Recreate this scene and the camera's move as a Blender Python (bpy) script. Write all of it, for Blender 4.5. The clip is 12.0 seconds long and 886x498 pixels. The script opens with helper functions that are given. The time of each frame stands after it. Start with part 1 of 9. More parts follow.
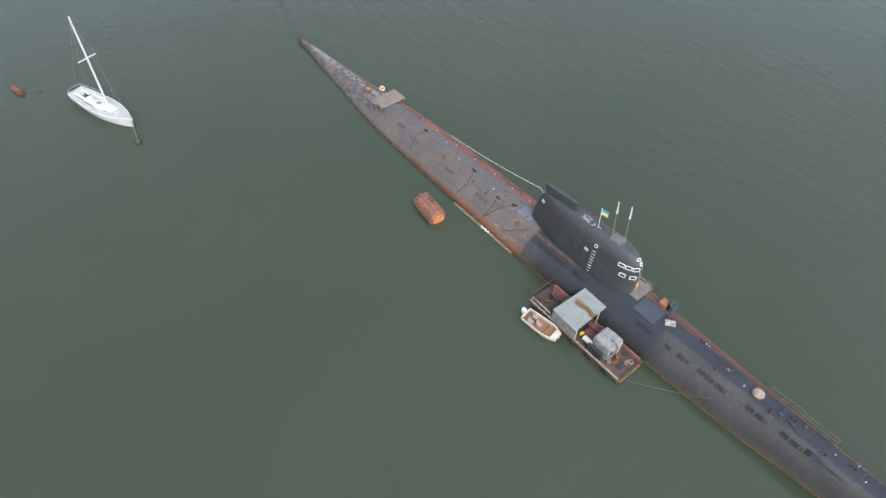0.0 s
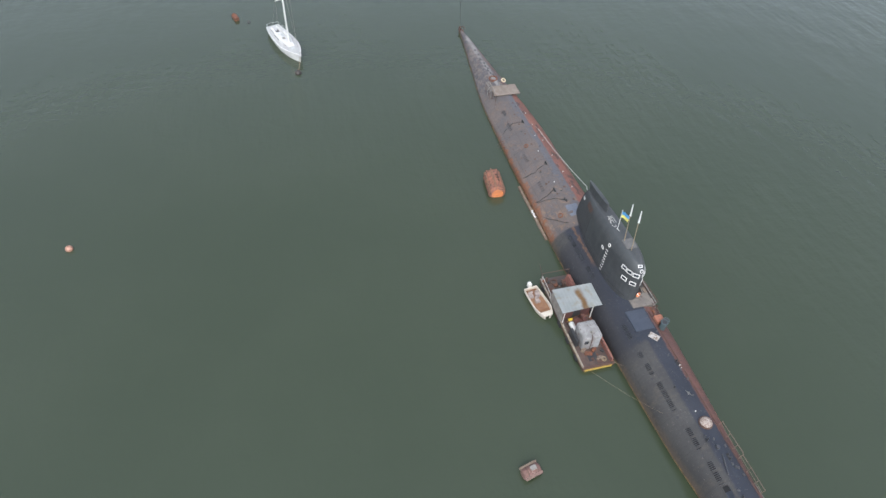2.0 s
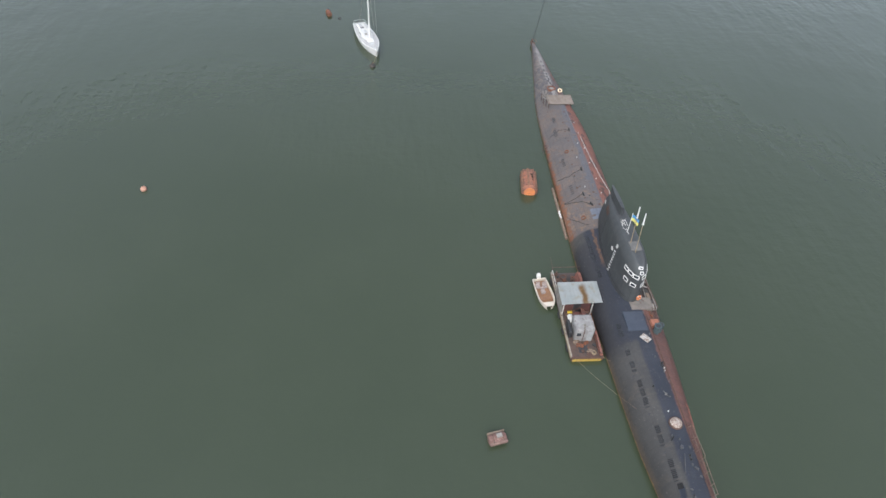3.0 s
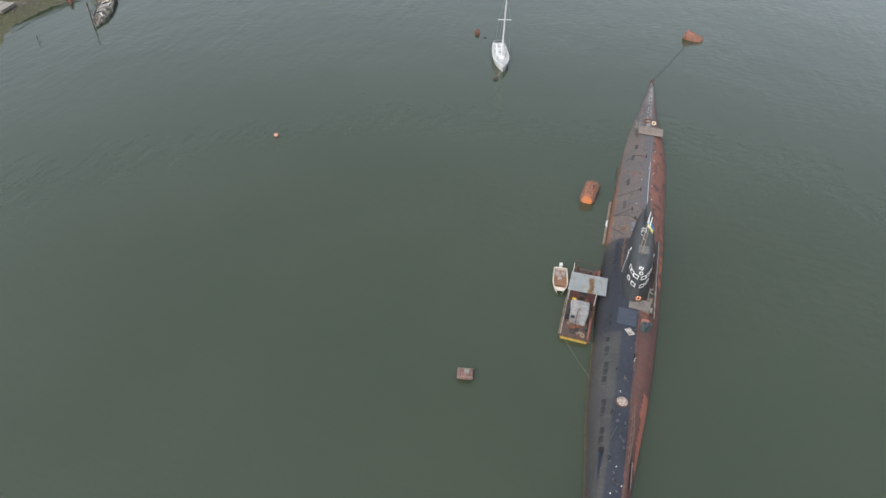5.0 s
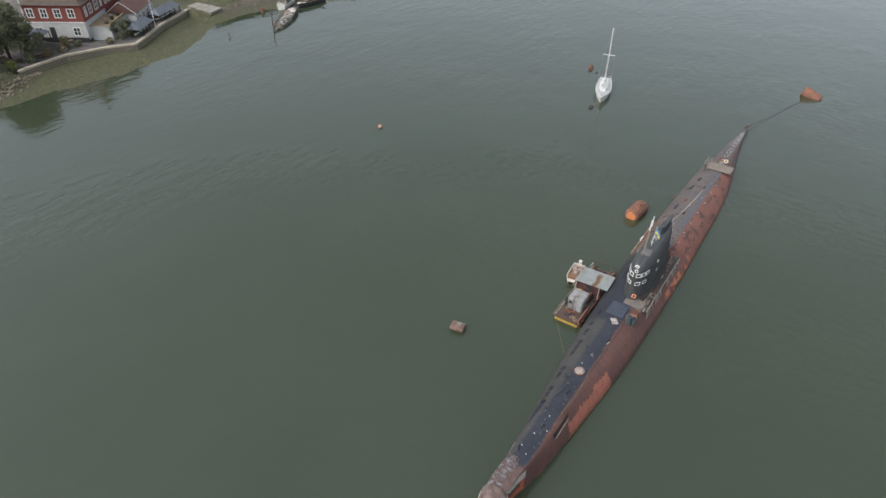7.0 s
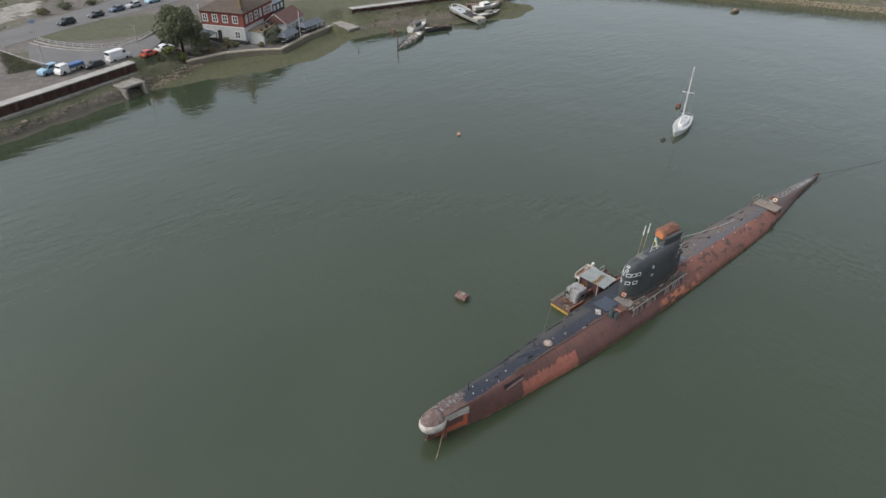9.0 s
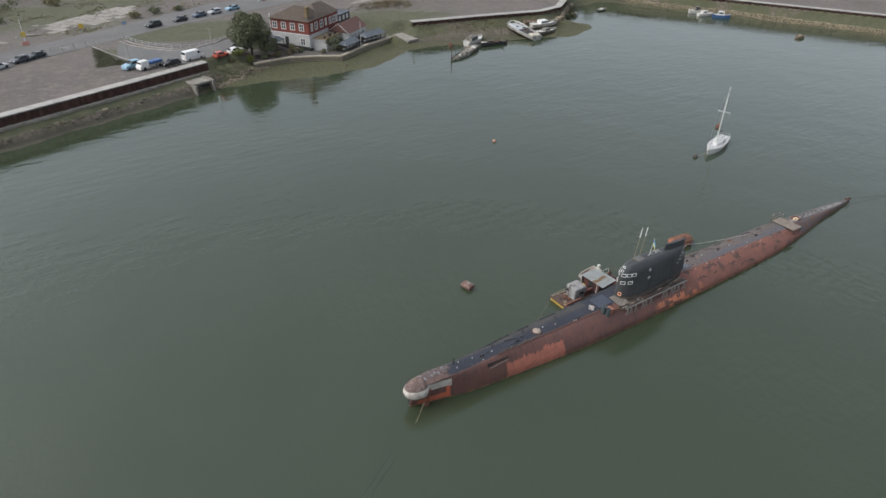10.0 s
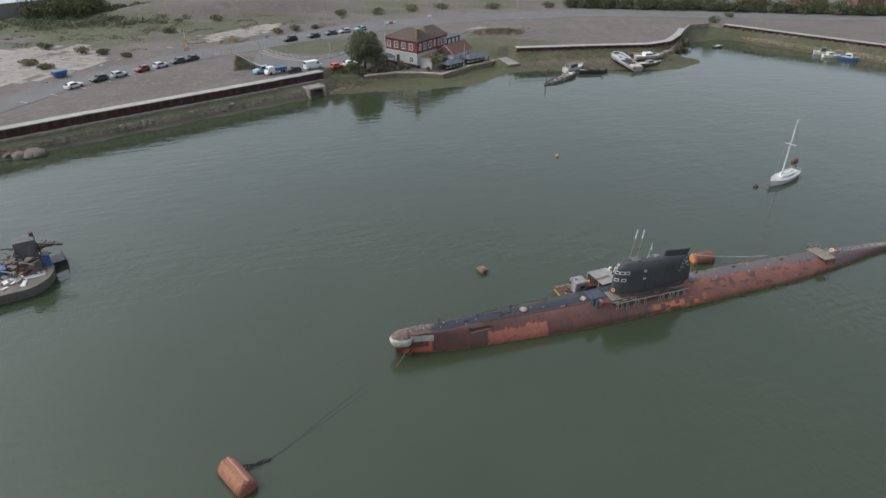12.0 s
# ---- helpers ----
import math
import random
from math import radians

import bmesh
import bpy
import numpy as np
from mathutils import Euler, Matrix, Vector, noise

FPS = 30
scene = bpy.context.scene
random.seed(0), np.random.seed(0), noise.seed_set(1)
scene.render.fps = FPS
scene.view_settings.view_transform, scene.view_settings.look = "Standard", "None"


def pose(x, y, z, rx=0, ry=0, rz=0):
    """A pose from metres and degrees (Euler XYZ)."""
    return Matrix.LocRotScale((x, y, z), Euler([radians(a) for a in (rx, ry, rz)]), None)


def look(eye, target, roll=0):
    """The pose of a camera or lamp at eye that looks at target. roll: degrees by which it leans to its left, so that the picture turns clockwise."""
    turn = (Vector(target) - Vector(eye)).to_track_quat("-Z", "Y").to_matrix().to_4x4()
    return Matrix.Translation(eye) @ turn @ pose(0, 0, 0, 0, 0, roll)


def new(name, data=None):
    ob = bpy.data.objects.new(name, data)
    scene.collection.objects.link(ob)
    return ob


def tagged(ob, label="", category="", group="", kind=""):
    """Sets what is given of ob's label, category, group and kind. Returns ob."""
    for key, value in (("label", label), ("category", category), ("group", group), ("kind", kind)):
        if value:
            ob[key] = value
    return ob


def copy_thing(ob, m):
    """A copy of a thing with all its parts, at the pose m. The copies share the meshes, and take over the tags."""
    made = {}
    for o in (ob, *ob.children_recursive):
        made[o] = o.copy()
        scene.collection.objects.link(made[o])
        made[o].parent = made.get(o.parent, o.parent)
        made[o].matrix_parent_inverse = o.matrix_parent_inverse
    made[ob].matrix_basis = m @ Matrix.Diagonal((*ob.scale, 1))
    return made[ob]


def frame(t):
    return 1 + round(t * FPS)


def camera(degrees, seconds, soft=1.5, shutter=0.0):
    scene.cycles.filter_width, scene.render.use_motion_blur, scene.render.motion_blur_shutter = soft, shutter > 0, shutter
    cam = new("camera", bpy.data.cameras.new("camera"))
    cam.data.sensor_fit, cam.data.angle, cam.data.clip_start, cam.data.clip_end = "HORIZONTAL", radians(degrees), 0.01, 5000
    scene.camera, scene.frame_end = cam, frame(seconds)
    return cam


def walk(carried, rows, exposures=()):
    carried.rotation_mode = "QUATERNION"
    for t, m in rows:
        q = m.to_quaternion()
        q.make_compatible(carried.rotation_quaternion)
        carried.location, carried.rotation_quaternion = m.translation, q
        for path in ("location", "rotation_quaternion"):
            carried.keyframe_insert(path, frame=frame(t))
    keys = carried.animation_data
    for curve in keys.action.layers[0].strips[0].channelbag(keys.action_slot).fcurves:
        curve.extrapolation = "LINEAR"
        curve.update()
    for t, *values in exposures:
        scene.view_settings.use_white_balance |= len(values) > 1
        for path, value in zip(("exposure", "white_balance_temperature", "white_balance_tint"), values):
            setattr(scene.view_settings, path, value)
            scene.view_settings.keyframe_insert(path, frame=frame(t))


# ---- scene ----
cam = camera(69.9, 12.0)
PATH = [
    (0, (26.986, -36.451, 48.912), (26.01, -35.585, 47.397), 2.9),
    (0.5, (31.246, -34.533, 48.868), (30.166, -33.778, 47.363), 2.4),
    (1, (35.471, -32.835, 48.96), (34.3, -32.189, 47.472), 2.7),
    (1.5, (39.584, -31.018, 49.225), (38.338, -30.487, 47.754), 3.2),
    (2, (43.55, -28.467, 49.212), (42.235, -28.063, 47.76), 3.1),
    (2.5, (47.374, -25.442, 49.354), (46.004, -25.174, 47.922), 3.0),
    (3, (50.928, -21.956, 49.355), (49.514, -21.829, 47.947), 2.6),
    (5, (62.308, -6.431, 49.776), (60.854, -6.834, 48.464), 2.0),
    (5.5, (64.358, -1.886, 49.553), (62.919, -2.419, 48.271), 2.0),
    (6, (65.87, 2.955, 49.728), (64.463, 2.296, 48.469), 1.5),
    (6.5, (67.44, 7.487, 49.557), (66.06, 6.72, 48.33), 1.7),
    (7, (68.082, 12.478, 49.675), (66.752, 11.595, 48.47), 1.1),
    (9, (68.611, 31.585, 50.15), (67.509, 30.342, 49.036), 1.3),
    (9.5, (68.02, 36.528, 50.317), (66.988, 35.209, 49.225), 1.4),
    (10, (66.887, 41.359, 50.448), (65.932, 39.967, 49.376), 1.5),
    (10.5, (65.383, 46.12, 50.458), (64.509, 44.662, 49.405), 1.4),
    (11, (63.419, 50.849, 50.397), (62.631, 49.328, 49.364), 1.2),
    (11.5, (61.183, 55.401, 50.538), (60.483, 53.826, 49.524), 1.2),
    (12, (58.808, 59.564, 50.366), (58.195, 57.941, 49.371), 1.1),
]
LIGHTNESS = [(0, 1.17, 6050, 10), (2.5, 1.11, 6120, 10), (5.5, 0.93, 6380, 10), (7, 0.83, 6420, 10), (9.5, 0.71, 6420, 10), (12, 0.66, 6300, 10)]
walk(cam, [(t, look(eye, aim, roll)) for t, eye, aim, roll in PATH], LIGHTNESS)

# ---- light ----
SUN_UP, SUN_ROUND = 50, 110  # degrees above the horizon, and clockwise from +y
world = bpy.data.worlds.new("overcast")
scene.world = world
world.use_nodes = True
wt = world.node_tree
for n in list(wt.nodes):
    wt.nodes.remove(n)
w_out = wt.nodes.new("ShaderNodeOutputWorld")
w_bg = wt.nodes.new("ShaderNodeBackground")
w_sky = wt.nodes.new("ShaderNodeTexSky")
w_hsv = wt.nodes.new("ShaderNodeHueSaturation")
w_sky.sky_type = "NISHITA"
w_sky.sun_disc = False
w_sky.sun_elevation = radians(SUN_UP)
w_sky.sun_rotation = radians(SUN_ROUND)
w_sky.air_density, w_sky.dust_density, w_sky.ozone_density = 1.2, 4.5, 2.5
w_hsv.inputs["Saturation"].default_value = 0.42
w_bg.inputs["Strength"].default_value = 0.15
wt.links.new(w_sky.outputs[0], w_hsv.inputs["Color"])
wt.links.new(w_hsv.outputs[0], w_bg.inputs[0])
wt.links.new(w_bg.outputs[0], w_out.inputs[0])

sun_data = bpy.data.lights.new("sun", "SUN")
sun_data.energy, sun_data.angle, sun_data.color = 0.5, radians(24), (1.0, 0.97, 0.93)
sun = new("sun", sun_data)
sun.matrix_world = look((0, 0, 200), Vector((0, 0, 200)) - Vector((math.cos(radians(SUN_UP)) * math.sin(radians(SUN_ROUND)), math.cos(radians(SUN_UP)) * math.cos(radians(SUN_ROUND)), math.sin(radians(SUN_UP)))))


# ---- materials ----
class G:
    """A node graph for one material, with short words for the nodes it needs."""

    def __init__(g, name):
        g.mat = bpy.data.materials.new(name)
        g.mat.use_nodes = True
        g.t = g.mat.node_tree
        g.bsdf = g.t.nodes["Principled BSDF"]
        g.co = g.add("ShaderNodeTexCoord").outputs["Object"]
        g.xyz = None

    def add(g, kind):
        return g.t.nodes.new(kind)

    def put(g, socket, v):
        if isinstance(v, bpy.types.NodeSocket):
            g.t.links.new(v, socket)
        elif isinstance(v, tuple) and len(v) == 3 and socket.type == "RGBA":
            socket.default_value = (*v, 1)
        else:
            socket.default_value = v

    def m(g, op, a, b=0.0, c=0.0):
        n = g.add("ShaderNodeMath")
        n.operation = op
        for s, v in zip(n.inputs, (a, b, c)):
            g.put(s, v)
        return n.outputs[0]

    def axis(g, k):
        if g.xyz is None:
            g.xyz = g.add("ShaderNodeSeparateXYZ")
            g.put(g.xyz.inputs[0], g.co)
        return g.xyz.outputs[k]

    def noise(g, scale, detail=4.0, rough=0.55, co=None, stretch=None):
        n = g.add("ShaderNodeTexNoise")
        if stretch:
            mp = g.add("ShaderNodeMapping")
            g.put(mp.inputs["Vector"], co or g.co)
            mp.inputs["Scale"].default_value = stretch
            co = mp.outputs[0]
        g.put(n.inputs["Vector"], co or g.co)
        n.inputs["Scale"].default_value, n.inputs["Detail"].default_value, n.inputs["Roughness"].default_value = scale, detail, rough
        return n.outputs[0]

    def step(g, v, a, b):
        """0 below a, 1 above b, smooth between; a > b turns it round."""
        n = g.add("ShaderNodeMapRange")
        n.interpolation_type = "SMOOTHSTEP"
        lo, hi, flip = (a, b, False) if a < b else (b, a, True)
        g.put(n.inputs[0], v)
        n.inputs[1].default_value, n.inputs[2].default_value = lo, hi
        n.inputs[3].default_value, n.inputs[4].default_value = (1, 0) if flip else (0, 1)
        return n.outputs[0]

    def band(g, v, a, b, soft):
        return g.m("MULTIPLY", g.step(v, a - soft, a + soft), g.step(v, b + soft, b - soft))

    def both(g, *vs):
        out = vs[0]
        for v in vs[1:]:
            out = g.m("MULTIPLY", out, v)
        return out

    def mix(g, f, a, b):
        n = g.add("ShaderNodeMix")
        n.data_type = "RGBA"
        g.put(n.inputs[0], f)
        g.put(n.inputs[6], a)
        g.put(n.inputs[7], b)
        return n.outputs[2]

    def attr(g, name):
        n = g.add("ShaderNodeAttribute")
        n.attribute_name = name
        return n.outputs["Fac"]

    def cell(g, *vs):
        """A random value for each cell of whole numbers."""
        c = g.add("ShaderNodeCombineXYZ")
        for s, v in zip(c.inputs, vs):
            g.put(s, g.m("FLOOR", v))
        n = g.add("ShaderNodeTexWhiteNoise")
        g.put(n.inputs[0], c.outputs[0])
        return n.outputs[0]

    def rnd(g):
        return g.add("ShaderNodeObjectInfo").outputs["Random"]

    def done(g, colour, rough=0.6, metal=0.0, bump=None, height=0.02, strength=0.5):
        g.put(g.bsdf.inputs["Base Color"], colour)
        g.put(g.bsdf.inputs["Roughness"], rough)
        g.put(g.bsdf.inputs["Metallic"], metal)
        if bump is not None:
            n = g.add("ShaderNodeBump")
            g.put(n.inputs["Height"], bump)
            n.inputs["Distance"].default_value, n.inputs["Strength"].default_value = height, strength
            g.put(g.bsdf.inputs["Normal"], n.outputs[0])
        return g.mat


def paint(name, c1, c2, rough=0.6, scale=1.5, metal=0.0, stain=None, amount=0.5, height=0.01, vary=0.0):
    """Two tones in broad blotches and fine grain, with stains of a third colour over them."""
    g = G(name)
    broad, fine = g.noise(scale, 5), g.noise(scale * 14, 4, 0.7)
    colour = g.mix(g.step(broad, 0.35, 0.65), c1, c2)
    if stain:
        colour = g.mix(g.step(g.m("ADD", g.noise(scale * 2.3, 6, 0.65), g.m("MULTIPLY", fine, 0.25)), 0.95 - amount * 0.5, 1.02 - amount * 0.5), colour, stain)
    colour = g.mix(g.m("MULTIPLY", g.step(fine, 0.3, 0.75), 0.3), colour, tuple(v * 0.55 for v in c1))
    if vary:
        colour = g.mix(g.m("MULTIPLY", g.rnd(), vary), colour, tuple(v * 0.4 for v in c2))
    return g.done(colour, g.m("ADD", rough - 0.1, g.m("MULTIPLY", fine, 0.2)), metal, fine, height)


def glass(name, tint=(0.03, 0.035, 0.04), rough=0.08):
    g = G(name)
    return g.done(g.mix(g.noise(3), tint, tuple(v * 1.6 for v in tint)), rough)


RUST = paint("rust", (0.16, 0.06, 0.03), (0.10, 0.045, 0.03), 0.85, 2.0, stain=(0.26, 0.10, 0.04))
RUST_DARK = paint("dark_rust", (0.07, 0.04, 0.03), (0.10, 0.055, 0.04), 0.85, 2.0, stain=(0.03, 0.025, 0.02))
ORANGE = paint("orange_rusty_paint", (0.55, 0.19, 0.06), (0.42, 0.16, 0.075), 0.75, 1.3, stain=(0.20, 0.09, 0.055), amount=0.4)
WHITE = paint("white_paint", (0.66, 0.66, 0.64), (0.55, 0.55, 0.52), 0.55, 1.2, stain=(0.38, 0.34, 0.28), amount=0.25)
OFFWHITE = paint("weathered_white", (0.58, 0.57, 0.53), (0.46, 0.45, 0.42), 0.65, 1.2, stain=(0.25, 0.20, 0.15), amount=0.35)
BLACK = paint("black_steel", (0.022, 0.023, 0.026), (0.035, 0.035, 0.036), 0.6, 2.0)
SAIL_GREY = paint("blue_black_paint", (0.034, 0.038, 0.045), (0.045, 0.050, 0.058), 0.6, 0.8, stain=(0.075, 0.068, 0.064), amount=0.3)
NAVY = paint("navy_paint", (0.034, 0.042, 0.060), (0.045, 0.054, 0.072), 0.6, 1.0, stain=(0.09, 0.09, 0.10), amount=0.3)
GREY = paint("grey_steel", (0.17, 0.16, 0.145), (0.24, 0.225, 0.20), 0.7, 1.5, stain=(0.13, 0.08, 0.05))
GALV = paint("galvanised_sheet", (0.36, 0.38, 0.38), (0.45, 0.47, 0.47), 0.5, 0.9, metal=0.2)
TEAL = paint("teal_paint", (0.042, 0.066, 0.072), (0.062, 0.088, 0.094), 0.6, 3.0, stain=(0.10, 0.07, 0.05))
YELLOW = paint("yellow_paint", (0.60, 0.42, 0.03), (0.48, 0.33, 0.04), 0.6, 2.0, stain=(0.2, 0.12, 0.05))
REDPAINT = paint("red_paint", (0.32, 0.07, 0.05), (0.24, 0.06, 0.045), 0.65, 2.0, stain=(0.12, 0.06, 0.04))
WOOD = paint("weathered_wood", (0.14, 0.10, 0.07), (0.20, 0.155, 0.115), 0.85, 2.5, stain=(0.07, 0.05, 0.04))
VARNISH = paint("brown_teak_deck", (0.235, 0.125, 0.066), (0.19, 0.10, 0.056), 0.6, 3.0)
ROPE = paint("pale_rope", (0.50, 0.49, 0.45), (0.40, 0.39, 0.35), 0.9, 8.0)
ROPE_BROWN = paint("brown_rope", (0.28, 0.22, 0.14), (0.2, 0.16, 0.1), 0.9, 8.0)
FOLIAGE_DARK = paint("dark_green_foliage", (0.060, 0.072, 0.030), (0.085, 0.098, 0.042), 0.85, 0.3, stain=(0.028, 0.036, 0.016))
RUBBER = paint("black_rubber", (0.015, 0.015, 0.016), (0.025, 0.025, 0.025), 0.8, 4.0)
GLASS = glass("dark_glass")
BLUE_CLOTH = paint("blue_cloth", (0.10, 0.36, 0.66), (0.13, 0.40, 0.70), 0.8, 6.0)
YELLOW_CLOTH = paint("yellow_cloth", (0.86, 0.82, 0.26), (0.82, 0.76, 0.24), 0.8, 6.0)
BLUE = paint("blue_paint", (0.035, 0.09, 0.21), (0.045, 0.11, 0.25), 0.5, 2.0)
CONCRETE = paint("concrete", (0.29, 0.275, 0.25), (0.36, 0.34, 0.315), 0.85, 0.6, stain=(0.17, 0.15, 0.12), amount=0.35)
CONCRETE_DARK = paint("stained_concrete", (0.19, 0.175, 0.15), (0.27, 0.25, 0.215), 0.85, 0.7, stain=(0.10, 0.085, 0.07), amount=0.45)
PILE = paint("rusty_sheet_pile", (0.125, 0.070, 0.058), (0.165, 0.090, 0.072), 0.8, 1.0, stain=(0.08, 0.05, 0.042))
TARMAC = paint("grey_tarmac", (0.108, 0.106, 0.102), (0.130, 0.127, 0.122), 0.9, 0.15, stain=(0.10, 0.098, 0.094), amount=0.3)
LINE = paint("road_marking", (0.52, 0.51, 0.48), (0.45, 0.44, 0.41), 0.8, 1.0)
FOLIAGE = paint("green_foliage", (0.098, 0.108, 0.058), (0.125, 0.136, 0.074), 0.8, 0.5, stain=(0.072, 0.08, 0.042))
FOLIAGE_LIGHT = paint("yellow_green_foliage", (0.13, 0.15, 0.03), (0.10, 0.12, 0.03), 0.8, 0.5)
FOLIAGE_DRY = paint("olive_dry_scrub", (0.14, 0.13, 0.065), (0.17, 0.15, 0.085), 0.85, 0.5, stain=(0.10, 0.095, 0.05))
BARK = paint("bark", (0.06, 0.045, 0.035), (0.09, 0.07, 0.055), 0.9, 2.0)
BRICK = paint("red_hung_tile", (0.20, 0.052, 0.038), (0.155, 0.045, 0.035), 0.8, 1.0, stain=(0.15, 0.05, 0.04), amount=0.35)
ROOFTILE = paint("brown_clay_tile", (0.085, 0.066, 0.052), (0.108, 0.082, 0.063), 0.85, 0.8, stain=(0.08, 0.065, 0.05), amount=0.45)
ROOFRED = paint("red_brown_tile", (0.115, 0.058, 0.046), (0.095, 0.048, 0.04), 0.85, 0.8, stain=(0.10, 0.06, 0.05))
SLATE = paint("blue_grey_felt", (0.088, 0.102, 0.118), (0.115, 0.13, 0.146), 0.8, 1.0)
RENDERED = paint("white_render", (0.46, 0.46, 0.445), (0.39, 0.39, 0.38), 0.8, 0.7, stain=(0.27, 0.25, 0.22), amount=0.4)
CHIMNEY = paint("buff_brick", (0.20, 0.145, 0.075), (0.16, 0.12, 0.07), 0.85, 2.0)
ORANGE_PLASTIC = paint("orange_plastic", (0.62, 0.20, 0.06), (0.55, 0.17, 0.06), 0.5, 3.0)


# ---- building blocks ----
def part(name, bm, material, parent=None, label="", smooth=False):
    """Links a bmesh as one mesh object under a thing or under a part."""
    me = bpy.data.meshes.new(name)
    bmesh.ops.recalc_face_normals(bm, faces=bm.faces)
    bm.to_mesh(me)
    bm.free()
    for mt in material if isinstance(material, (list, tuple)) else (material,):
        me.materials.append(mt)
    if smooth:
        me.shade_smooth()
        me.set_sharp_from_angle(angle=radians(40))
    ob = new(name, me)
    ob.parent = parent
    if label:
        ob["label"] = label
    return ob


def again(ob, m):
    """Another object on the same mesh, under the same parent."""
    o = new(ob.name.split(".")[0], ob.data)
    o.parent = ob.parent
    o.matrix_basis = m
    return o


def thing(name, m, label, category, group="", kind=""):
    e = new(name)
    e.empty_display_size = 0.5
    e.matrix_basis = m
    return tagged(e, label, category, group, kind)


def box(bm, lo, hi, bevel=0.0, m=None):
    c = [(a + b) / 2 for a, b in zip(lo, hi)]
    made = bmesh.ops.create_cube(bm, size=1.0)["verts"]
    for v in made:
        v.co = Vector((c[k] + v.co[k] * (hi[k] - lo[k]) for k in range(3)))
        if m:
            v.co = m @ v.co
    if bevel:
        bmesh.ops.bevel(bm, geom=list({e for v in made for e in v.link_edges}), offset=bevel, segments=2, affect="EDGES", profile=0.6)
    return bm


def tube(bm, p, q, r, r2=None, seg=8):
    p, q = Vector(p), Vector(q)
    d = q - p
    rot = d.to_track_quat("Z", "Y").to_matrix().to_4x4()
    bmesh.ops.create_cone(bm, cap_ends=True, segments=seg, radius1=r, radius2=r if r2 is None else r2, depth=d.length, matrix=Matrix.Translation((p + q) / 2) @ rot)
    return bm


def pipe(bm, pts, r, seg=6):
    """A round rod bent through the points."""
    pts = [Vector(p) for p in pts]
    rings = []
    for i, p in enumerate(pts):
        d = (pts[min(i + 1, len(pts) - 1)] - pts[max(i - 1, 0)]).normalized()
        q = d.to_track_quat("Z", "Y").to_matrix()
        rings.append([bm.verts.new(p + q @ Vector((r * math.cos(a), r * math.sin(a), 0))) for a in [k * math.tau / seg for k in range(seg)]])
    skin(bm, rings, True)
    bm.faces.new(rings[0][::-1])
    bm.faces.new(rings[-1])
    return bm


def skin(bm, rings, closed):
    made = []
    for a, b in zip(rings[:-1], rings[1:]):
        n = len(a)
        for k in range(n if closed else n - 1):
            j = (k + 1) % n
            made.append(bm.faces.new((a[k], a[j], b[j], b[k])))
    return made


def loft(bm, rings, closed=True, caps=True):
    rows = [[bm.verts.new(p) for p in r] for r in rings]
    skin(bm, rows, closed)
    if caps and closed:
        bm.faces.new(rows[0][::-1])
        bm.faces.new(rows[-1])
    return bm


def torus(bm, centre, axis, R, r, n=20, k=8):
    q = Vector(axis).to_track_quat("Z", "Y").to_matrix()
    rings = []
    for i in range(n):
        a = i * math.tau / n
        e = Vector((math.cos(a), math.sin(a), 0))
        rings.append([bm.verts.new(Vector(centre) + q @ (e * (R + r * math.cos(b)) + Vector((0, 0, r * math.sin(b))))) for b in [j * math.tau / k for j in range(k)]])
    skin(bm, rings + [rings[0]], True)
    return bm


def sag(p, q, drop, n=14):
    p, q = Vector(p), Vector(q)
    return [p.lerp(q, i / n) - Vector((0, 0, drop * 4 * (i / n) * (1 - i / n))) for i in range(n + 1)]


def ease(x, table):
    """Smooth value at x in rows (x, value)."""
    xs = [r[0] for r in table]
    if x <= xs[0]:
        return table[0][1]
    if x >= xs[-1]:
        return table[-1][1]
    i = max(k for k in range(len(xs)) if xs[k] <= x)
    i = min(i, len(xs) - 2)
    u = (x - xs[i]) / (xs[i + 1] - xs[i])

    def slope(k):
        a, b = max(k - 1, 0), min(k + 1, len(xs) - 1)
        return (table[b][1] - table[a][1]) / (xs[b] - xs[a])
    h = xs[i + 1] - xs[i]
    return ((2 * u ** 3 - 3 * u * u + 1) * table[i][1] + (u ** 3 - 2 * u * u + u) * h * slope(i) + (3 * u * u - 2 * u ** 3) * table[i + 1][1] + (u ** 3 - u * u) * h * slope(i + 1))


# ---- ground and water ----
SHORE = [(1500, 414), (300, -15), (95.2, -87.2), (80.6, -92.8), (69, -97.2), (56, -101.8), (41.5, -107.8), (32, -110.6), (25, -112), (18.6, -111.8), (9.5, -110.4), (2, -109.2), (-4, -108.7), (-11, -109.3),
         (-16, -111.2), (-22, -115.2), (-29, -119.2), (-36, -119.8), (-46.5, -116.6), (-58, -114.5), (-70, -112.5), (-82, -107.8), (-98.6, -112.8), (-101, -118), (-96, -124), (-102.4, -130.9), (-118, -141),
         (-128, -143), (-135.5, -140), (-139, -129), (-145, -117.5), (-155, -102), (-160, -91), (-179, -52), (-240, 90), (-900, 1400)]
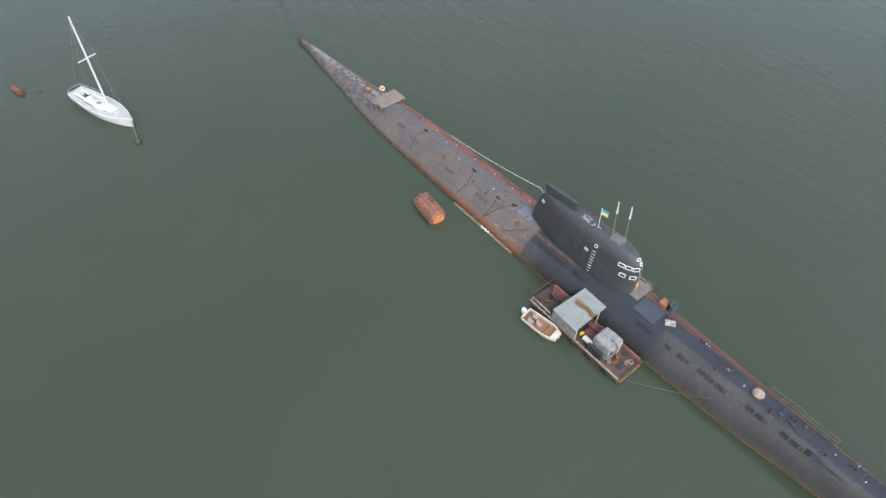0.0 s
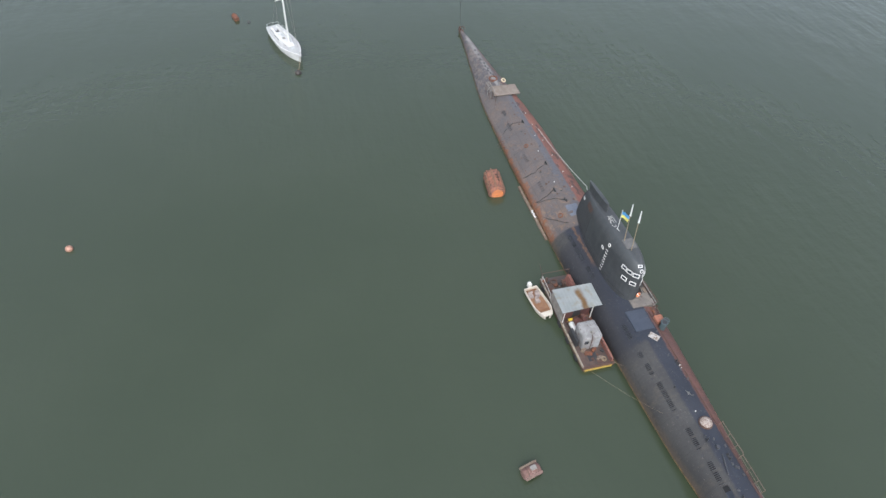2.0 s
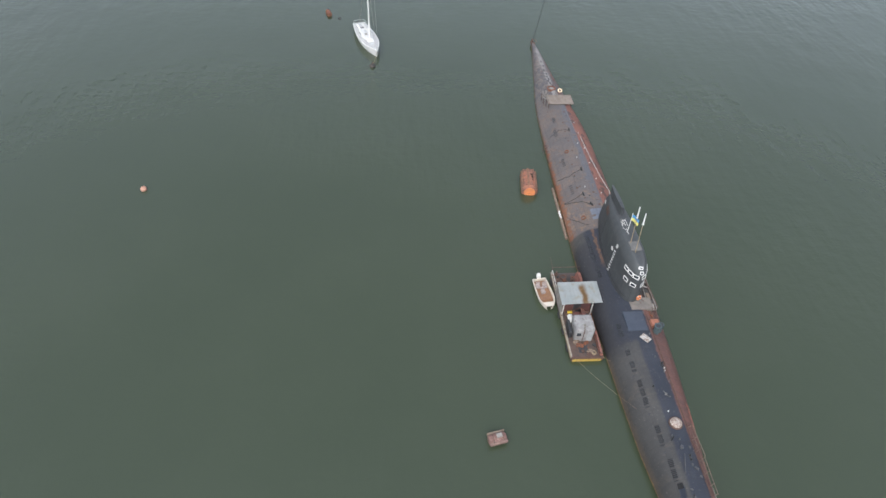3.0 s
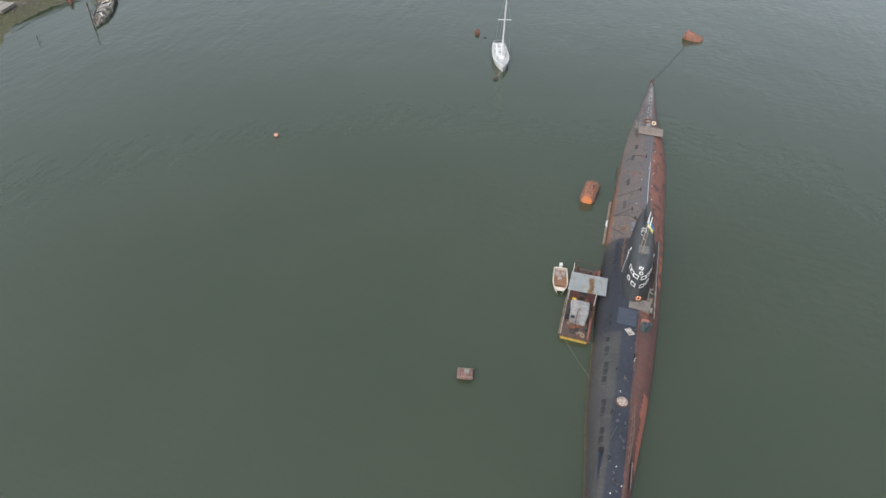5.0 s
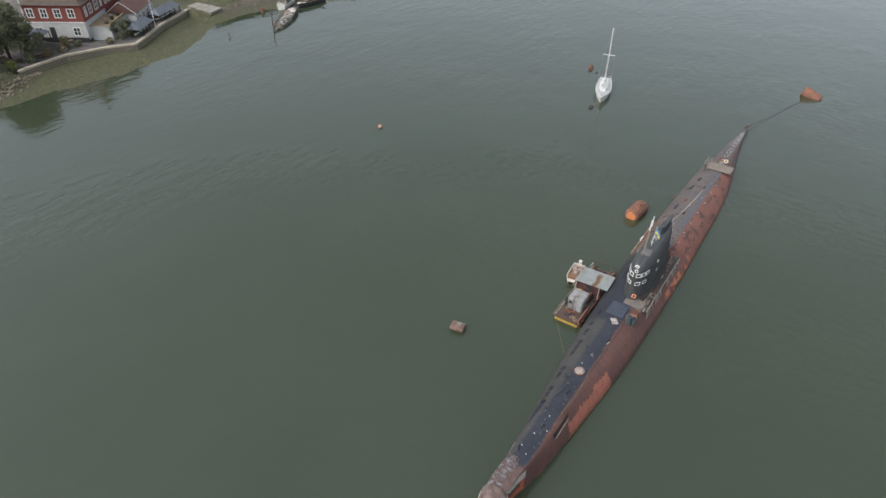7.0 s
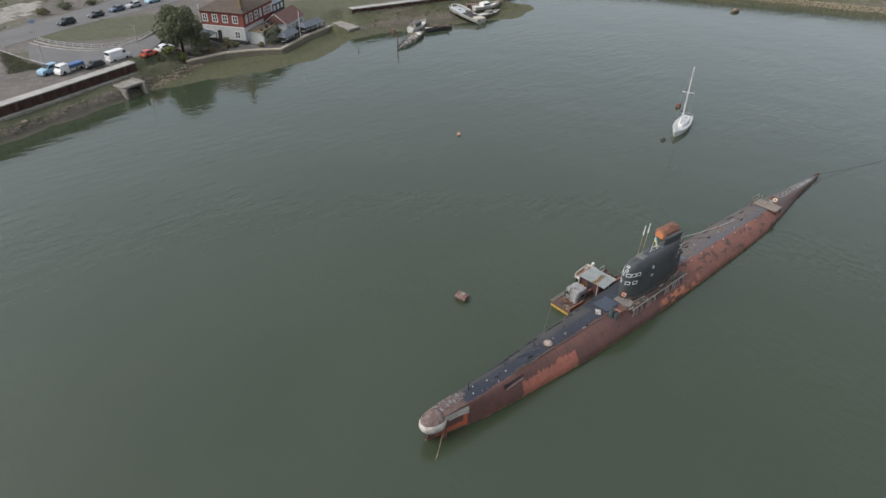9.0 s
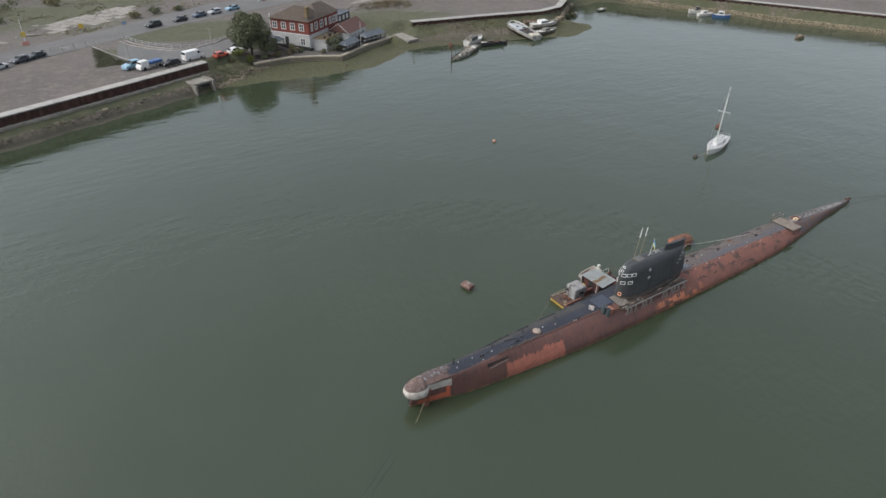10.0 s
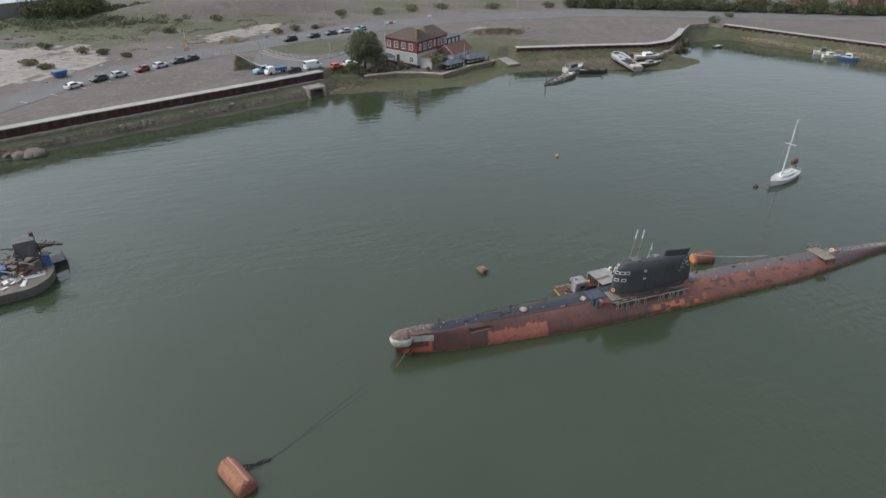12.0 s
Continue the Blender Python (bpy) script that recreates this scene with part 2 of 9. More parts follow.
QUAY = [(1500, 408), (300, -22), (100.6, -90.3), (85.6, -96.4), (68, -103.0), (47.8, -110.6), (28.3, -117.9), (23.6, -120.3), (14.2, -121.6), (6, -122.3), (-1.8, -119.7), (-6.6, -116.8),
        (-17.9, -123.6), (-29, -128.2), (-36, -130.5), (-42, -129.8), (-62, -127), (-83.6, -123.4), (-94, -125.8), (-104, -133.5), (-114, -143.4), (-121, -149.5), (-131, -150), (-134.6, -146),
        (-148, -124), (-163.5, -99), (-200, -39), (-260, 80), (-920, 1400)]


def off_line(line, X, Y):
    """Distance to a polyline, positive on its right-hand side (inland, as the lines run)."""
    best = np.full(X.shape, 1e9)
    sign = np.ones(X.shape)
    for (ax, ay), (bx, by) in zip(line[:-1], line[1:]):
        dx, dy = bx - ax, by - ay
        u = np.clip(((X - ax) * dx + (Y - ay) * dy) / (dx * dx + dy * dy), 0, 1)
        d = np.hypot(X - ax - u * dx, Y - ay - u * dy)
        s = np.where((X - ax) * dy - (Y - ay) * dx < 0, 1.0, -1.0)
        near = d < best - 1e-6
        best = np.where(near, d, best)
        sign = np.where(near, s, sign)
    return best * sign


def level(x, y):
    """Height of the ground behind the quay."""
    pub = np.clip((20 - x) / 6, 0, 1) * np.clip((x + 34) / 6, 0, 1) * np.clip((y + 142) / 11, 0, 1)
    return 4.6 - 2.5 * pub


def grow(lo, hi, near, far):
    a = [lo]
    while a[-1] < hi:
        a.append(a[-1] + near)
    up, down, s = [a[-1]], [a[0]], near
    while up[-1] < far or down[-1] > -far:
        s *= 1.45
        up.append(up[-1] + s)
        down.append(down[-1] - s)
    return np.array(down[:0:-1] + a + up[1:])


gx, gy = grow(-215, 128, 0.8, 3000), grow(-205, -58, 0.8, 3000)
X, Y = np.meshgrid(gx, gy)
wob = 1.3 * np.sin(X * 0.31 + 1.3 * np.sin(Y * 0.23)) * np.sin(Y * 0.27 + X * 0.11) + 0.6 * np.sin(X * 0.9) * np.sin(Y * 0.8 + X * 0.4)
d_shore, d_quay = -off_line(SHORE, X, Y), -off_line(QUAY, X, Y)
if d_shore[np.argmin(np.abs(gy + 300)), np.argmin(np.abs(gx))] < 0:
    d_shore, d_quay = -d_shore, -d_quay
d_sh = d_shore + 0.5 * wob
back = level(X, Y)
slope = np.clip((X - 13.5) / 3, 0, 1)
foot = np.where(X < 29, 0.75 + (back - 2.3) * slope, 2.95)
foot = np.where(X < -28, 3.9, foot)
foot = np.where(X < -115, 4.1, foot)
share = np.clip(d_sh / np.maximum(d_sh - d_quay, 0.05), 0, 1)
grit = np.random.default_rng(4).normal(0, 1, X.shape)
bank = foot * np.where(X < -28, share ** 1.8, np.where(X > 29, np.interp(share, [0, 0.22, 0.34, 0.70, 0.8, 1], [0, 0.2, 0.60, 0.78, 0.95, 1.0]), np.where(share < 0.5, 0.5 * share, 0.25 + 0.75 * np.clip((share - 0.5) / 0.36, 0, 1)))) + (0.10 * wob + 0.13 * grit) * np.clip(share * 3, 0, 1) * np.clip((-d_quay - 1.2) / 2, 0, 1) * np.where(np.abs(X + 8) < 22, 0.4, 1.0)
Z = np.where(d_quay > np.where(np.abs(X + 7) < 22, 0.95, 1.3), back, np.where(d_sh > 0, bank, np.maximum(d_sh * 0.22, -3.0)))
# spoil heap and low rises behind the road
Z = Z + 5.0 * np.exp(-(((X - 46) / 44) ** 2 + ((Y + 228) / 13) ** 2) ** 2)
Z = Z + 0.9 * np.exp(-(((X + 42) / 9) ** 2 + ((Y + 155) / 5) ** 2))
bench = np.exp(-(((X + 32.6) / 4.6) ** 6 + ((Y + 127.8) / 6.2) ** 6))
Z = np.where(Z > 1.7, Z * (1 - bench) + 1.7 * bench, Z)
nx, ny = len(gx), len(gy)
verts = np.stack([X, Y, Z], -1).reshape(-1, 3)
ix = (np.arange(ny - 1)[:, None] * nx + np.arange(nx - 1)[None, :]).reshape(-1)
faces = np.stack([ix, ix + 1, ix + nx + 1, ix + nx], -1)
me = bpy.data.meshes.new("ground")
me.from_pydata(verts.tolist(), [], faces.tolist())
algae = np.clip(1 - np.abs(d_sh - 2.0) / 5.0, 0, 1) * np.clip(1.5 - Z, 0, 1) * (0.35 + 0.65 * (np.abs(X + 2) < 32)) * (X < 33) + 1.0 * (np.hypot((X + 88), (Y + 112) * 1.6) < 14) + 1.0 * (X > -34) * (X < 15) * (d_quay < 0.5) * (d_sh > -3)
veg = np.exp(-(((X - 78) / 55) ** 2 + ((Y + 200) / 30) ** 2)) * 1.35 + np.exp(-(((X - 22) / 17) ** 2 + ((Y + 151) / 9) ** 2) ** 2) * 2.2 + 1.4 * np.exp(-(((X - 46) / 4) ** 2 + ((Y + 134) / 10) ** 2) ** 2) + 1.3 * np.exp(-(((X - 22) / 8) ** 2 + ((Y + 120) / 5) ** 2) ** 2) + 0.7 * np.exp(-(((X + 45) / 14) ** 2 + ((Y + 137) / 8) ** 2))
veg = veg + 0.9 * np.exp(-(((X + 34) / 16) ** 2 + ((Y + 140) / 12) ** 2)) + (1.2 + 0.6 * (X < -115)) * (X < -32) * np.clip(1 - np.abs(d_quay + 3.0) / 3.6, 0, 1) + 0.95 * np.clip(1 - np.abs(d_quay + 0.6) / 1.2, 0, 1)
veg = veg + 1.5 * (X > 30) * np.clip(1 - np.abs(d_quay + 2.3) / 1.3, 0, 1)
veg = veg + 0.55 * np.clip((-196 - Y) / 12, 0, 1) * (Y > -300)
veg = veg * (1 - 0.95 * np.exp(-(((X - 46) / 50) ** 2 + ((Y + 230) / 24) ** 2) ** 2))
veg = veg * (0.65 + 0.4 * np.sin(X * 0.13 + 2 * np.sin(Y * 0.09)) * np.sin(Y * 0.16))
rubble = 0.75 * np.exp(-(((X - 100) / 17) ** 2 + ((Y + 150) / 17) ** 2)) + 0.7 * np.exp(-(((X - 45 - 1.0 * (Y + 178)) / 14) ** 2 + ((Y + 178) / 8) ** 2)) + 0.9 * np.exp(-(((X + 38 - 1.1 * (Y + 166)) / 4.5) ** 2 + ((Y + 166) / 2.6) ** 2)) + 0.8 * np.exp(-(((X + 200) / 9) ** 2 + ((Y + 101) / 4) ** 2)) + 0.9 * np.exp(-(((X + 50) / 6) ** 2 + ((Y + 190) / 2.0) ** 2))
for key, val in (("algae", algae), ("veg", veg), ("rubble", rubble), ("bank", np.clip(-d_quay, 0, 1) * (d_sh > -6))):
    me.attributes.new(key, "FLOAT", "POINT").data.foreach_set("value", np.clip(val, 0, 1).reshape(-1).astype(np.float32))
me.shade_smooth()

g = G("bare_ground")
n1, n2, n3 = g.noise(0.07, 6, 0.6), g.noise(0.5, 6, 0.65), g.noise(4.0, 5, 0.7)
gravel = g.mix(g.step(n1, 0.35, 0.65), (0.122, 0.104, 0.093), (0.092, 0.082, 0.073))
gravel = g.mix(g.step(n2, 0.50, 0.62), gravel, (0.142, 0.124, 0.111))
gravel = g.mix(g.m("MULTIPLY", g.step(g.noise(0.16, 6, 0.65), 0.54, 0.68), 0.7), gravel, (0.080, 0.076, 0.052))
gravel = g.mix(g.m("MULTIPLY", g.step(n3, 0.46, 0.62), 0.55), gravel, (0.075, 0.066, 0.056))
gravel = g.mix(g.m("MULTIPLY", g.step(g.noise(1.1, 5, 0.7, stretch=(0.35, 1.0, 1.0)), 0.56, 0.64), 0.6), gravel, (0.165, 0.147, 0.13))
grass = g.mix(g.step(n2, 0.35, 0.65), (0.055, 0.060, 0.030), (0.080, 0.081, 0.044))
grass = g.mix(g.step(n3, 0.5, 0.75), grass, (0.05, 0.05, 0.026))
n4 = g.noise(1.4, 6, 0.75)
stones = g.mix(g.step(n4, 0.42, 0.6), (0.078, 0.066, 0.048), (0.145, 0.122, 0.094))
stones = g.mix(g.step(n2, 0.5, 0.62), stones, (0.070, 0.062, 0.044))
stones = g.mix(g.m("MULTIPLY", g.step(n3, 0.5, 0.65), 0.6), stones, (0.048, 0.042, 0.034))
chalk = g.mix(g.step(n2, 0.4, 0.6), (0.27, 0.25, 0.22), (0.19, 0.17, 0.15))
weed = g.mix(g.step(n4, 0.40, 0.6), (0.046, 0.050, 0.023), (0.088, 0.086, 0.036))
weed = g.mix(g.m("MULTIPLY", g.step(n3, 0.48, 0.62), 0.8), weed, (0.034, 0.034, 0.019))
c = g.mix(g.step(g.attr("bank"), 0.3, 0.7), gravel, stones)
c = g.mix(g.step(g.m("ADD", g.attr("rubble"), g.m("MULTIPLY", g.m("SUBTRACT", n2, 0.5), 1.6)), 0.42, 0.60), c, chalk)
c = g.mix(g.step(g.m("ADD", g.attr("veg"), g.m("MULTIPLY", g.m("SUBTRACT", n2, 0.5), 1.8)), 0.24, 0.50), c, grass)
c = g.mix(g.step(g.m("ADD", g.attr("algae"), g.m("MULTIPLY", g.m("SUBTRACT", n2, 0.5), 1.0)), 0.15, 0.45), c, weed)
c = g.mix(g.step(g.m("ADD", g.axis(2), g.m("MULTIPLY", g.m("SUBTRACT", n4, 0.5), 2.2)), 1.25, 0.65), c, g.mix(g.step(g.attr("algae"), 0.1, 0.4), g.mix(g.step(n3, 0.4, 0.6), (0.082, 0.072, 0.048), (0.050, 0.047, 0.034)), weed))
me.materials.append(g.done(c, 0.9, 0.0, g.m("ADD", n3, n2), 0.25, 0.6))
tagged(new("ground", me), "bare brown gravel, rough grass and weedy muddy river bank", "ground", "", "structure")

g = G("river_water")
near_w, broad = g.noise(0.9, 3, 0.5, stretch=(1.0, 0.55, 1)), g.noise(0.035, 4, 0.55)
swell = g.noise(0.22, 2, 0.5, stretch=(0.6, 1.0, 1))
fine_w = g.noise(3.2, 2, 0.5, stretch=(1.0, 0.6, 1))
long_w = g.noise(0.55, 3, 0.5, stretch=(0.3, 1.15, 1))
ripple = g.m("ADD", g.m("MULTIPLY", g.m("ADD", g.m("ADD", near_w, g.m("MULTIPLY", long_w, 1.6)), g.m("MULTIPLY", fine_w, 0.3)), g.m("ADD", 0.35, g.step(broad, 0.3, 0.7))), g.m("MULTIPLY", swell, 1.4))
c = g.mix(g.step(broad, 0.3, 0.7), (0.031, 0.042, 0.024), (0.035, 0.046, 0.027))
# wind-ruffled out on the river, calm in the lee of the garden and in the creek
calm = g.both(g.step(g.m("ADD", g.axis(0), g.m("MULTIPLY", g.m("SUBTRACT", broad, 0.5), 30.0)), 34.0, 20.0), g.step(g.axis(1), -70.0, -95.0))
WATER = g.done(c, g.m("SUBTRACT", 0.10, g.m("MULTIPLY", calm, 0.04)), 0.0, ripple, 0.12, 0.36)
g.bsdf.inputs["IOR"].default_value = 1.5
bm = bmesh.new()
bmesh.ops.create_grid(bm, x_segments=8, y_segments=8, size=3000)
tagged(part("water", bm, WATER), "murky grey-green river water with faint ripples", "water", "", "structure")


# ---- submarine ----
PORT = [(-46.6, 0.12), (-44, 0.42), (-36, 1.25), (-28, 2.35), (-20, 3.2), (-9, 3.45), (2.5, 3.55), (12, 3.5), (21, 3.15), (29, 2.45), (35.5, 1.75), (39, 0.95), (41, 0.45), (42.3, 0.08)]
STBD = [(-46.6, 0.12), (-44, 0.42), (-33.5, 1.75), (-26.3, 2.6), (-16, 3.0), (-9.5, 3.15), (0, 3.2), (8, 3.15), (17, 2.8), (26, 2.35), (30, 1.9), (35, 1.4), (39, 0.85), (41, 0.45), (42.3, 0.08)]
DECK = [(-46.6, 0.45), (-44, 0.75), (-36, 1.25), (-28, 1.7), (-20, 2.05), (-10, 2.4), (0, 2.6), (16, 2.72), (25, 2.85), (34, 3.0), (42.3, 3.05)]
EDGE_P = [(-46.6, 0.08), (-44, 0.25), (-36, 0.6), (-28, 0.85), (-20, 1.0), (0, 1.1), (18, 1.25), (30, 1.05), (36, 1.0), (40, 0.95), (42.3, 0.55)]
EDGE_S = [(-46.6, 0.08), (-44, 0.25), (-36, 0.5), (-28, 0.55), (-20, 0.5), (0, 0.4), (18, 0.4), (30, 0.35), (36, 0.55), (40, 0.85), (42.3, 0.55)]


def side(wl, edge, zd, u):
    """Point of one side between the waterline (u=0) and the deck edge (u=1)."""
    a = u * math.pi / 2
    bulge = max(0.0, wl - edge)
    if wl >= edge:
        return edge + bulge * math.cos(a) ** 0.85, zd * math.sin(a) ** 0.95
    return wl + (edge - wl) * math.sin(a) ** 0.8, zd * u


def hull_section(x):
    zd = ease(x, DECK)
    wp, ws, ep, es = (ease(x, t) for t in (PORT, STBD, EDGE_P, EDGE_S))
    low = min(1.0, 0.2 + (x + 46.6) / 12)
    pts = [(wp * 0.55, -2.0 * low), (wp * 0.93, -0.8 * low)]
    even = 0.55 * min(1.0, max(0.0, (x + 40) / 8)) * min(1.0, max(0.0, (36 - x) / 6))
    for k in range(17):
        yy, zz = side(wp, ep, zd - 0.06, k / 16)
        q = (1 - k / 16) / 0.85
        ya, za = (ep + (wp * 0.97 - ep) * q, (zd - 0.06) * (1 - 0.72 * q ** 1.15)) if q < 1 else (wp * (0.97 + 0.03 * (q - 1) / 0.1765), (zd - 0.06) * 0.28 * (1 - (q - 1) / 0.1765))
        pts.append((yy + (ya - yy) * even, zz + (max(za, 0) - zz) * even))
    pts += [(ep * 0.5, zd), (0.2 * ep - 0.2 * es, zd + 0.015), (-es * 0.5, zd)]
    flat = min(1.0, max(0.0, (2.0 - x) / 2.5)) * min(1.0, max(0.0, (x + 42) / 8))
    for k in range(16, -1, -1):
        yy, zz = side(ws, es, zd - 0.03, k / 16)
        q = (1 - k / 16) / 0.9
        ya, za = (es + (ws * 0.985 - es) * q, zd - 0.03 - (zd - 0.03) * 0.76 * q ** 1.35) if q < 1 else (ws * (0.985 + 0.015 * (q - 1) / 0.112), (zd - 0.03) * 0.24 * (1 - (q - 1) / 0.1112))
        pts.append((-(yy + (ya - yy) * flat), zz + (max(za, 0) - zz) * flat))
    pts += [(-ws * 0.93, -0.8 * low), (-ws * 0.55, -2.0 * low)]
    return [Vector((x, y, z)) for y, z in pts]


def on_hull(x, y):
    """Height of the hull's upper surface at a place of the plan."""
    s = hull_section(x)[2:-2]
    for a, b in zip(s[:-1], s[1:]):
        if b.y <= y <= a.y and a.y > b.y:
            return a.z + (b.z - a.z) * (a.y - y) / (a.y - b.y)
    return 0.0


def hull_normal(x, y):
    e = 0.05
    dx = (on_hull(x + e, y) - on_hull(x - e, y)) / (2 * e)
    dy = (on_hull(x, y + e) - on_hull(x, y - e)) / (2 * e)
    return Vector((-dx, -dy, 1)).normalized()


def lie_on_hull(x, y, up=0.0, turn=0.0):
    """Pose of a piece lying on the plating."""
    n = hull_normal(x, y)
    t = Vector((1, 0, 0))
    t = (t - n * t.dot(n)).normalized()
    b = n.cross(t)
    m = Matrix((t, b, n)).transposed().to_4x4()
    return Matrix.Translation(Vector((x, y, on_hull(x, y))) + n * up) @ m @ pose(0, 0, 0, 0, 0, turn)


# the hull's paint: dark starboard, navy deck, red lead and rust on the port side and aft
g = G("hull_paint")
x, y, z = g.axis(0), g.axis(1), g.axis(2)
na, nb, nc = g.noise(0.35, 6, 0.6), g.noise(1.6, 6, 0.65), g.noise(9.0, 5, 0.7)
streak = g.noise(1.0, 5, 0.65, stretch=(2.2, 1.2, 0.25))
jit = g.m("MULTIPLY", g.m("SUBTRACT", nb, 0.5), 0.5)
xj, yj, zj = (g.m("ADD", v, jit) for v in (x, y, z))
fine_streak = g.noise(1.0, 5, 0.7, stretch=(7.0, 3.5, 0.55))
drip = g.noise(1.0, 4, 0.7, stretch=(4.0, 0.5, 0.2))
grey = g.mix(g.step(na, 0.3, 0.7), (0.041, 0.041, 0.041), (0.056, 0.055, 0.053))
grey = g.mix(g.m("MULTIPLY", g.step(streak, 0.48, 0.72), 0.65), grey, (0.078, 0.068, 0.057))
grey = g.mix(g.step(g.m("ADD", z, g.m("MULTIPLY", g.m("SUBTRACT", nb, 0.5), 1.2)), 1.2, 0.4), grey, (0.078, 0.064, 0.050))
grey = g.mix(g.m("MULTIPLY", g.step(fine_streak, 0.5, 0.7), 0.4), grey, (0.038, 0.038, 0.039))
navy = g.mix(g.step(na, 0.3, 0.7), (0.021, 0.026, 0.037), (0.031, 0.036, 0.048))
navy = g.mix(g.m("MULTIPLY", g.step(nb, 0.55, 0.75), 0.5), navy, (0.068, 0.068, 0.070))
navy = g.mix(g.m("MULTIPLY", g.step(g.noise(3.4, 5, 0.7), 0.58, 0.7), 0.5), navy, (0.020, 0.024, 0.032))
brown = g.mix(g.step(na, 0.3, 0.7), (0.100, 0.052, 0.045), (0.142, 0.067, 0.053))
brown = g.mix(g.m("MULTIPLY", g.step(drip, 0.45, 0.7), 0.65), brown, (0.062, 0.043, 0.040))
brown = g.mix(g.m("MULTIPLY", g.step(fine_streak, 0.52, 0.72), 0.55), brown, (0.165, 0.072, 0.045))
salmon = g.mix(g.step(nb, 0.3, 0.7), (0.345, 0.125, 0.085), (0.285, 0.108, 0.077))
salmon = g.mix(g.m("MULTIPLY", g.step(fine_streak, 0.5, 0.7), 0.2), salmon, (0.165, 0.075, 0.058))
aftred = g.mix(g.step(na, 0.35, 0.65), (0.205, 0.088, 0.064), (0.155, 0.072, 0.056))
aftred = g.mix(g.m("MULTIPLY", g.step(g.noise(0.9, 4, 0.6, stretch=(0.6, 1, 1.6)), 0.585, 0.605), 0.85), aftred, (0.058, 0.040, 0.036))
chips = g.cell(g.m("DIVIDE", g.m("ADD", x, jit), 0.75), g.m("DIVIDE", g.m("ADD", g.m("ADD", y, z), jit), 0.3))
aftred = g.mix(g.m("MULTIPLY", g.both(g.step(chips, 0.90, 0.91), g.step(na, 0.42, 0.55)), 0.8), aftred, (0.062, 0.042, 0.038))
aftred = g.mix(g.m("MULTIPLY", g.step(fine_streak, 0.5, 0.7), 0.45), aftred, (0.105, 0.058, 0.048))
aftdeck = g.mix(g.step(na, 0.35, 0.6), (0.128, 0.104, 0.092), (0.098, 0.088, 0.086))
aftdeck = g.mix(g.m("MULTIPLY", g.step(nb, 0.5, 0.7), 0.7), aftdeck, (0.165, 0.115, 0.085))
aftdeck = g.mix(g.m("MULTIPLY", g.step(g.cell(g.m("DIVIDE", x, 0.85), g.m("DIVIDE", y, 1.1)), 0.66, 0.68), 0.16), aftdeck, (0.082, 0.084, 0.094))
plank = g.m("FRACT", g.m("DIVIDE", x, 0.42))
aftdeck = g.mix(g.m("MULTIPLY", g.both(g.step(plank, 0.12, 0.05), g.step(nb, 0.45, 0.6)), 0.5), aftdeck, (0.045, 0.040, 0.040))
rustc = g.mix(g.step(nb, 0.35, 0.65), (0.185, 0.078, 0.038), (0.115, 0.058, 0.038))
is_port = g.m("MAXIMUM", g.step(yj, 0.95, 1.2), g.both(g.step(yj, 0.0, 0.2), g.step(x, 34.5, 36.5), g.step(z, 2.9, 2.7)))
is_deck = g.both(g.step(yj, -0.55, -0.25), g.step(yj, 1.25, 1.0))
stern_n = g.step(g.m("ADD", x, g.m("MULTIPLY", g.m("SUBTRACT", nb, 0.5), 2.0)), -27.0, -28.0)
aft = g.step(xj, 1.3, 0.9)
c = g.mix(is_deck, grey, navy)
deck_aft = g.mix(g.both(g.step(g.m("ADD", y, g.m("MULTIPLY", g.m("SUBTRACT", na, 0.5), 1.5)), 0.05, 0.35), g.step(nb, 0.35, 0.5)), aftdeck, (0.094, 0.096, 0.108))
stbd_rust = g.both(g.step(g.m("ADD", y, g.m("MULTIPLY", g.m("SUBTRACT", nb, 0.5), 1.4)), -2.6, -3.1), g.step(x, -24.0, -14.0))
deck_aft = g.mix(stbd_rust, deck_aft, rustc)
deck_aft = g.mix(g.both(g.step(g.m("ADD", x, g.m("MULTIPLY", g.m("SUBTRACT", nb, 0.5), 5.0)), -6, -2), g.step(nb, 0.46, 0.66)), deck_aft, (0.185, 0.128, 0.092))
c = g.mix(g.both(g.band(xj, 1.0, 16.5, 0.3), g.step(yj, -2.4, -1.9)), c, navy)
# mostly near-black over the starboard side abreast the barge, x 3 to 17
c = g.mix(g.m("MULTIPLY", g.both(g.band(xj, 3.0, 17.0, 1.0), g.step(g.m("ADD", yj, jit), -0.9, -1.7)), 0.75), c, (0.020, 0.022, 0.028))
c = g.mix(g.both(g.band(xj, -0.5, 6.5, 0.8), g.band(g.m("ADD", yj, jit), -1.35, -1.1, 0.1)), c, (0.115, 0.065, 0.042))
c = g.mix(aft, c, deck_aft)
c = g.mix(g.both(g.band(xj, -2.2, -0.4, 0.08), g.band(yj, -0.7, 0.6, 0.08)), c, (0.135, 0.15, 0.185))
port_c = g.mix(aft, brown, aftred)
ragged = g.m("ADD", 1.78, g.m("MULTIPLY", g.cell(g.m("DIVIDE", x, 0.95)), 0.36))
over = g.m("ADD", g.m("SUBTRACT", ragged, z), g.m("MULTIPLY", g.m("SUBTRACT", fine_streak, 0.5), 1.2))
port_c = g.mix(g.both(g.band(xj, 22.7, 30.8, 0.12), g.step(over, -0.03, 0.06)), port_c, salmon)
blocks = g.cell(g.m("DIVIDE", g.m("ADD", x, jit), 0.8), g.m("DIVIDE", g.m("ADD", z, jit), 0.32))
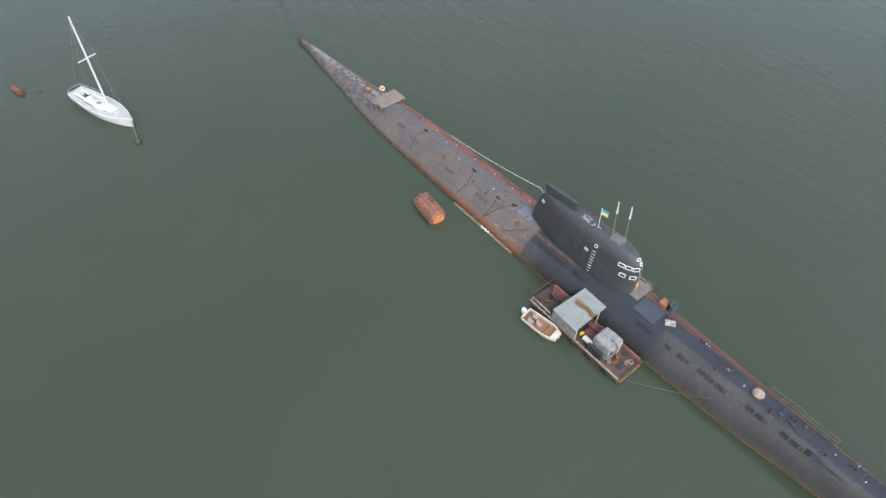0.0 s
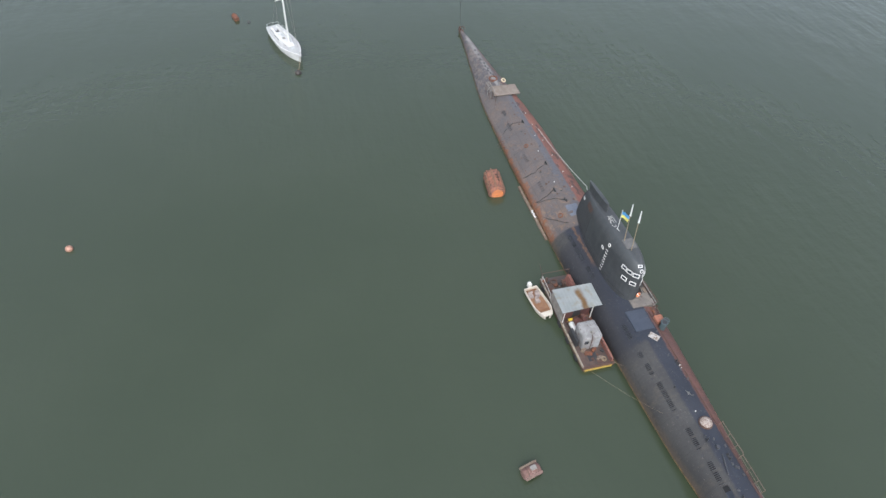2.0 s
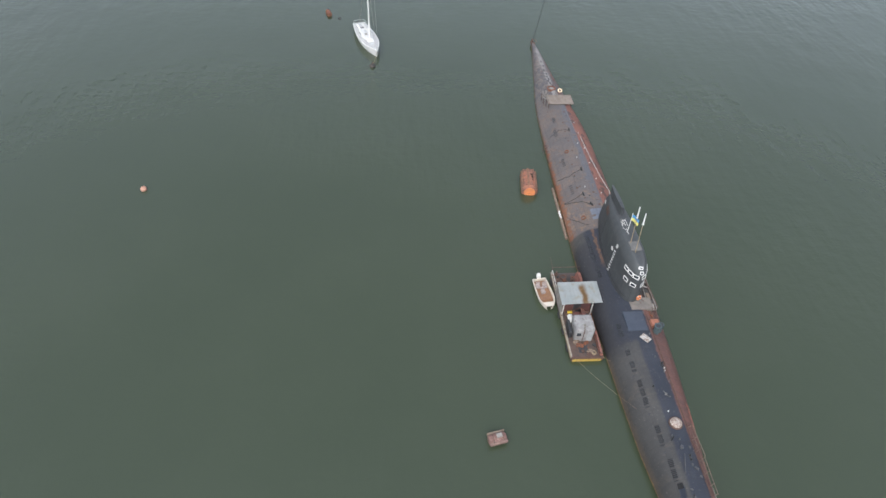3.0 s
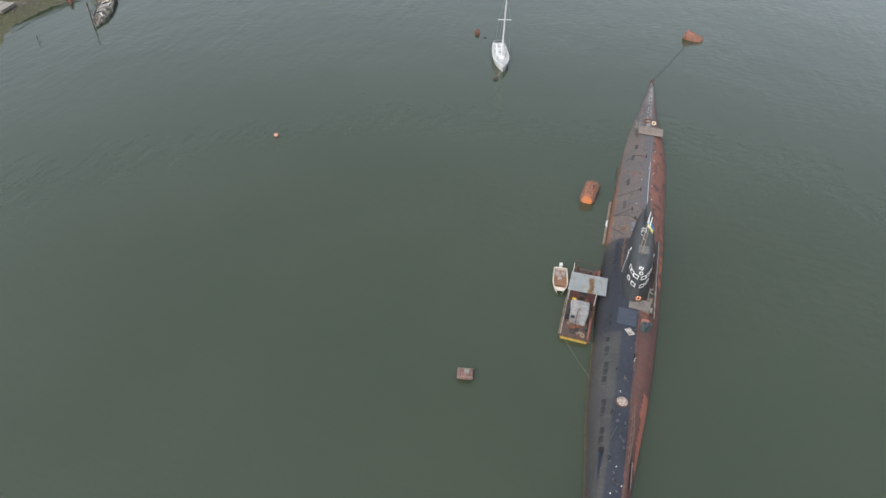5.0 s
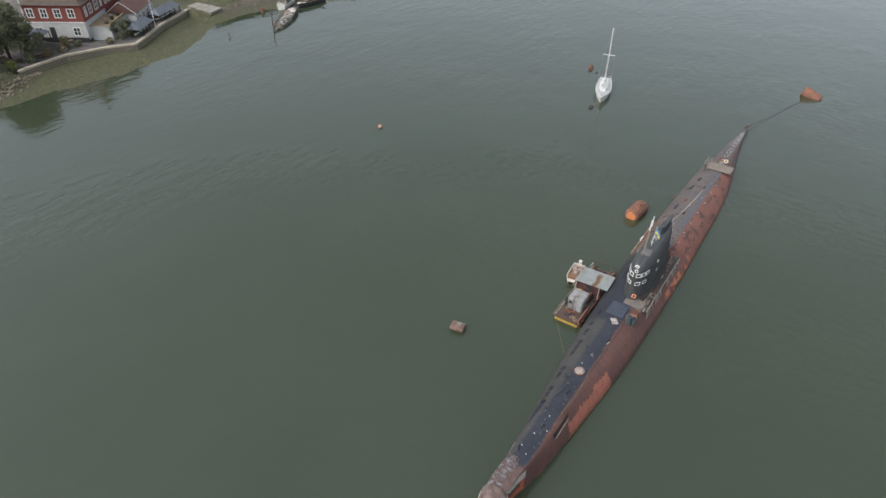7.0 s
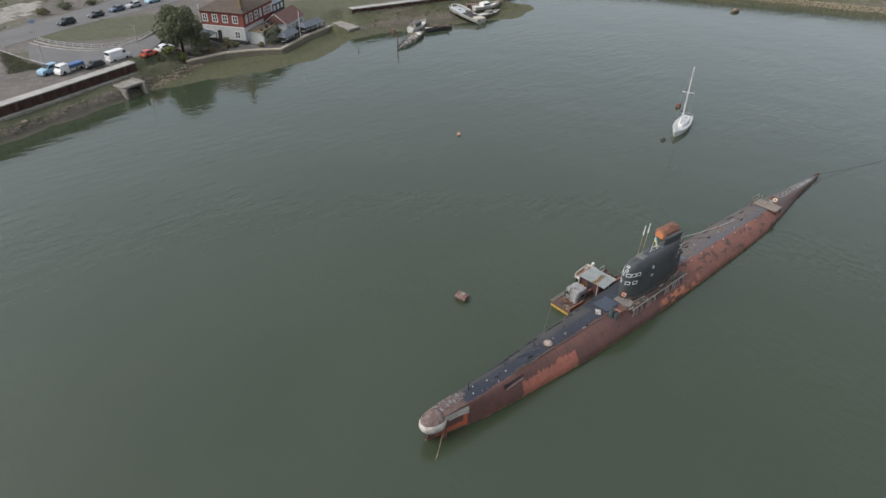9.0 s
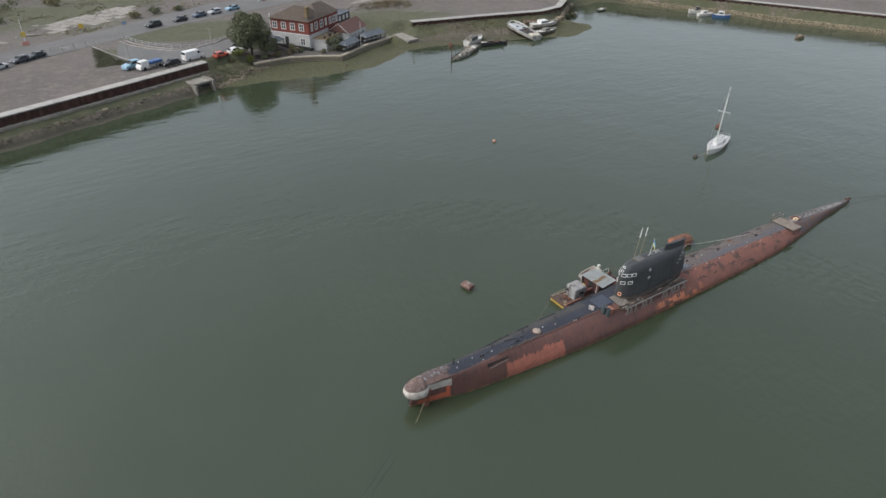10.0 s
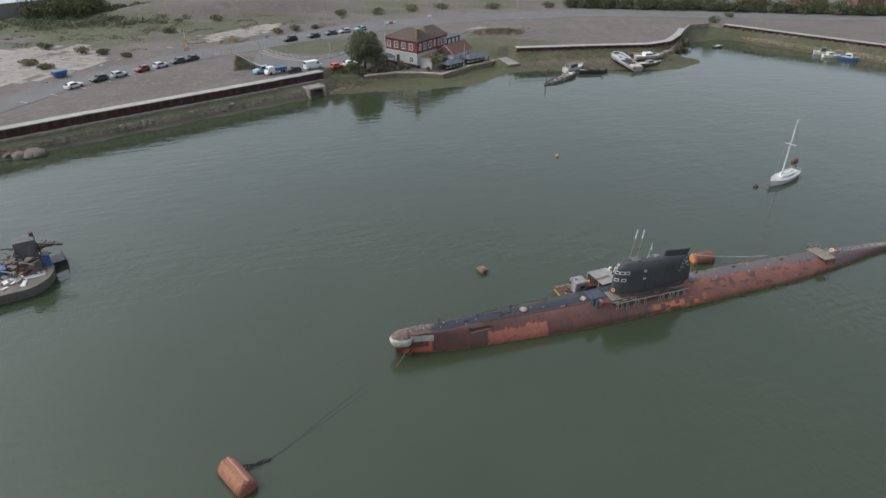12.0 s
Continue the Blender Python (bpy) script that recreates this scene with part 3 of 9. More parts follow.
port_c = g.mix(g.both(g.band(xj, -2.0, 7.0, 0.8), g.band(zj, 0.25, 1.35, 0.1), g.step(blocks, 0.42, 0.46)), port_c, g.mix(g.step(nb, 0.35, 0.65), (0.40, 0.145, 0.075), (0.30, 0.12, 0.07)))
c = g.mix(g.both(is_port, g.step(z, 0.0, 0.2)), c, port_c)
c = g.mix(is_port, c, port_c)
sternc = g.mix(g.step(nb, 0.38, 0.62), (0.066, 0.068, 0.076), (0.150, 0.132, 0.120))
sternc = g.mix(g.step(g.noise(2.0, 6, 0.7), 0.56, 0.62), sternc, (0.048, 0.048, 0.052))
sternc = g.mix(g.m("MULTIPLY", g.step(fine_streak, 0.5, 0.62), 0.6), sternc, (0.125, 0.078, 0.062))
sternc = g.mix(g.both(g.band(yj, -0.2, 0.35, 0.15), g.step(na, 0.36, 0.56)), sternc, (0.225, 0.215, 0.205))
sternc = g.mix(g.both(g.step(yj, 0.5, 0.7), g.step(nb, 0.42, 0.55)), sternc, (0.115, 0.066, 0.054))
c = g.mix(stern_n, c, sternc)
# each plate a little lighter or darker, with dark welds between
tone = g.cell(g.m("DIVIDE", g.m("ADD", x, 60.0), 3.1), g.m("DIVIDE", y, 1.25))
c = g.mix(g.m("MULTIPLY", tone, 0.13), c, (0.030, 0.030, 0.033))
weld = g.m("MAXIMUM", g.step(g.m("FRACT", g.m("DIVIDE", g.m("ADD", x, 60.0), 3.1)), 0.022, 0.010), g.both(g.step(g.m("FRACT", g.m("DIVIDE", y, 1.25)), 0.05, 0.025), g.step(nb, 0.40, 0.5)))
c = g.mix(g.m("MULTIPLY", weld, 0.3), c, (0.025, 0.023, 0.023))
# around the bow dome
bowtop = g.mix(g.step(nb, 0.40, 0.62), (0.088, 0.054, 0.047), (0.118, 0.080, 0.068))
bowtop = g.mix(g.both(g.step(yj, 0.45, 0.15), g.step(nb, 0.46, 0.56)), bowtop, (0.19, 0.195, 0.205))
c = g.mix(g.both(g.step(xj, 37.6, 38.2), g.step(z, 2.6, 2.85)), c, bowtop)
c = g.mix(g.both(g.band(x, 37.75, 41.0, 0.04), g.band(g.m("SUBTRACT", z, g.m("MULTIPLY", g.m("SUBTRACT", x, 37.75), 0.10)), 1.72, 2.62, 0.04), g.step(yj, 0.2, 0.4)), c, g.mix(g.step(nb, 0.3, 0.75), (0.44, 0.42, 0.38), (0.33, 0.30, 0.26)))
c = g.mix(g.both(g.band(xj, 35.8, 41.0, 0.2), g.band(zj, 1.3, 2.75, 0.15), g.step(yj, -0.2, -0.5)), c, (0.27, 0.25, 0.22))
c = g.mix(g.both(g.band(xj, 37.9, 41.6, 0.1), g.band(zj, 0.25, 0.95, 0.1), is_port), c, (0.36, 0.098, 0.055))
c = g.mix(g.both(g.band(xj, 37.9, 38.4, 0.08), g.band(zj, 0.25, 1.75, 0.1), g.step(yj, 0.2, 0.4)), c, (0.42, 0.10, 0.05))
# tide mark along the waterline
c = g.mix(g.step(zj, 0.24, 0.10), c, g.mix(g.step(nb, 0.4, 0.6), (0.20, 0.13, 0.055), (0.075, 0.06, 0.04)))
c = g.mix(g.m("MULTIPLY", g.step(nc, 0.50, 0.66), 0.5), c, (0.034, 0.030, 0.029))
speck = g.noise(5.5, 4, 0.75)
c = g.mix(g.m("MULTIPLY", g.step(speck, 0.61, 0.70), 0.45), c, (0.19, 0.165, 0.145))
plate = g.m("ADD", g.m("MULTIPLY", nc, 0.4), nb)
HULL = g.done(c, g.m("ADD", 0.6, g.m("MULTIPLY", nb, 0.25)), 0.0, plate, 0.03, 0.5)
g.bsdf.inputs["Specular IOR Level"].default_value = 0.3

sub = thing("submarine", pose(0, 0, 0), "rusty black and red submarine moored afloat in the river", "submarine")
bm = bmesh.new()
xs = [-46.6 + k * 0.4 for k in range(int(88.9 / 0.4) + 1)] + [42.3]
loft(bm, [hull_section(x) for x in xs], True, True)
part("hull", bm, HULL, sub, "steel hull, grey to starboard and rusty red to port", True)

# plating seams along the sides: thin raised straps
for x in (-38, -31, -19.5, -12.5, -5.5, 6.0, 14.0, 21.0, 27.0, 33.5):
    bm = bmesh.new()
    rows = []
    for dx in (-0.03, 0.03):
        rows.append([p + Vector((0, p.y * 0.004, 0.006 + abs(p.z) * 0.003)) for p in hull_section(x + dx)[3:-3]])
    loft(bm, rows, False, False)
    part("plate_seam", bm, HULL, sub)

# worn lip along the port edge of the casing
for xa, xb, mt in ((13.5, 25.0, RUST_DARK), (25.0, 31.5, RUST_DARK)):
    bm = bmesh.new()
    n = int((xb - xa) / 0.5)
    pipe(bm, [Vector((xa + (xb - xa) * k / n, ease(xa + (xb - xa) * k / n, EDGE_P) + 0.03, ease(xa + (xb - xa) * k / n, DECK) - 0.03 + 0.015 * math.sin(k * 1.9))) for k in range(n + 1)], 0.05)
    part("casing_lip", bm, mt, sub, "worn lip of the deck edge")

# bow dome with a white chin
g = G("bow_dome_paint")
nb = g.noise(1.8, 6, 0.65)
z = g.axis(2)
c = g.mix(g.step(nb, 0.42, 0.6), (0.088, 0.056, 0.048), (0.150, 0.108, 0.092))
c = g.mix(g.step(g.m("ADD", z, g.m("MULTIPLY", g.m("SUBTRACT", nb, 0.5), 0.2)), 2.74, 2.66), c, g.mix(g.step(nb, 0.35, 0.7), (0.50, 0.48, 0.43), (0.30, 0.26, 0.22)))
c = g.mix(g.step(g.m("ADD", z, g.m("MULTIPLY", g.m("SUBTRACT", nb, 0.5), 0.25)), 1.75, 1.62), c, (0.105, 0.055, 0.042))
DOME = g.done(c, 0.7, 0, nb, 0.03)
bm = bmesh.new()
rings = []
for i in range(15):
    u = i / 14
    zz = 1.15 + 2.25 * u
    s = max(0.03, math.sin((0.5 + 0.5 * u / 0.5) * math.pi / 2) if u < 0.5 else math.cos((u - 0.5) / 0.5 * math.pi / 2 * 0.985) ** 0.5)
    nose = 2.35 * s * (0.9 + 0.1 * min(1, u * 2))
    ring = []
    for k in range(28):
        a = k / 28 * math.tau
        cx, cy = math.cos(a), math.sin(a)
        ring.append(Vector((41.1 + (nose * 0.82 if cx > 0 else 0.85 * s) * cx, 0.1 + 1.16 * s * (abs(cy) ** 0.9) * (1 if cy > 0 else -1), zz)))
    rings.append(ring)
loft(bm, rings)
part("bow_dome", bm, DOME, sub, "rounded sonar dome, brown on top with a white chin", True)

# free-flood slots along the starboard side
bm = bmesh.new()
box(bm, (-0.036, -0.20, -0.02), (0.036, 0.20, 0.008))
n = len(bm.faces)
box(bm, (0.036, -0.21, -0.02), (0.05, 0.21, 0.08))
bm.faces.ensure_lookup_table()
for f in bm.faces[n:]:
    f.material_index = 1
SLOT = paint("open_slot_black", (0.006, 0.006, 0.007), (0.010, 0.010, 0.010), 0.9, 3.0)
slot0 = part("flood_slot", bm, (SLOT, SAIL_GREY), sub)
slot0.matrix_basis = lie_on_hull(2.2, -1.95)
first = True
for a, b, yy in ((2.1, 5.9, -1.95), (6.6, 8.4, -1.9), (14.2, 16.0, -1.65), (17.3, 17.95, -1.6), (18.6, 19.75, -1.55), (20.6, 23.4, -1.45), (25.1, 27.0, -1.25), (28.1, 30.0, -1.1)):
    n = max(2, round((b - a) / 0.15))
    for k in range(n):
        xx = a + (b - a) * (k + 0.5) / n
        if n > 4 and k % 6 == 5:
            continue
        if first:
            first = False
            continue
        again(slot0, lie_on_hull(xx, yy))
for a, b, yy in ((-19.0, -17.4, -1.5), (-12.5, -10.9, -1.7), (-7.2, -5.4, -1.75), (-21.8, -20.6, -1.2)):
    for k in range(5):
        again(slot0, lie_on_hull(a + (b - a) * k / 5, yy))

# open drain holes
bm = bmesh.new()
bmesh.ops.create_cone(bm, cap_ends=True, segments=10, radius1=0.13, radius2=0.13, depth=0.03)
hole = part("drain_hole", bm, BLACK, sub)
hole.matrix_basis = lie_on_hull(17.0, -1.9)
for xx, yy in ((20.1, -1.75), (24.0, -1.5), (27.5, -1.3), (8.0, 2.6), (15.2, 2.7), (18.0, 2.5), (23.3, 2.2), (28.0, 2.0), (-4.5, -0.2), (-13.0, 0.5), (-8.5, -1.1), (-16.5, -0.6), (-15.0, -1.9), (-2.0, -2.0), (-22.0, 0.6)):
    again(hole, lie_on_hull(xx, yy))

# folded bow planes in their recesses
for s, xa, xb, ya in ((-1, 30.4, 33.4, 0.95), (1, 30.3, 33.2, 1.55)):
    bm = bmesh.new()
    for i in range(11):
        u = i / 10
        xx = xa + (xb - xa) * u
        w = 0.46 * (1 - u) + 0.06 if s < 0 else 0.20 + 0.22 * (u > 0.85)
        m = lie_on_hull(xx, s * ya, 0.015)
        bm.verts.new(m @ Vector((0, -w / 2, 0)))
        bm.verts.new(m @ Vector((0, w / 2, 0)))
    bm.verts.ensure_lookup_table()
    for i in range(10):
        bm.faces.new([bm.verts[k] for k in (2 * i, 2 * i + 2, 2 * i + 3, 2 * i + 1)])
    bmesh.ops.solidify(bm, geom=bm.faces[:], thickness=0.03)
    part("bow_plane_recess", bm, NAVY if s < 0 else BLACK, sub, "dark open recess of the folded bow plane")
    if s < 0:
        hd = part("recess_mouth", box(bmesh.new(), (-0.2, -0.26, -0.02), (0.25, 0.2, 0.03), 0.02), SLOT, sub)
        hd.matrix_basis = lie_on_hull(xa - 0.05, -ya, 0.01)
    bm = bmesh.new()
    pipe(bm, [lie_on_hull(xa + (xb - xa) * u, s * ya + 0.16 * s, 0.02).translation for u in (0.05, 0.3, 0.6, 0.92)], 0.035)
    part("bow_plane_edge", bm, NAVY if s < 0 else GREY, sub)

# ---- conning tower ----
g = G("tower_paint")
na, nb = g.noise(0.5, 5, 0.6), g.noise(2.2, 6, 0.7)
c = g.mix(g.step(na, 0.35, 0.65), (0.036, 0.039, 0.042), (0.048, 0.053, 0.055))
c = g.mix(g.m("MULTIPLY", g.step(g.noise(1.0, 5, 0.65, stretch=(3.0, 3.0, 0.3)), 0.48, 0.72), 0.55), c, (0.066, 0.068, 0.066))
c = g.mix(g.m("MULTIPLY", g.step(g.noise(1.0, 5, 0.7, stretch=(6.0, 6.0, 0.5)), 0.58, 0.7), 0.4), c, (0.105, 0.075, 0.055))
c = g.mix(g.m("MULTIPLY", g.step(nb, 0.60, 0.70), 0.35), c, (0.098, 0.098, 0.092))
seam = g.m("MAXIMUM", g.step(g.m("FRACT", g.m("DIVIDE", g.m("SUBTRACT", g.axis(2), 2.2), 1.42)), 0.022, 0.010), g.step(g.m("FRACT", g.m("DIVIDE", g.axis(0), 2.35)), 0.014, 0.006))
c = g.mix(g.m("MULTIPLY", seam, 0.6), c, (0.016, 0.017, 0.018))
TOWER = g.done(c, g.m("ADD", 0.5, g.m("MULTIPLY", nb, 0.25)), 0.0, g.m("ADD", nb, g.m("MULTIPLY", seam, -0.6)), 0.03, 0.6)
SC = 0.28  # its middle line


def tower_half(x):
    """Half width at the foot."""
    if x > 8.2:
        return 1.38 * math.sqrt(max(0.0, 1 - ((x - 8.2) / 3.75) ** 2.2))
    if x > 4:
        return 1.38 - 0.10 * ((8.2 - x) / 4.2) ** 1.5
    return 1.28 - 0.98 * ((4 - x) / 4.75) ** 1.35


def tower_plan(n=60):
    pts = []
    for k in range(n + 1):
        a = k / n
        x = 11.95 - 12.7 * (a ** 1.8)
        pts.append((x, tower_half(min(x, 11.949)) if k else 0.0))
    return pts


PLAN = tower_plan()
TOWER_TOP = [(-0.75, 6.6), (0.2, 6.75), (4.5, 7.1), (9.0, 7.3), (11.0, 7.3), (11.95, 7.1)]


def tower_at(x, w, v):
    """Place on the tower's side at the plan point (x, half width) and share v of the height; the walls lean in a little."""
    foot, top = 2.45, ease(x, TOWER_TOP)
    top_in = max(0.0, (v - 0.74) / 0.26) ** 2.4
    lean = 1 - 0.20 * v ** 1.6 - 0.26 * top_in
    zz = foot + (top - foot) * v
    xx = 7.0 + (x - 7.0) * (1 - 0.03 * v * v - 0.10 * top_in) if x > 7 else x + 0.9 * v * v * max(0.0, (1.5 - x) / 2.2)
    return Vector((xx, SC + w * lean, zz))


def tower_point(arc, zz, s):
    """Place and outward normal at a distance round from the nose (m), at a height, on side s (+1 port)."""
    d, i = 0.0, 0
    for i in range(len(PLAN) - 1):
        seg = math.dist(PLAN[i], PLAN[i + 1])
        if d + seg >= arc:
            break
        d += seg
    u = (arc - d) / max(seg, 1e-6)
    x, w = (PLAN[i][k] + (PLAN[i + 1][k] - PLAN[i][k]) * u for k in range(2))
    v = (zz - 2.45) / (ease(x, TOWER_TOP) - 2.45)
    p = tower_at(x, s * w, v)
    du = Vector((PLAN[i + 1][0] - PLAN[i][0], s * (PLAN[i + 1][1] - PLAN[i][1]), 0)).normalized()
    up = (tower_at(x, s * w, v + 0.02) - p).normalized()
    n = (up.cross(du) * (1 if s < 0 else -1)).normalized()
    if n.dot(p - Vector((6.0, SC, p.z))) < 0:
        n = -n
    return p, n, du


def stick_on(arc, zz, s, up=0.0):
    p, n, du = tower_point(arc, zz, s)
    b = n.cross(du).normalized()
    if b.z < 0:
        b, du = -b, -du
    m = Matrix((du, b, n)).transposed().to_4x4()
    return Matrix.Translation(p + n * up) @ m


bm = bmesh.new()
rings = []
for v in [k / 14 for k in range(15)]:
    rings.append([tower_at(x, w, v) for x, w in PLAN] + [tower_at(x, -w, v) for x, w in PLAN[-1:0:-1]])
for inset, lift in ((0.93, 0.04), (0.80, 0.08), (0.4, 0.10)):
    rings.append([Vector((7.0 + (p.x - 7.0) * (0.985 if inset > 0.9 else 0.96 if inset > 0.5 else 0.8), SC + (p.y - SC) * inset, p.z + lift)) for p in rings[14]])
loft(bm, rings)
tower = part("conning_tower", bm, TOWER, sub, "tall black-painted steel conning tower", True)

# raised exhaust fin aft
bm = bmesh.new()
rings = []
for v in [k / 8 for k in range(9)]:
    zz = 6.4 + 1.42 * v
    ring = []
    for k in range(24):
        a = k / 24 * math.tau
        cx, cy = math.cos(a), math.sin(a)
        xx = 2.3 - 0.25 * v + (1.95 + (0.05 if cx > 0 else 0.25) * v) * math.copysign(abs(cx) ** 0.6, cx)
        ring.append(Vector((xx, SC + 0.29 * (1 - 0.3 * v) * math.copysign(abs(cy) ** 0.8, cy) * (1 - 0.25 * max(0, -cx)), zz + v * 0.09 * (xx - 2.3))))
    rings.append(ring)
loft(bm, rings)
part("exhaust_fin", bm, TOWER, tower, "raised dark exhaust fin at the after end", True)


def ring_frame(bm, w, h, t, lean=0.12):
    """A flat window surround, slightly slanted like the painted ones."""
    o = [(-w / 2 - lean * h / 2, -h / 2), (w / 2 - lean * h / 2, -h / 2), (w / 2 + lean * h / 2, h / 2), (-w / 2 + lean * h / 2, h / 2)]
    i = [(px * (1 - 2 * t / w), py * (1 - 2 * t / h)) for px, py in o]
    lo = [[bm.verts.new((px, py, zz)) for px, py in r] for r, zz in ((o, 0.0), (o, 0.035), (i, 0.035), (i, 0.0))]
    skin(bm, lo, True)
    return bm


bm = ring_frame(bmesh.new(), 0.62, 0.44, 0.075, 0.0)
wf = part("window_frame", bm, WHITE, tower, "white window surround")
bm = box(bmesh.new(), (-0.27, -0.18, -0.01), (0.27, 0.18, 0.012))
wp = part("window_pane", bm, GLASS, tower)
spots = [(a, 6.1, s) for s in (-1, 1) for a in (0.46, 1.18, 1.88)] + [(a, 5.02, s) for s in (-1, 1) for a in (0.52, 1.5)]
wf.matrix_basis, wp.matrix_basis = stick_on(*spots[0], 0.005), stick_on(*spots[0], 0.005)
for sp in spots[1:]:
    again(wf, stick_on(*sp, 0.005))
    again(wp, stick_on(*sp, 0.005))
bm = torus(bmesh.new(), (0, 0, 0.02), (0, 0, 1), 0.16, 0.035)
ro = part("round_window", bm, WHITE, tower, "white ring of a round port")
ro.matrix_basis = stick_on(0.05, 6.6, 1, 0.01)
again(ro, stick_on(4.6, 6.1, 1, 0.01))
again(ro, stick_on(4.75, 6.25, -1, 0.01))
bm = ring_frame(bmesh.new(), 0.42, 0.26, 0.06, 0.0)
mk = part("white_marking", bm, WHITE, tower)
mk.matrix_basis = stick_on(0.1, 7.0, -1, 0.005)
again(mk, stick_on(4.6, 4.95, 1, 0.005))
again(mk, stick_on(5.6, 5.15, -1, 0.005))
again(mk, stick_on(12.4, 5.75, 1, 0.005))
again(mk, stick_on(12.5, 5.7, -1, 0.005))
bm = box(bmesh.new(), (-0.15, -0.035, 0), (0.15, 0.035, 0.03), 0.01)
ds = part("white_dash", bm, WHITE, tower, "short white painted dash")
for k, (aa, zz) in enumerate(((10.7, 4.8), (11.0, 5.2), (11.2, 5.7), (11.55, 5.1), (11.7, 6.1), (12.0, 5.5), (12.45, 6.4), (12.7, 5.2))):
    m = stick_on(aa, zz, 1, 0.005) @ pose(0, 0, 0, 0, 0, 24)
    if k:
        again(ds, m)
    else:
        ds.matrix_basis = m

for s in (-1, 1):
    for arc in (4.9, 9.2):
        part("tower_seam", pipe(bmesh.new(), [tower_point(arc, zz, s)[0] for zz in (2.7, 3.6, 4.6, 5.6, 6.4, 6.95)], 0.022), BLACK, tower)
# rungs up the starboard and port sides
bm = bmesh.new()
pipe(bm, [(-0.15, 0, 0), (-0.15, 0, 0.08), (0.15, 0, 0.08), (0.15, 0, 0)], 0.02)
pipe(bm, [(0.15, 0, 0.08), (0.15, 0.13, 0.05)], 0.02)
rg = part("rung", bm, WHITE, tower, "white ladder rung")
rg.matrix_basis = stick_on(4.75, 3.0, -1)
for k in range(1, 8):
    again(rg, stick_on(4.75, 3.0 + k * 0.37, -1))
# faded emblem: plain bars
bm = bmesh.new()
for k in range(4):
    box(bm, (-0.5 + k * 0.33, -0.3 + 0.05 * (k % 2), 0), (-0.27 + k * 0.33, 0.3, 0.008))
em = part("faded_mark", bm, RUST_DARK, tower, "faded brown lettering bars")
em.matrix_basis = stick_on(10.2, 6.3, -1, 0.004)
# hawser along the foot of the tower
bm = bmesh.new()
for s in (-1, 1):
    pts = []
    for k in range(20):
        p, n, du = tower_point(0.8 + k * 0.55, 3.1 + 0.05 * math.sin(k), s)
        pts.append(p + n * 0.03)
    pipe(bm, pts, 0.035)
part("foot_rail", bm, BLACK, tower)
# sloping skirt along the port foot
bm = bmesh.new()
rows = [[], [], []]
for k in range(27):
    q, n, du = tower_point(0.5 + k * 0.44, 2.95, 1)
    n = Vector((n.x, n.y, 0)).normalized()
    for row, (o, zz) in zip(rows, ((0.01, 2.98), (0.30, 2.72), (0.34, 2.5))):
        row.append(bm.verts.new((q.x + n.x * o, q.y + n.y * o, zz)))
skin(bm, rows, False)
bmesh.ops.solidify(bm, geom=bm.faces[:], thickness=0.03)
part("tower_skirt", bm, paint("brown_grey_skirt", (0.100, 0.086, 0.074), (0.072, 0.064, 0.058), 0.75, 1.3, stain=(0.12, 0.07, 0.045), amount=0.5), tower, "brown-grey sloping skirt of the tower foot")
# open bridge, hoops and gear on top
bm = box(bmesh.new(), (8.3, SC - 0.55, 7.2), (9.5, SC + 0.5, 7.5), 0.05)
part("bridge_screen", bm, paint("dull_grey_screen", (0.10, 0.098, 0.094), (0.135, 0.13, 0.122), 0.7, 2.0), tower, "grey bridge wind screen")
bm = bmesh.new()
for xx in (5.3, 5.75, 6.2):
    torus(bm, (xx, SC - 0.25, 7.25), (0.3 * math.sin(xx * 9), 0.2, 1), 0.20, 0.022)
pipe(bm, [(4.8, SC - 0.35, 7.15), (5.3, SC, 7.45), (5.9, SC + 0.1, 7.3)], 0.022)
pipe(bm, [(4.8, SC + 0.2, 7.2), (5.2, SC - 0.3, 7.35), (5.9, SC - 0.4, 7.25)], 0.022)
part("mast_hoop", bm, OFFWHITE, tower, "white steel hoops over the mast openings")
torus(bm := bmesh.new(), (6.9, SC - 0.35, 7.22), (0.1, -0.1, 1), 0.26, 0.03)
part("hatch_ring", bm, OFFWHITE, tower)
for xx, yy, tall in ((8.2, -0.08, 11.6), (9.42, 0.06, 11.85)):
    bm = tube(bmesh.new(), (xx + 0.3, yy, 7.2), (xx - 0.1, yy, tall - 1.2), 0.04, 0.03)
    rod = part("whip_antenna", bm, ROPE_BROWN, sub, "thin brown antenna mast with a white tip")
    bm = tube(bmesh.new(), (xx - 0.08, yy, tall - 1.2), (xx - 0.2, yy, tall), 0.075, 0.045, 10)
    bmesh.ops.create_uvsphere(bm, u_segments=8, v_segments=6, radius=0.095, matrix=Matrix.Translation((xx - 0.08, yy, tall - 1.2)))
    part("antenna_tip", bm, WHITE, rod)
pole = part("flagpole", tube(bmesh.new(), (6.75, 0.1, 7.1), (6.5, 0.2, 9.5), 0.03), WHITE, sub, "thin white flagpole")
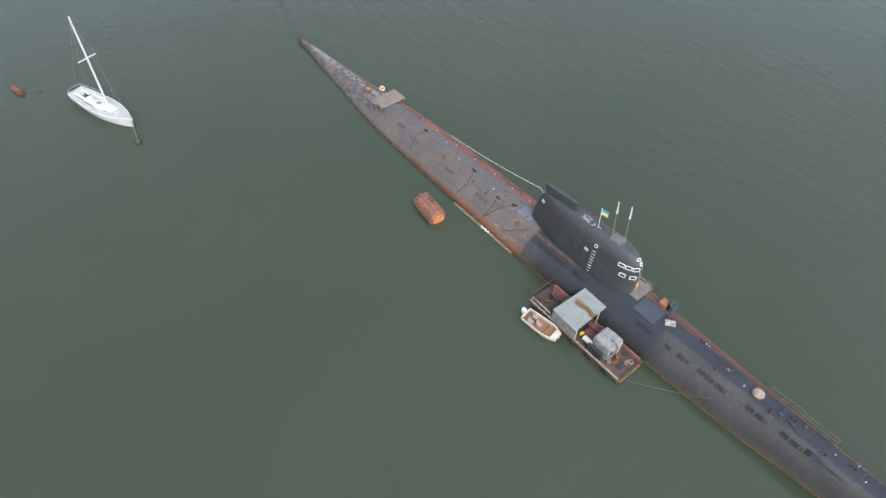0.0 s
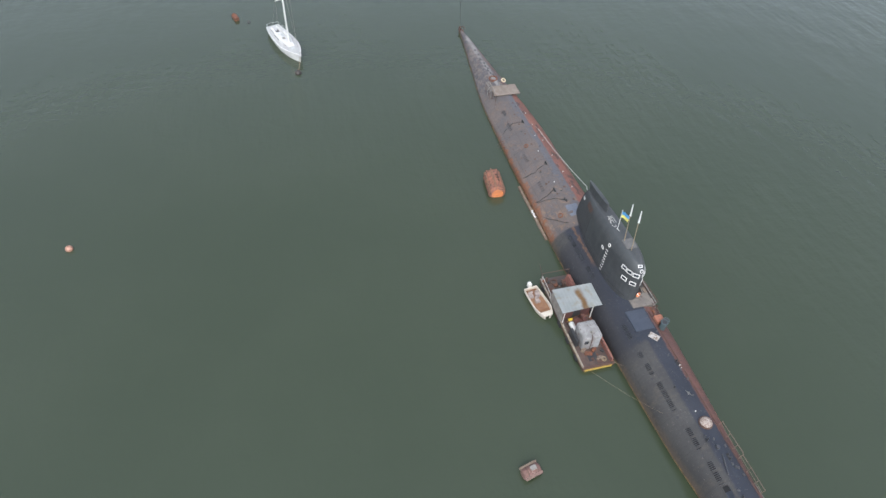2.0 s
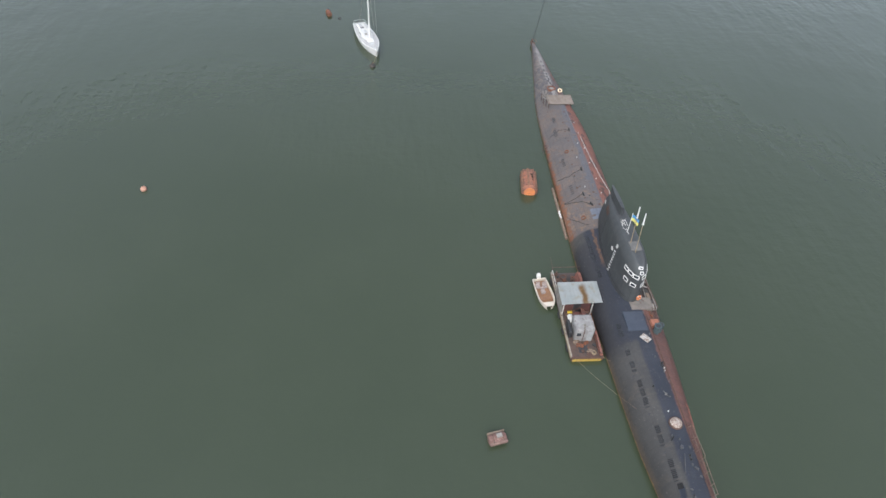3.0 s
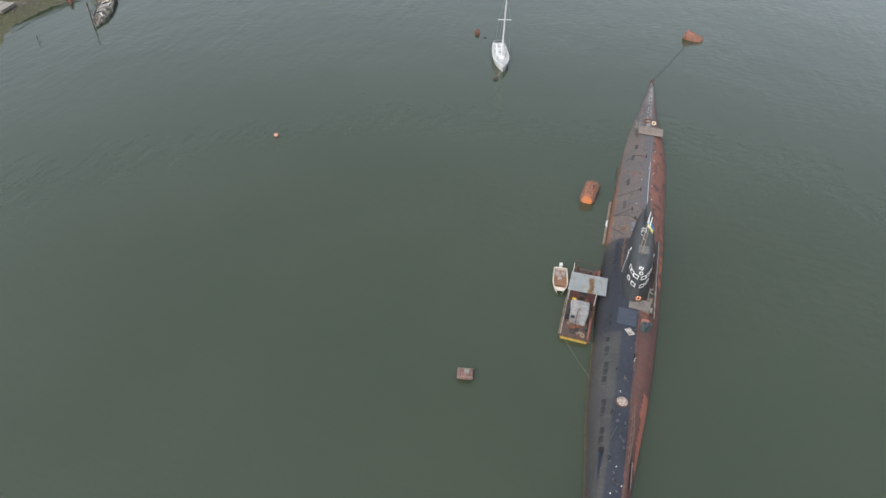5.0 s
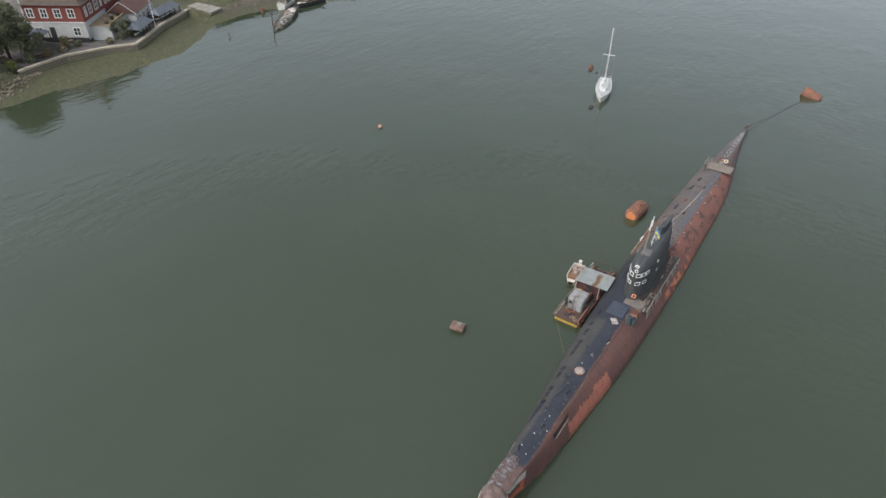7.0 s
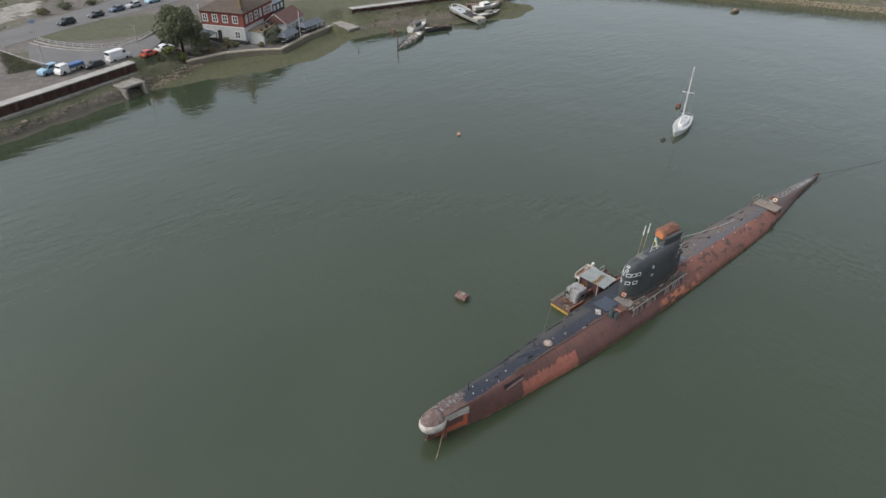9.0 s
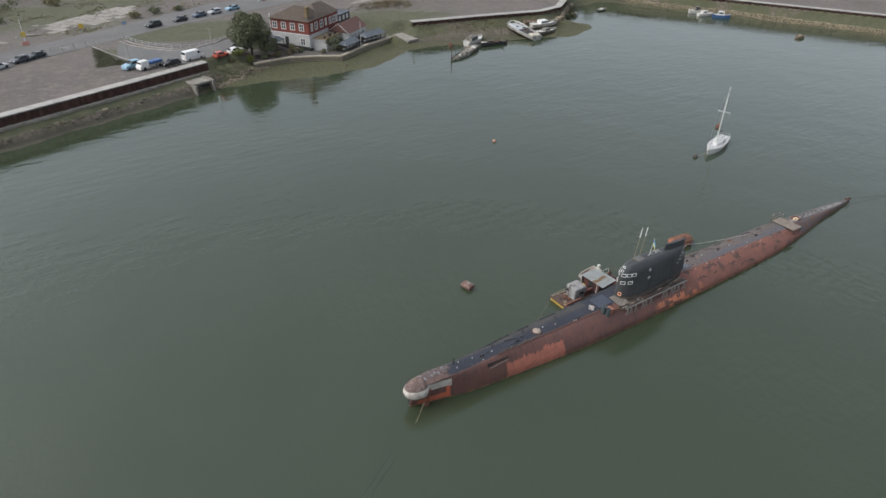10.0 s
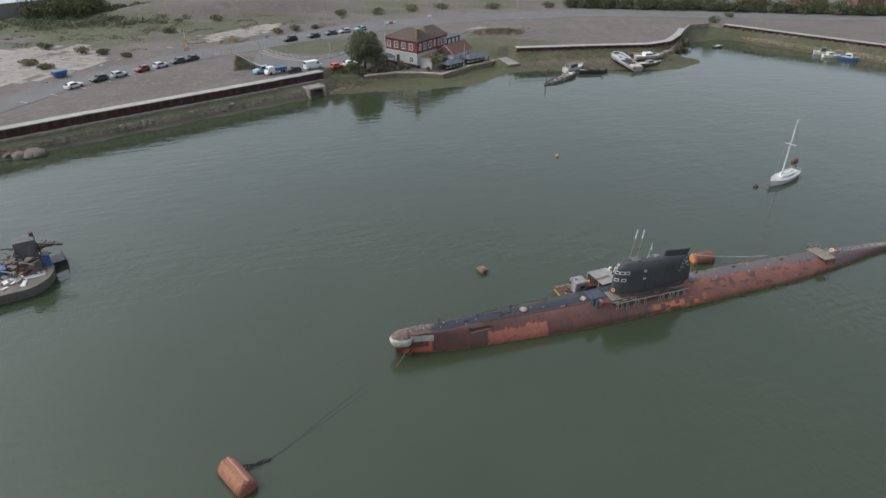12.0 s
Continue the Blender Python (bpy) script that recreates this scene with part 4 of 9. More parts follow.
for nm, z0, z1, mt in (("flag_blue_band", 9.0, 9.36, BLUE_CLOTH), ("flag_yellow_band", 8.64, 9.0, YELLOW_CLOTH)):
    bm = bmesh.new()
    rows = []
    for k in range(9):
        u = k / 8
        px = Vector((6.55, 0.2, 0)) + Vector((0.36, 0.58, 0)) * u + Vector((0.06, 0.06, 0)) * math.sin(u * 7)
        rows.append([bm.verts.new((px.x, px.y, zz - 0.42 * u * u)) for zz in (z0, (z0 + z1) / 2, z1)])
    skin(bm, rows, False)
    bmesh.ops.solidify(bm, geom=bm.faces[:], thickness=0.012)
    part(nm, bm, mt, pole)

# ---- casing fittings ----
ht = part("hatch_coaming", tube(bmesh.new(), (25.15, 0.3, 2.7), (25.15, 0.3, 2.99), 0.60, 0.57, 28), RUST_DARK, sub, "rusty hatch ring")
bm = bmesh.new()
loft(bm, [[Vector((25.15 + r * math.cos(a), 0.3 + r * math.sin(a), zz)) for a in [k * math.tau / 24 for k in range(24)]] for r, zz in ((0.49, 2.99), (0.47, 3.06), (0.39, 3.13), (0.2, 3.17), (0.04, 3.18))])
part("hatch_lid", bm, paint("rust_streaked_white", (0.38, 0.345, 0.31), (0.27, 0.225, 0.19), 0.6, 3.5, stain=(0.19, 0.13, 0.095), amount=0.7), ht, "white domed hatch lid with rust streaks", True)
bm = box(bmesh.new(), (11.4, 0.0, 2.3), (12.85, 2.15, 2.80), 0.02)
part("step_plate", bm, paint("brown_grey_plate", (0.125, 0.112, 0.10), (0.165, 0.145, 0.125), 0.75, 1.2, stain=(0.09, 0.06, 0.045)), sub, "grey landing plate in front of the tower")
bm = box(bmesh.new(), (-0.46, -0.32, 0), (0.46, 0.32, 0.05), 0.01)
dp = part("deck_panel", bm, paint("stained_pale_panel", (0.40, 0.38, 0.35), (0.30, 0.27, 0.24), 0.7, 2.5, stain=(0.15, 0.09, 0.06), amount=0.6), sub, "pale square deck panel lying askew")
dp.matrix_basis = pose(16.3, 0.35, 2.76, 0, 0, 38)
bm = bmesh.new()
bm.faces.new([bm.verts.new((xx, yy, 0)) for xx, yy in ((-0.5, -0.1), (-0.1, -0.12), (0.1, -0.4), (0.2, -0.05), (0.55, 0.1), (0.1, 0.12), (-0.05, 0.3), (-0.15, 0.08))])
bmesh.ops.solidify(bm, geom=bm.faces[:], thickness=0.01)
part("paint_splash", bm, GREY, sub, "spilt pale paint on the deck").matrix_basis = lie_on_hull(22.3, 0.4, 0.012, 20) @ Matrix.Diagonal((0.75, 0.55, 1, 1))
bm = box(bmesh.new(), (13.1, -1.0, 2.60), (15.4, 0.9, 2.765), 0.03)
part("casing_plate", bm, NAVY, sub, "raised navy deck plate")
for xx, yy, rr in ((15.5, 1.6, 0.30), (15.15, 2.05, 0.26)):
    bm = tube(bmesh.new(), (xx, yy, 2.0), (xx, yy, 3.5 if rr > 0.28 else 3.2), rr * 0.9, rr, 16)
    vn = part("vent_pipe", bm, TEAL, sub, "stubby teal ventilation pipe")
    torus(bm := bmesh.new(), (xx, yy, 3.5 if rr > 0.28 else 3.2), (0, 0, 1), rr, 0.06)
    part("vent_rim", bm, TEAL, vn)
    part("vent_mouth", tube(bmesh.new(), (xx, yy, 3.3), (xx, yy, 3.51 if rr > 0.28 else 3.21), rr * 0.8, rr * 0.8, 16), BLACK, vn)
bm = box(bmesh.new(), (14.2, 1.35, 2.2), (15.0, 2.15, 2.95), 0.12)
part("locker", bm, paint("dull_orange", (0.34, 0.13, 0.075), (0.26, 0.11, 0.07), 0.75, 2.0, stain=(0.14, 0.075, 0.05)), sub, "orange rusty deck locker")
bm = bmesh.new()
for k in range(7):
    box(bm, (12.9 + 0.25 * k, 1.5 + 0.12 * (k % 3), 2.25 + 0.03 * k), (13.2 + 0.25 * k, 1.9 + 0.2 * (k % 2), 2.5 + 0.05 * (k % 3)), 0.03)
part("rusty_gear", bm, RUST, sub, "heap of rusty deck gear")
# port catwalk beside the tower with its struts
bm = box(bmesh.new(), (0.8, 1.75, 2.42), (12.6, 2.55, 2.5), 0.01)
part("catwalk", bm, paint("dark_walkway", (0.035, 0.034, 0.034), (0.06, 0.056, 0.052), 0.8, 1.4, stain=(0.13, 0.12, 0.10), amount=0.4), sub, "dark side walkway of the tower")
bm = box(bmesh.new(), (0.8, 2.55, 2.40), (12.6, 2.66, 2.54), 0.01)
part("catwalk_beam", bm, GREY, sub)
bm = bmesh.new()
pipe(bm, [(-0.20, 0.14, 0), (-0.06, 0, 0.95), (0.06, 0, 0.95), (0.22, 0.14, 0.1)], 0.038)
st = part("strut", bm, paint("grey_worn_steel", (0.30, 0.29, 0.26), (0.22, 0.21, 0.19), 0.7, 2.0, stain=(0.14, 0.09, 0.06)), sub, "pale bent-steel walkway strut")
pos = [12.3, 11.6, 10.7, 9.5, 8.9, 7.9, 5.6, 5.0, 3.9, 3.4, 2.6, 1.5]
for k, xx in enumerate(pos):
    m = pose(xx, 2.66, 1.5, 0, 3 * (k % 3 - 1), 0)
    if k:
        again(st, m)
    else:
        st.matrix_basis = m
bm = bmesh.new()
pipe(bm, [(12.5, 2.4, 2.5), (12.9, 2.5, 3.0), (12.2, 2.3, 3.3), (9.8, 2.35, 3.0), (7.5, 2.3, 2.75), (1.5, 2.2, 2.7)], 0.05)
pipe(bm, [(13.0, 2.0, 2.6), (13.4, 2.2, 3.1), (13.0, 2.4, 2.6)], 0.04)
pipe(bm, [(11.8, 2.5, 2.5), (13.6, 2.3, 2.55), (14.5, 2.2, 2.5)], 0.05)
part("bent_rail", bm, RUST_DARK, sub, "bent rusty handrail remains")
for k, (xa, xb, yy, zz) in enumerate(((1.2, 6.8, 1.72, 2.58), (4.0, 11.5, 2.48, 2.60), (7.4, 12.2, 1.85, 2.62), (0.9, 4.4, 2.2, 2.56))):
    part("loose_pipe", pipe(bmesh.new(), [(xa, yy, zz), ((xa + xb) / 2, yy + 0.08 * (-1) ** k, zz + 0.03), (xb, yy - 0.05, zz)], 0.045), (GREY, RUST_DARK, GREY, WOOD)[k], sub, "length of pipe lying on the walkway")
for k, (xx, yy) in enumerate(((2.2, 2.0), (3.4, 2.25), (5.6, 1.95), (8.4, 2.1), (11.0, 2.2), (11.8, 1.9), (12.4, 2.3), (13.5, 1.9))):
    part("walkway_board", box(bmesh.new(), (xx - 0.4, yy - 0.16, 2.50), (xx + 0.45, yy + 0.14, 2.55 + 0.02 * (k % 3)), 0.01, None), (WOOD, BLACK, GREY, RUST_DARK)[k % 4], sub, "worn board on the walkway")
torus(bm := bmesh.new(), (9.6, 2.3, 2.62), (0.1, 0.25, 1), 0.30, 0.075)
part("lifebuoy", bm, GREY, sub, "grey-white lifebuoy lying on the walkway")
for xa in (3.2, 6.4):
    bm = bmesh.new()
    pipe(bm, [(xa, 1.85, 2.53), (xa, 2.3, 2.53), (xa + 2.6, 2.35, 2.53), (xa + 2.6, 1.9, 2.53), (xa, 1.85, 2.53)], 0.022)
    part("walkway_frame", bm, GREY, sub, "pale frame of a walkway board")
torus(bm := bmesh.new(), (11.98, 0.75, 3.45), (1, 0.35, 0.1), 0.21, 0.07)
rb = part("lifebuoy", bm, ORANGE_PLASTIC, sub, "red and white lifebuoy at the tower foot")
bm = bmesh.new()
for a in (0.6, 2.2, 3.8, 5.4):
    q = Vector((1, 0.35, 0.1)).to_track_quat("Z", "Y").to_matrix()
    p = Vector((11.98, 0.75, 3.45)) + q @ Vector((0.21 * math.cos(a), 0.21 * math.sin(a), 0))
    bmesh.ops.create_icosphere(bm, subdivisions=1, radius=0.085, matrix=Matrix.Translation(p))
part("lifebuoy_band", bm, WHITE, rb)

# low rail on the port edge forward
bm = bmesh.new()
top = [(25.6, 1.35, 3.45), (28.3, 1.45, 3.5), (28.5, 1.45, 3.3), (31.4, 1.25, 3.65)]
pipe(bm, top, 0.032)
for xx in (25.6, 26.7, 27.7, 28.5, 29.6, 30.6, 31.4):
    pipe(bm, [(xx, 1.15, on_hull(xx, 1.15)), (xx, 1.38, 3.5)], 0.028)
pipe(bm, [(25.6, 1.3, 3.15), (31.4, 1.2, 3.25)], 0.02)
part("deck_rail", bm, paint("tan_worn_rail", (0.155, 0.112, 0.08), (0.10, 0.068, 0.05), 0.75, 2.0), sub, "low bent tan deck rail")
# bollards, cleats, studs and fairleads on the casing
bm = bmesh.new()
tube(bm, (-0.16, 0, 0), (-0.16, 0, 0.26), 0.075)
tube(bm, (0.16, 0, 0), (0.16, 0, 0.26), 0.075)
box(bm, (-0.28, -0.1, 0), (0.28, 0.1, 0.05), 0.02)
bo = part("bollard", bm, BLACK, sub, "black double bollard")
spots = [(-9.5, -0.1, 0), (-4.9, -0.8, 0), (-2.9, -0.35, 20), (19.3, 1.0, 0), (28.2, 0.5, 0), (33.2, 0.4, 0), (-18.3, 0.2, 0)]
for k, (xx, yy, a) in enumerate(spots):
    m = lie_on_hull(xx, yy, 0.0, a)
    if k:
        again(bo, m)
    else:
        bo.matrix_basis = m
bm = bmesh.new()
tube(bm, (0, 0, 0), (0, 0, 0.12), 0.05, 0.04)
sd = part("stud", bm, OFFWHITE, sub, "small white deck stud")
spots = [(24.0, 0.05), (19.6, 1.1), (19.9, 1.05), (31.8, 0.35), (34.3, 0.1), (-20.4, 1.35), (-17.7, 1.3), (-14.2, 1.35), (-11.0, 1.3), (-7.8, 1.35), (-5.0, 1.3), (-12.0, -0.1),
         (-15.2, 0.7), (-2.5, 1.4), (-6.1, -0.4), (13.5, -0.9), (33.4, 0.9), (36.0, -0.2), (36.6, 0.5)]
for k, (xx, yy) in enumerate(spots):
    m = lie_on_hull(xx, yy)
    if k:
        again(sd, m)
    else:
        sd.matrix_basis = m
for xx, yy, hh in ((26.6, -0.5, 0.7), (36.6, -0.2, 0.95), (21.5, -0.5, 0.3), (31.3, -0.3, 0.4)):
    zz = on_hull(xx, yy)
    part("post", tube(bmesh.new(), (xx, yy, zz - 0.05), (xx, yy, zz + hh), 0.055, 0.045), BLACK, sub, "short dark post")
bm = bmesh.new()
tube(bm, (27.3, 0.1, 2.8), (27.3, 0.1, 3.05), 0.19, 0.15, 14)
pipe(bm, [(27.9, 0.1, 3.0), (28.5, -0.1, 3.05), (29.5, -0.35, 2.98)], 0.05)
tube(bm, (29.1, 0.6, 2.8), (29.1, 0.6, 3.06), 0.12, 0.10, 12)
part("windlass_gear", bm, paint("blue_grey_gear", (0.042, 0.047, 0.056), (0.075, 0.072, 0.074), 0.7, 3.0, stain=(0.07, 0.05, 0.04)), sub, "small worn capstan gear")
rnd = random.Random(5)
FLAKE = paint("flaking_blue_white", (0.125, 0.135, 0.15), (0.085, 0.08, 0.082), 0.75, 2.5, stain=(0.09, 0.055, 0.045), amount=0.8)
for k in range(26):
    bm = bmesh.new()
    xx, yy = 37.2 + rnd.random() * 2.6, -0.75 + rnd.random() * 0.95
    zz = on_hull(xx, yy)
    s = 0.08 + rnd.random() * 0.16
    box(bm, (xx, yy, zz - 0.05), (xx + s * 2.2, yy + s * 1.5, zz + s * 0.28), 0.01)
    part("corroded_plate", bm, FLAKE, sub, "corroded whitish fitting behind the dome")
bm = bmesh.new()
box(bm, (-0.11, -0.06, 0), (0.11, 0.06, 0.07), 0.02)
tube(bm, (0.0, 0, 0.05), (0.0, 0, 0.17), 0.035)
cl = part("cleat", bm, paint("chipped_grey_fitting", (0.085, 0.087, 0.09), (0.055, 0.053, 0.052), 0.65, 6.0, stain=(0.10, 0.06, 0.04)), sub, "small chipped grey deck fitting")
cl.matrix_basis = lie_on_hull(27.3, 0.75)
for k in range(17):
    xx = 26.2 + 11.0 * ((k * 0.618) % 1.0)
    again(cl, lie_on_hull(xx, (-0.25, 0.15, 0.55, 0.85)[k % 4] + rnd.uniform(-0.1, 0.1), 0.0, rnd.uniform(0, 180)))
for k in range(7):
    again(cl, lie_on_hull(13.2 + 11.0 * ((k * 0.618) % 1.0), rnd.uniform(0.55, 1.1), 0.0, rnd.uniform(0, 180)))
bm = bmesh.new()
bmesh.ops.create_cone(bm, cap_ends=True, segments=12, radius1=0.16, radius2=0.14, depth=0.05)
cap = part("deck_cap", bm, RUST_DARK, sub, "round rusty deck cap")
cap.matrix_basis = lie_on_hull(-6.4, -1.2)
for k in range(20):
    again(cap, lie_on_hull(-24.0 + 24.5 * ((k * 0.618 + 0.3) % 1.0), (-2.2, -1.5, -0.9, -0.3, 0.4)[k % 5] + rnd.uniform(-0.2, 0.2)) @ Matrix.Diagonal((0.5 + 0.12 * (k % 5),) * 2 + (1, 1)))
bm = box(bmesh.new(), (-0.34, -0.16, -0.03), (0.34, 0.16, 0.022), 0.01)
lid = part("access_plate", bm, paint("lifted_plate", (0.085, 0.082, 0.086), (0.125, 0.09, 0.072), 0.7, 3.0, stain=(0.06, 0.04, 0.033)), sub, "bolted access plate")
lid.matrix_basis = lie_on_hull(-3.2, -1.4)
for k in range(22):
    again(lid, lie_on_hull(-23.5 + 23.0 * ((k * 0.618) % 1.0), (-1.9, -0.6, 0.2, 0.65)[k % 4], 0.0, (0, 90)[k % 3 == 0]))
torus(bm := bmesh.new(), (0, 0, 0.06), (0, 0, 1), 0.24, 0.06, 16, 6)
ring = part("deck_ring", bm, RUST, sub, "small rusty ring on the after deck")
ring.matrix_basis = lie_on_hull(-13.6, -1.0)
again(ring, lie_on_hull(-29.0, -0.35))
again(ring, lie_on_hull(-1.2, -1.5))
# anchor gear under the bow
bm = bmesh.new()
pipe(bm, [(40.3, 0.95, 2.3), (40.6, 1.05, 1.2), (40.8, 1.0, 0.4)], 0.09)
box(bm, (40.5, 0.95, 0.15), (41.0, 1.15, 0.7), 0.05)
part("anchor", bm, RUST, sub, "rusty anchor hanging at the bow")
# platform and ring aft
bm = box(bmesh.new(), (-27.2, -1.35, 1.92), (-24.9, 2.25, 2.0), 0.01)
pf = part("platform", bm, paint("brown_plate", (0.155, 0.128, 0.105), (0.20, 0.165, 0.135), 0.8, 1.5, stain=(0.12, 0.07, 0.05)), sub, "brown steel landing platform")
bm = bmesh.new()
for xx in (-27.2, -25.6):
    for yy in (-0.6, 0.8, 2.1):
        tube(bm, (xx, yy, on_hull(xx, min(yy, 1.9)) - 0.3), (xx, yy, 1.93), 0.05)
part("platform_leg", bm, RUST_DARK, pf)
bm = bmesh.new()
for yy in (-1.3, -1.75):
    pipe(bm, [(-27.6, yy, 1.5), (-27.6, yy, 2.5), (-25.4, yy, 2.5), (-25.4, yy, 1.3)], 0.035)
for xx in (-27.2, -26.6, -26.0):
    pipe(bm, [(xx, -1.3, 2.5), (xx, -1.75, 1.9)], 0.03)
part("platform_rail", bm, GREY, pf, "pale bent steel rail")
for k, (xx, yy) in enumerate(((-27.9, -1.2), (-27.0, -1.9), (-26.2, -1.9), (-25.3, -1.5), (-27.6, 0.1))):
    bm = bmesh.new()
    pipe(bm, [(xx, yy, 1.2), (xx + 0.1, yy - 0.1, 2.35 + 0.12 * (k % 3)), (xx + 0.8, yy + 0.15, 2.4), (xx + 0.9, yy + 0.1, 1.4)], 0.03)
    part("bent_frame", bm, (GREY, RUST_DARK)[k % 2], pf, "bent steel frame beside the platform")
torus(bm := bmesh.new(), (-27.7, 0.75, 2.45), (0.5, 0.1, 1), 0.26, 0.08)
part("lifebuoy", bm, paint("cream_plastic", (0.62, 0.52, 0.36), (0.55, 0.40, 0.25), 0.6, 3.0), sub, "faded cream lifebuoy")
torus(bm := bmesh.new(), (-29.6, -0.05, 1.68), (0, 0, 1), 0.55, 0.09)
part("hatch_ring", bm, RUST, sub, "rusty after hatch ring")
bm = bmesh.new()
box(bm, (-0.25, -0.12, -0.03), (0.25, 0.12, 0.03), 0.01)
cv = part("open_slot", bm, BLACK, sub)
cv.matrix_basis = lie_on_hull(-31.2, 0.1)
for xx, yy in ((-32.0, -0.05), (-32.6, 0.15), (-33.3, 0.0), (-30.6, 0.35), (-34.2, 0.1), (-35.5, -0.1), (-37.0, 0.12), (-38.4, 0.0)):
    again(cv, lie_on_hull(xx, yy))
bm = bmesh.new()
for xx, yy, hh in ((-46.0, -0.05, 0.45), (-45.3, 0.15, 0.3), (-45.6, -0.25, 0.3)):
    box(bm, (xx - 0.5, yy - 0.12, 0.4), (xx + 0.2, yy + 0.1, 0.4 + hh), 0.05)
pipe(bm, [(-46.5, 0, 0.6), (-46.2, 0.4, 0.95), (-45.4, 0.5, 0.9)], 0.06)
part("stern_fairlead", bm, RUST_DARK, sub, "corroded stern fairlead")
# bits of pipe and netting over the starboard edge
for xx in (-16.6, -16.1, -15.4):
    bm = bmesh.new()
    pipe(bm, [(xx, -2.8, 0.9), (xx - 0.1, -3.25, 0.7), (xx - 0.2, -3.4, 0.2)], 0.035)
    part("edge_bracket", bm, RUST_DARK, sub)


# ---- ropes and chains on the submarine ----
def line(name, pts, r, material, label, category="rope"):
    return tagged(part(name, pipe(bmesh.new(), pts, r), material), label, category)


def over_hull(pts, r):
    out = []
    for (xa, ya), (xb, yb) in zip(pts[:-1], pts[1:]):
        for k in range(8):
            xx, yy = xa + (xb - xa) * k / 8, ya + (yb - ya) * k / 8
            out.append((xx + 0.06 * math.sin(yy * 7), yy, on_hull(xx, yy) + r))
    return out


for pts in ([(-9.5, -0.1), (-8.9, -1.6), (-9.3, -3.0)], [(-5.0, -0.8), (-4.7, -2.0), (-4.9, -3.0)], [(-2.8, -0.3), (-3.8, -1.2), (-4.9, -3.05)], [(0.3, -1.3), (-1.2, -2.2), (-2.6, -3.0)], [(-18.2, 0.3), (-18.6, -1.0), (-17.9, -2.6)]):
    line("black_hose", over_hull(pts, 0.03), 0.03, RUBBER, "black hose lying across the rusty deck", "hose")
line("white_rope", [(0.35, 0.25, 7.4), (0.2, 0.3, 6.5), (-0.2, 0.3, 6.15), (-0.6, 0.3, 6.45)] + sag((-0.7, 0.3, 6.4), (-14.4, 0.6, 3.8), 0.25), 0.03, ROPE, "pale rope from the tower to the after deck")
line("thin_line", sag((-14.4, 0.6, 3.8), (-23.5, 0.8, 1.95), 0.3), 0.012, GREY, "thin wire carrying the rope on to the after deck")
line("stern_rope", sag((-46.4, 0, 0.7), (-66.5, 6.0, 0.2), 0.3), 0.022, RUBBER, "dark mooring line running from the stern to a buoy")
line("barge_rope", sag((16.8, -6.0, 0.6), (25.0, -0.9, 2.55), 0.45), 0.009, ROPE_BROWN, "thin brown mooring line")
line("barge_rope", sag((16.7, -3.3, 0.6), (18.6, -1.6, 2.2), 0.5), 0.012, ROPE_BROWN, "slack thin mooring line")
line("edge_rope", [(16.9 + k * 1.0, -ease(16.9 + k, STBD) - 0.05, 0.20 + 0.04 * math.sin(k * 1.7)) for k in range(19)], 0.035, paint("rusty_weed_line", (0.16, 0.105, 0.045), (0.09, 0.06, 0.035), 0.9, 2.5, stain=(0.05, 0.04, 0.03), amount=0.6), "yellow-brown rope along the waterline")
line("spring_line", [(9.5, -3.0, 1.6), (10.6, -2.2, 2.0), (11.4, -1.4, 2.45)], 0.02, ROPE, "thin line from barge to casing")


# ---- craft and buoys on the river ----
def hull_form(bm, length, beam, depth, sheer=0.15, transom=0.75, n=16, full=0.5, draft=0.3, blunt=0.02):
    """An open boat hull along +x, stern at x=0, rail near z=depth; returns the rail ring."""
    rings = []
    for i in range(n + 1):
        u = i / n
        w = beam / 2 * (transom + (1 - transom) * math.sin(min(u / full, 1) * math.pi / 2)) if u < full else beam / 2 * max(blunt, 1 - (1 - blunt) * ((u - full) / (1 - full)) ** 2.2)
        zt = depth + sheer * (u - 0.35) ** 2 * 2
        ring = []
        for s in (1, -1):
            side_pts = [(w, zt), (w * 0.97, zt * 0.55), (w * 0.85, 0.05), (w * 0.45, -draft * (1 - u ** 3))]
            for yy, zz in (side_pts if s > 0 else side_pts[::-1]):
                ring.append(Vector((length * u + (zz * 0.12 * length / 5 if u == 1 else 0), s * yy, zz)))
        rings.append(ring)
    loft(bm, rings, False, False)
    bm.verts.ensure_lookup_table()
    return rings


def rail_strip(bm, rings, r):
    for side_k in (0, -1):
        pipe(bm, [rg[side_k] for rg in rings], r)
    pipe(bm, [rings[0][0], rings[0][-1]], r)
    return bm


def floor_from(bm, rings, z, shrink=0.9):
    rows = []
    for rg in rings:
        w = rg[0].y * shrink
        rows.append([bm.verts.new((rg[0].x * 0.985 + 0.03, w, z)), bm.verts.new((rg[0].x * 0.985 + 0.03, -w, z))])
    skin(bm, rows, False)
    return bm


# work barge alongside
barge = thing("work_barge", pose(5.7, -6.3, 0), "rusty flat work barge with shelter and wrapped cabin moored alongside", "barge")
L, W = 11.0, 3.1
bm = box(bmesh.new(), (0, 0, -0.6), (L, W, 0.38), 0.08)
part("pontoon_hull", bm, RUST_DARK, barge, "dark rusty steel pontoon")
g = G("oily_deck")
nb = g.noise(1.2, 6, 0.65)
c = g.mix(g.step(nb, 0.35, 0.65), (0.056, 0.040, 0.034), (0.086, 0.054, 0.042))
c = g.mix(g.step(g.noise(0.6, 4), 0.5, 0.62), c, (0.05, 0.042, 0.04))
DECKB = g.done(c, 0.75, 0, nb, 0.02)
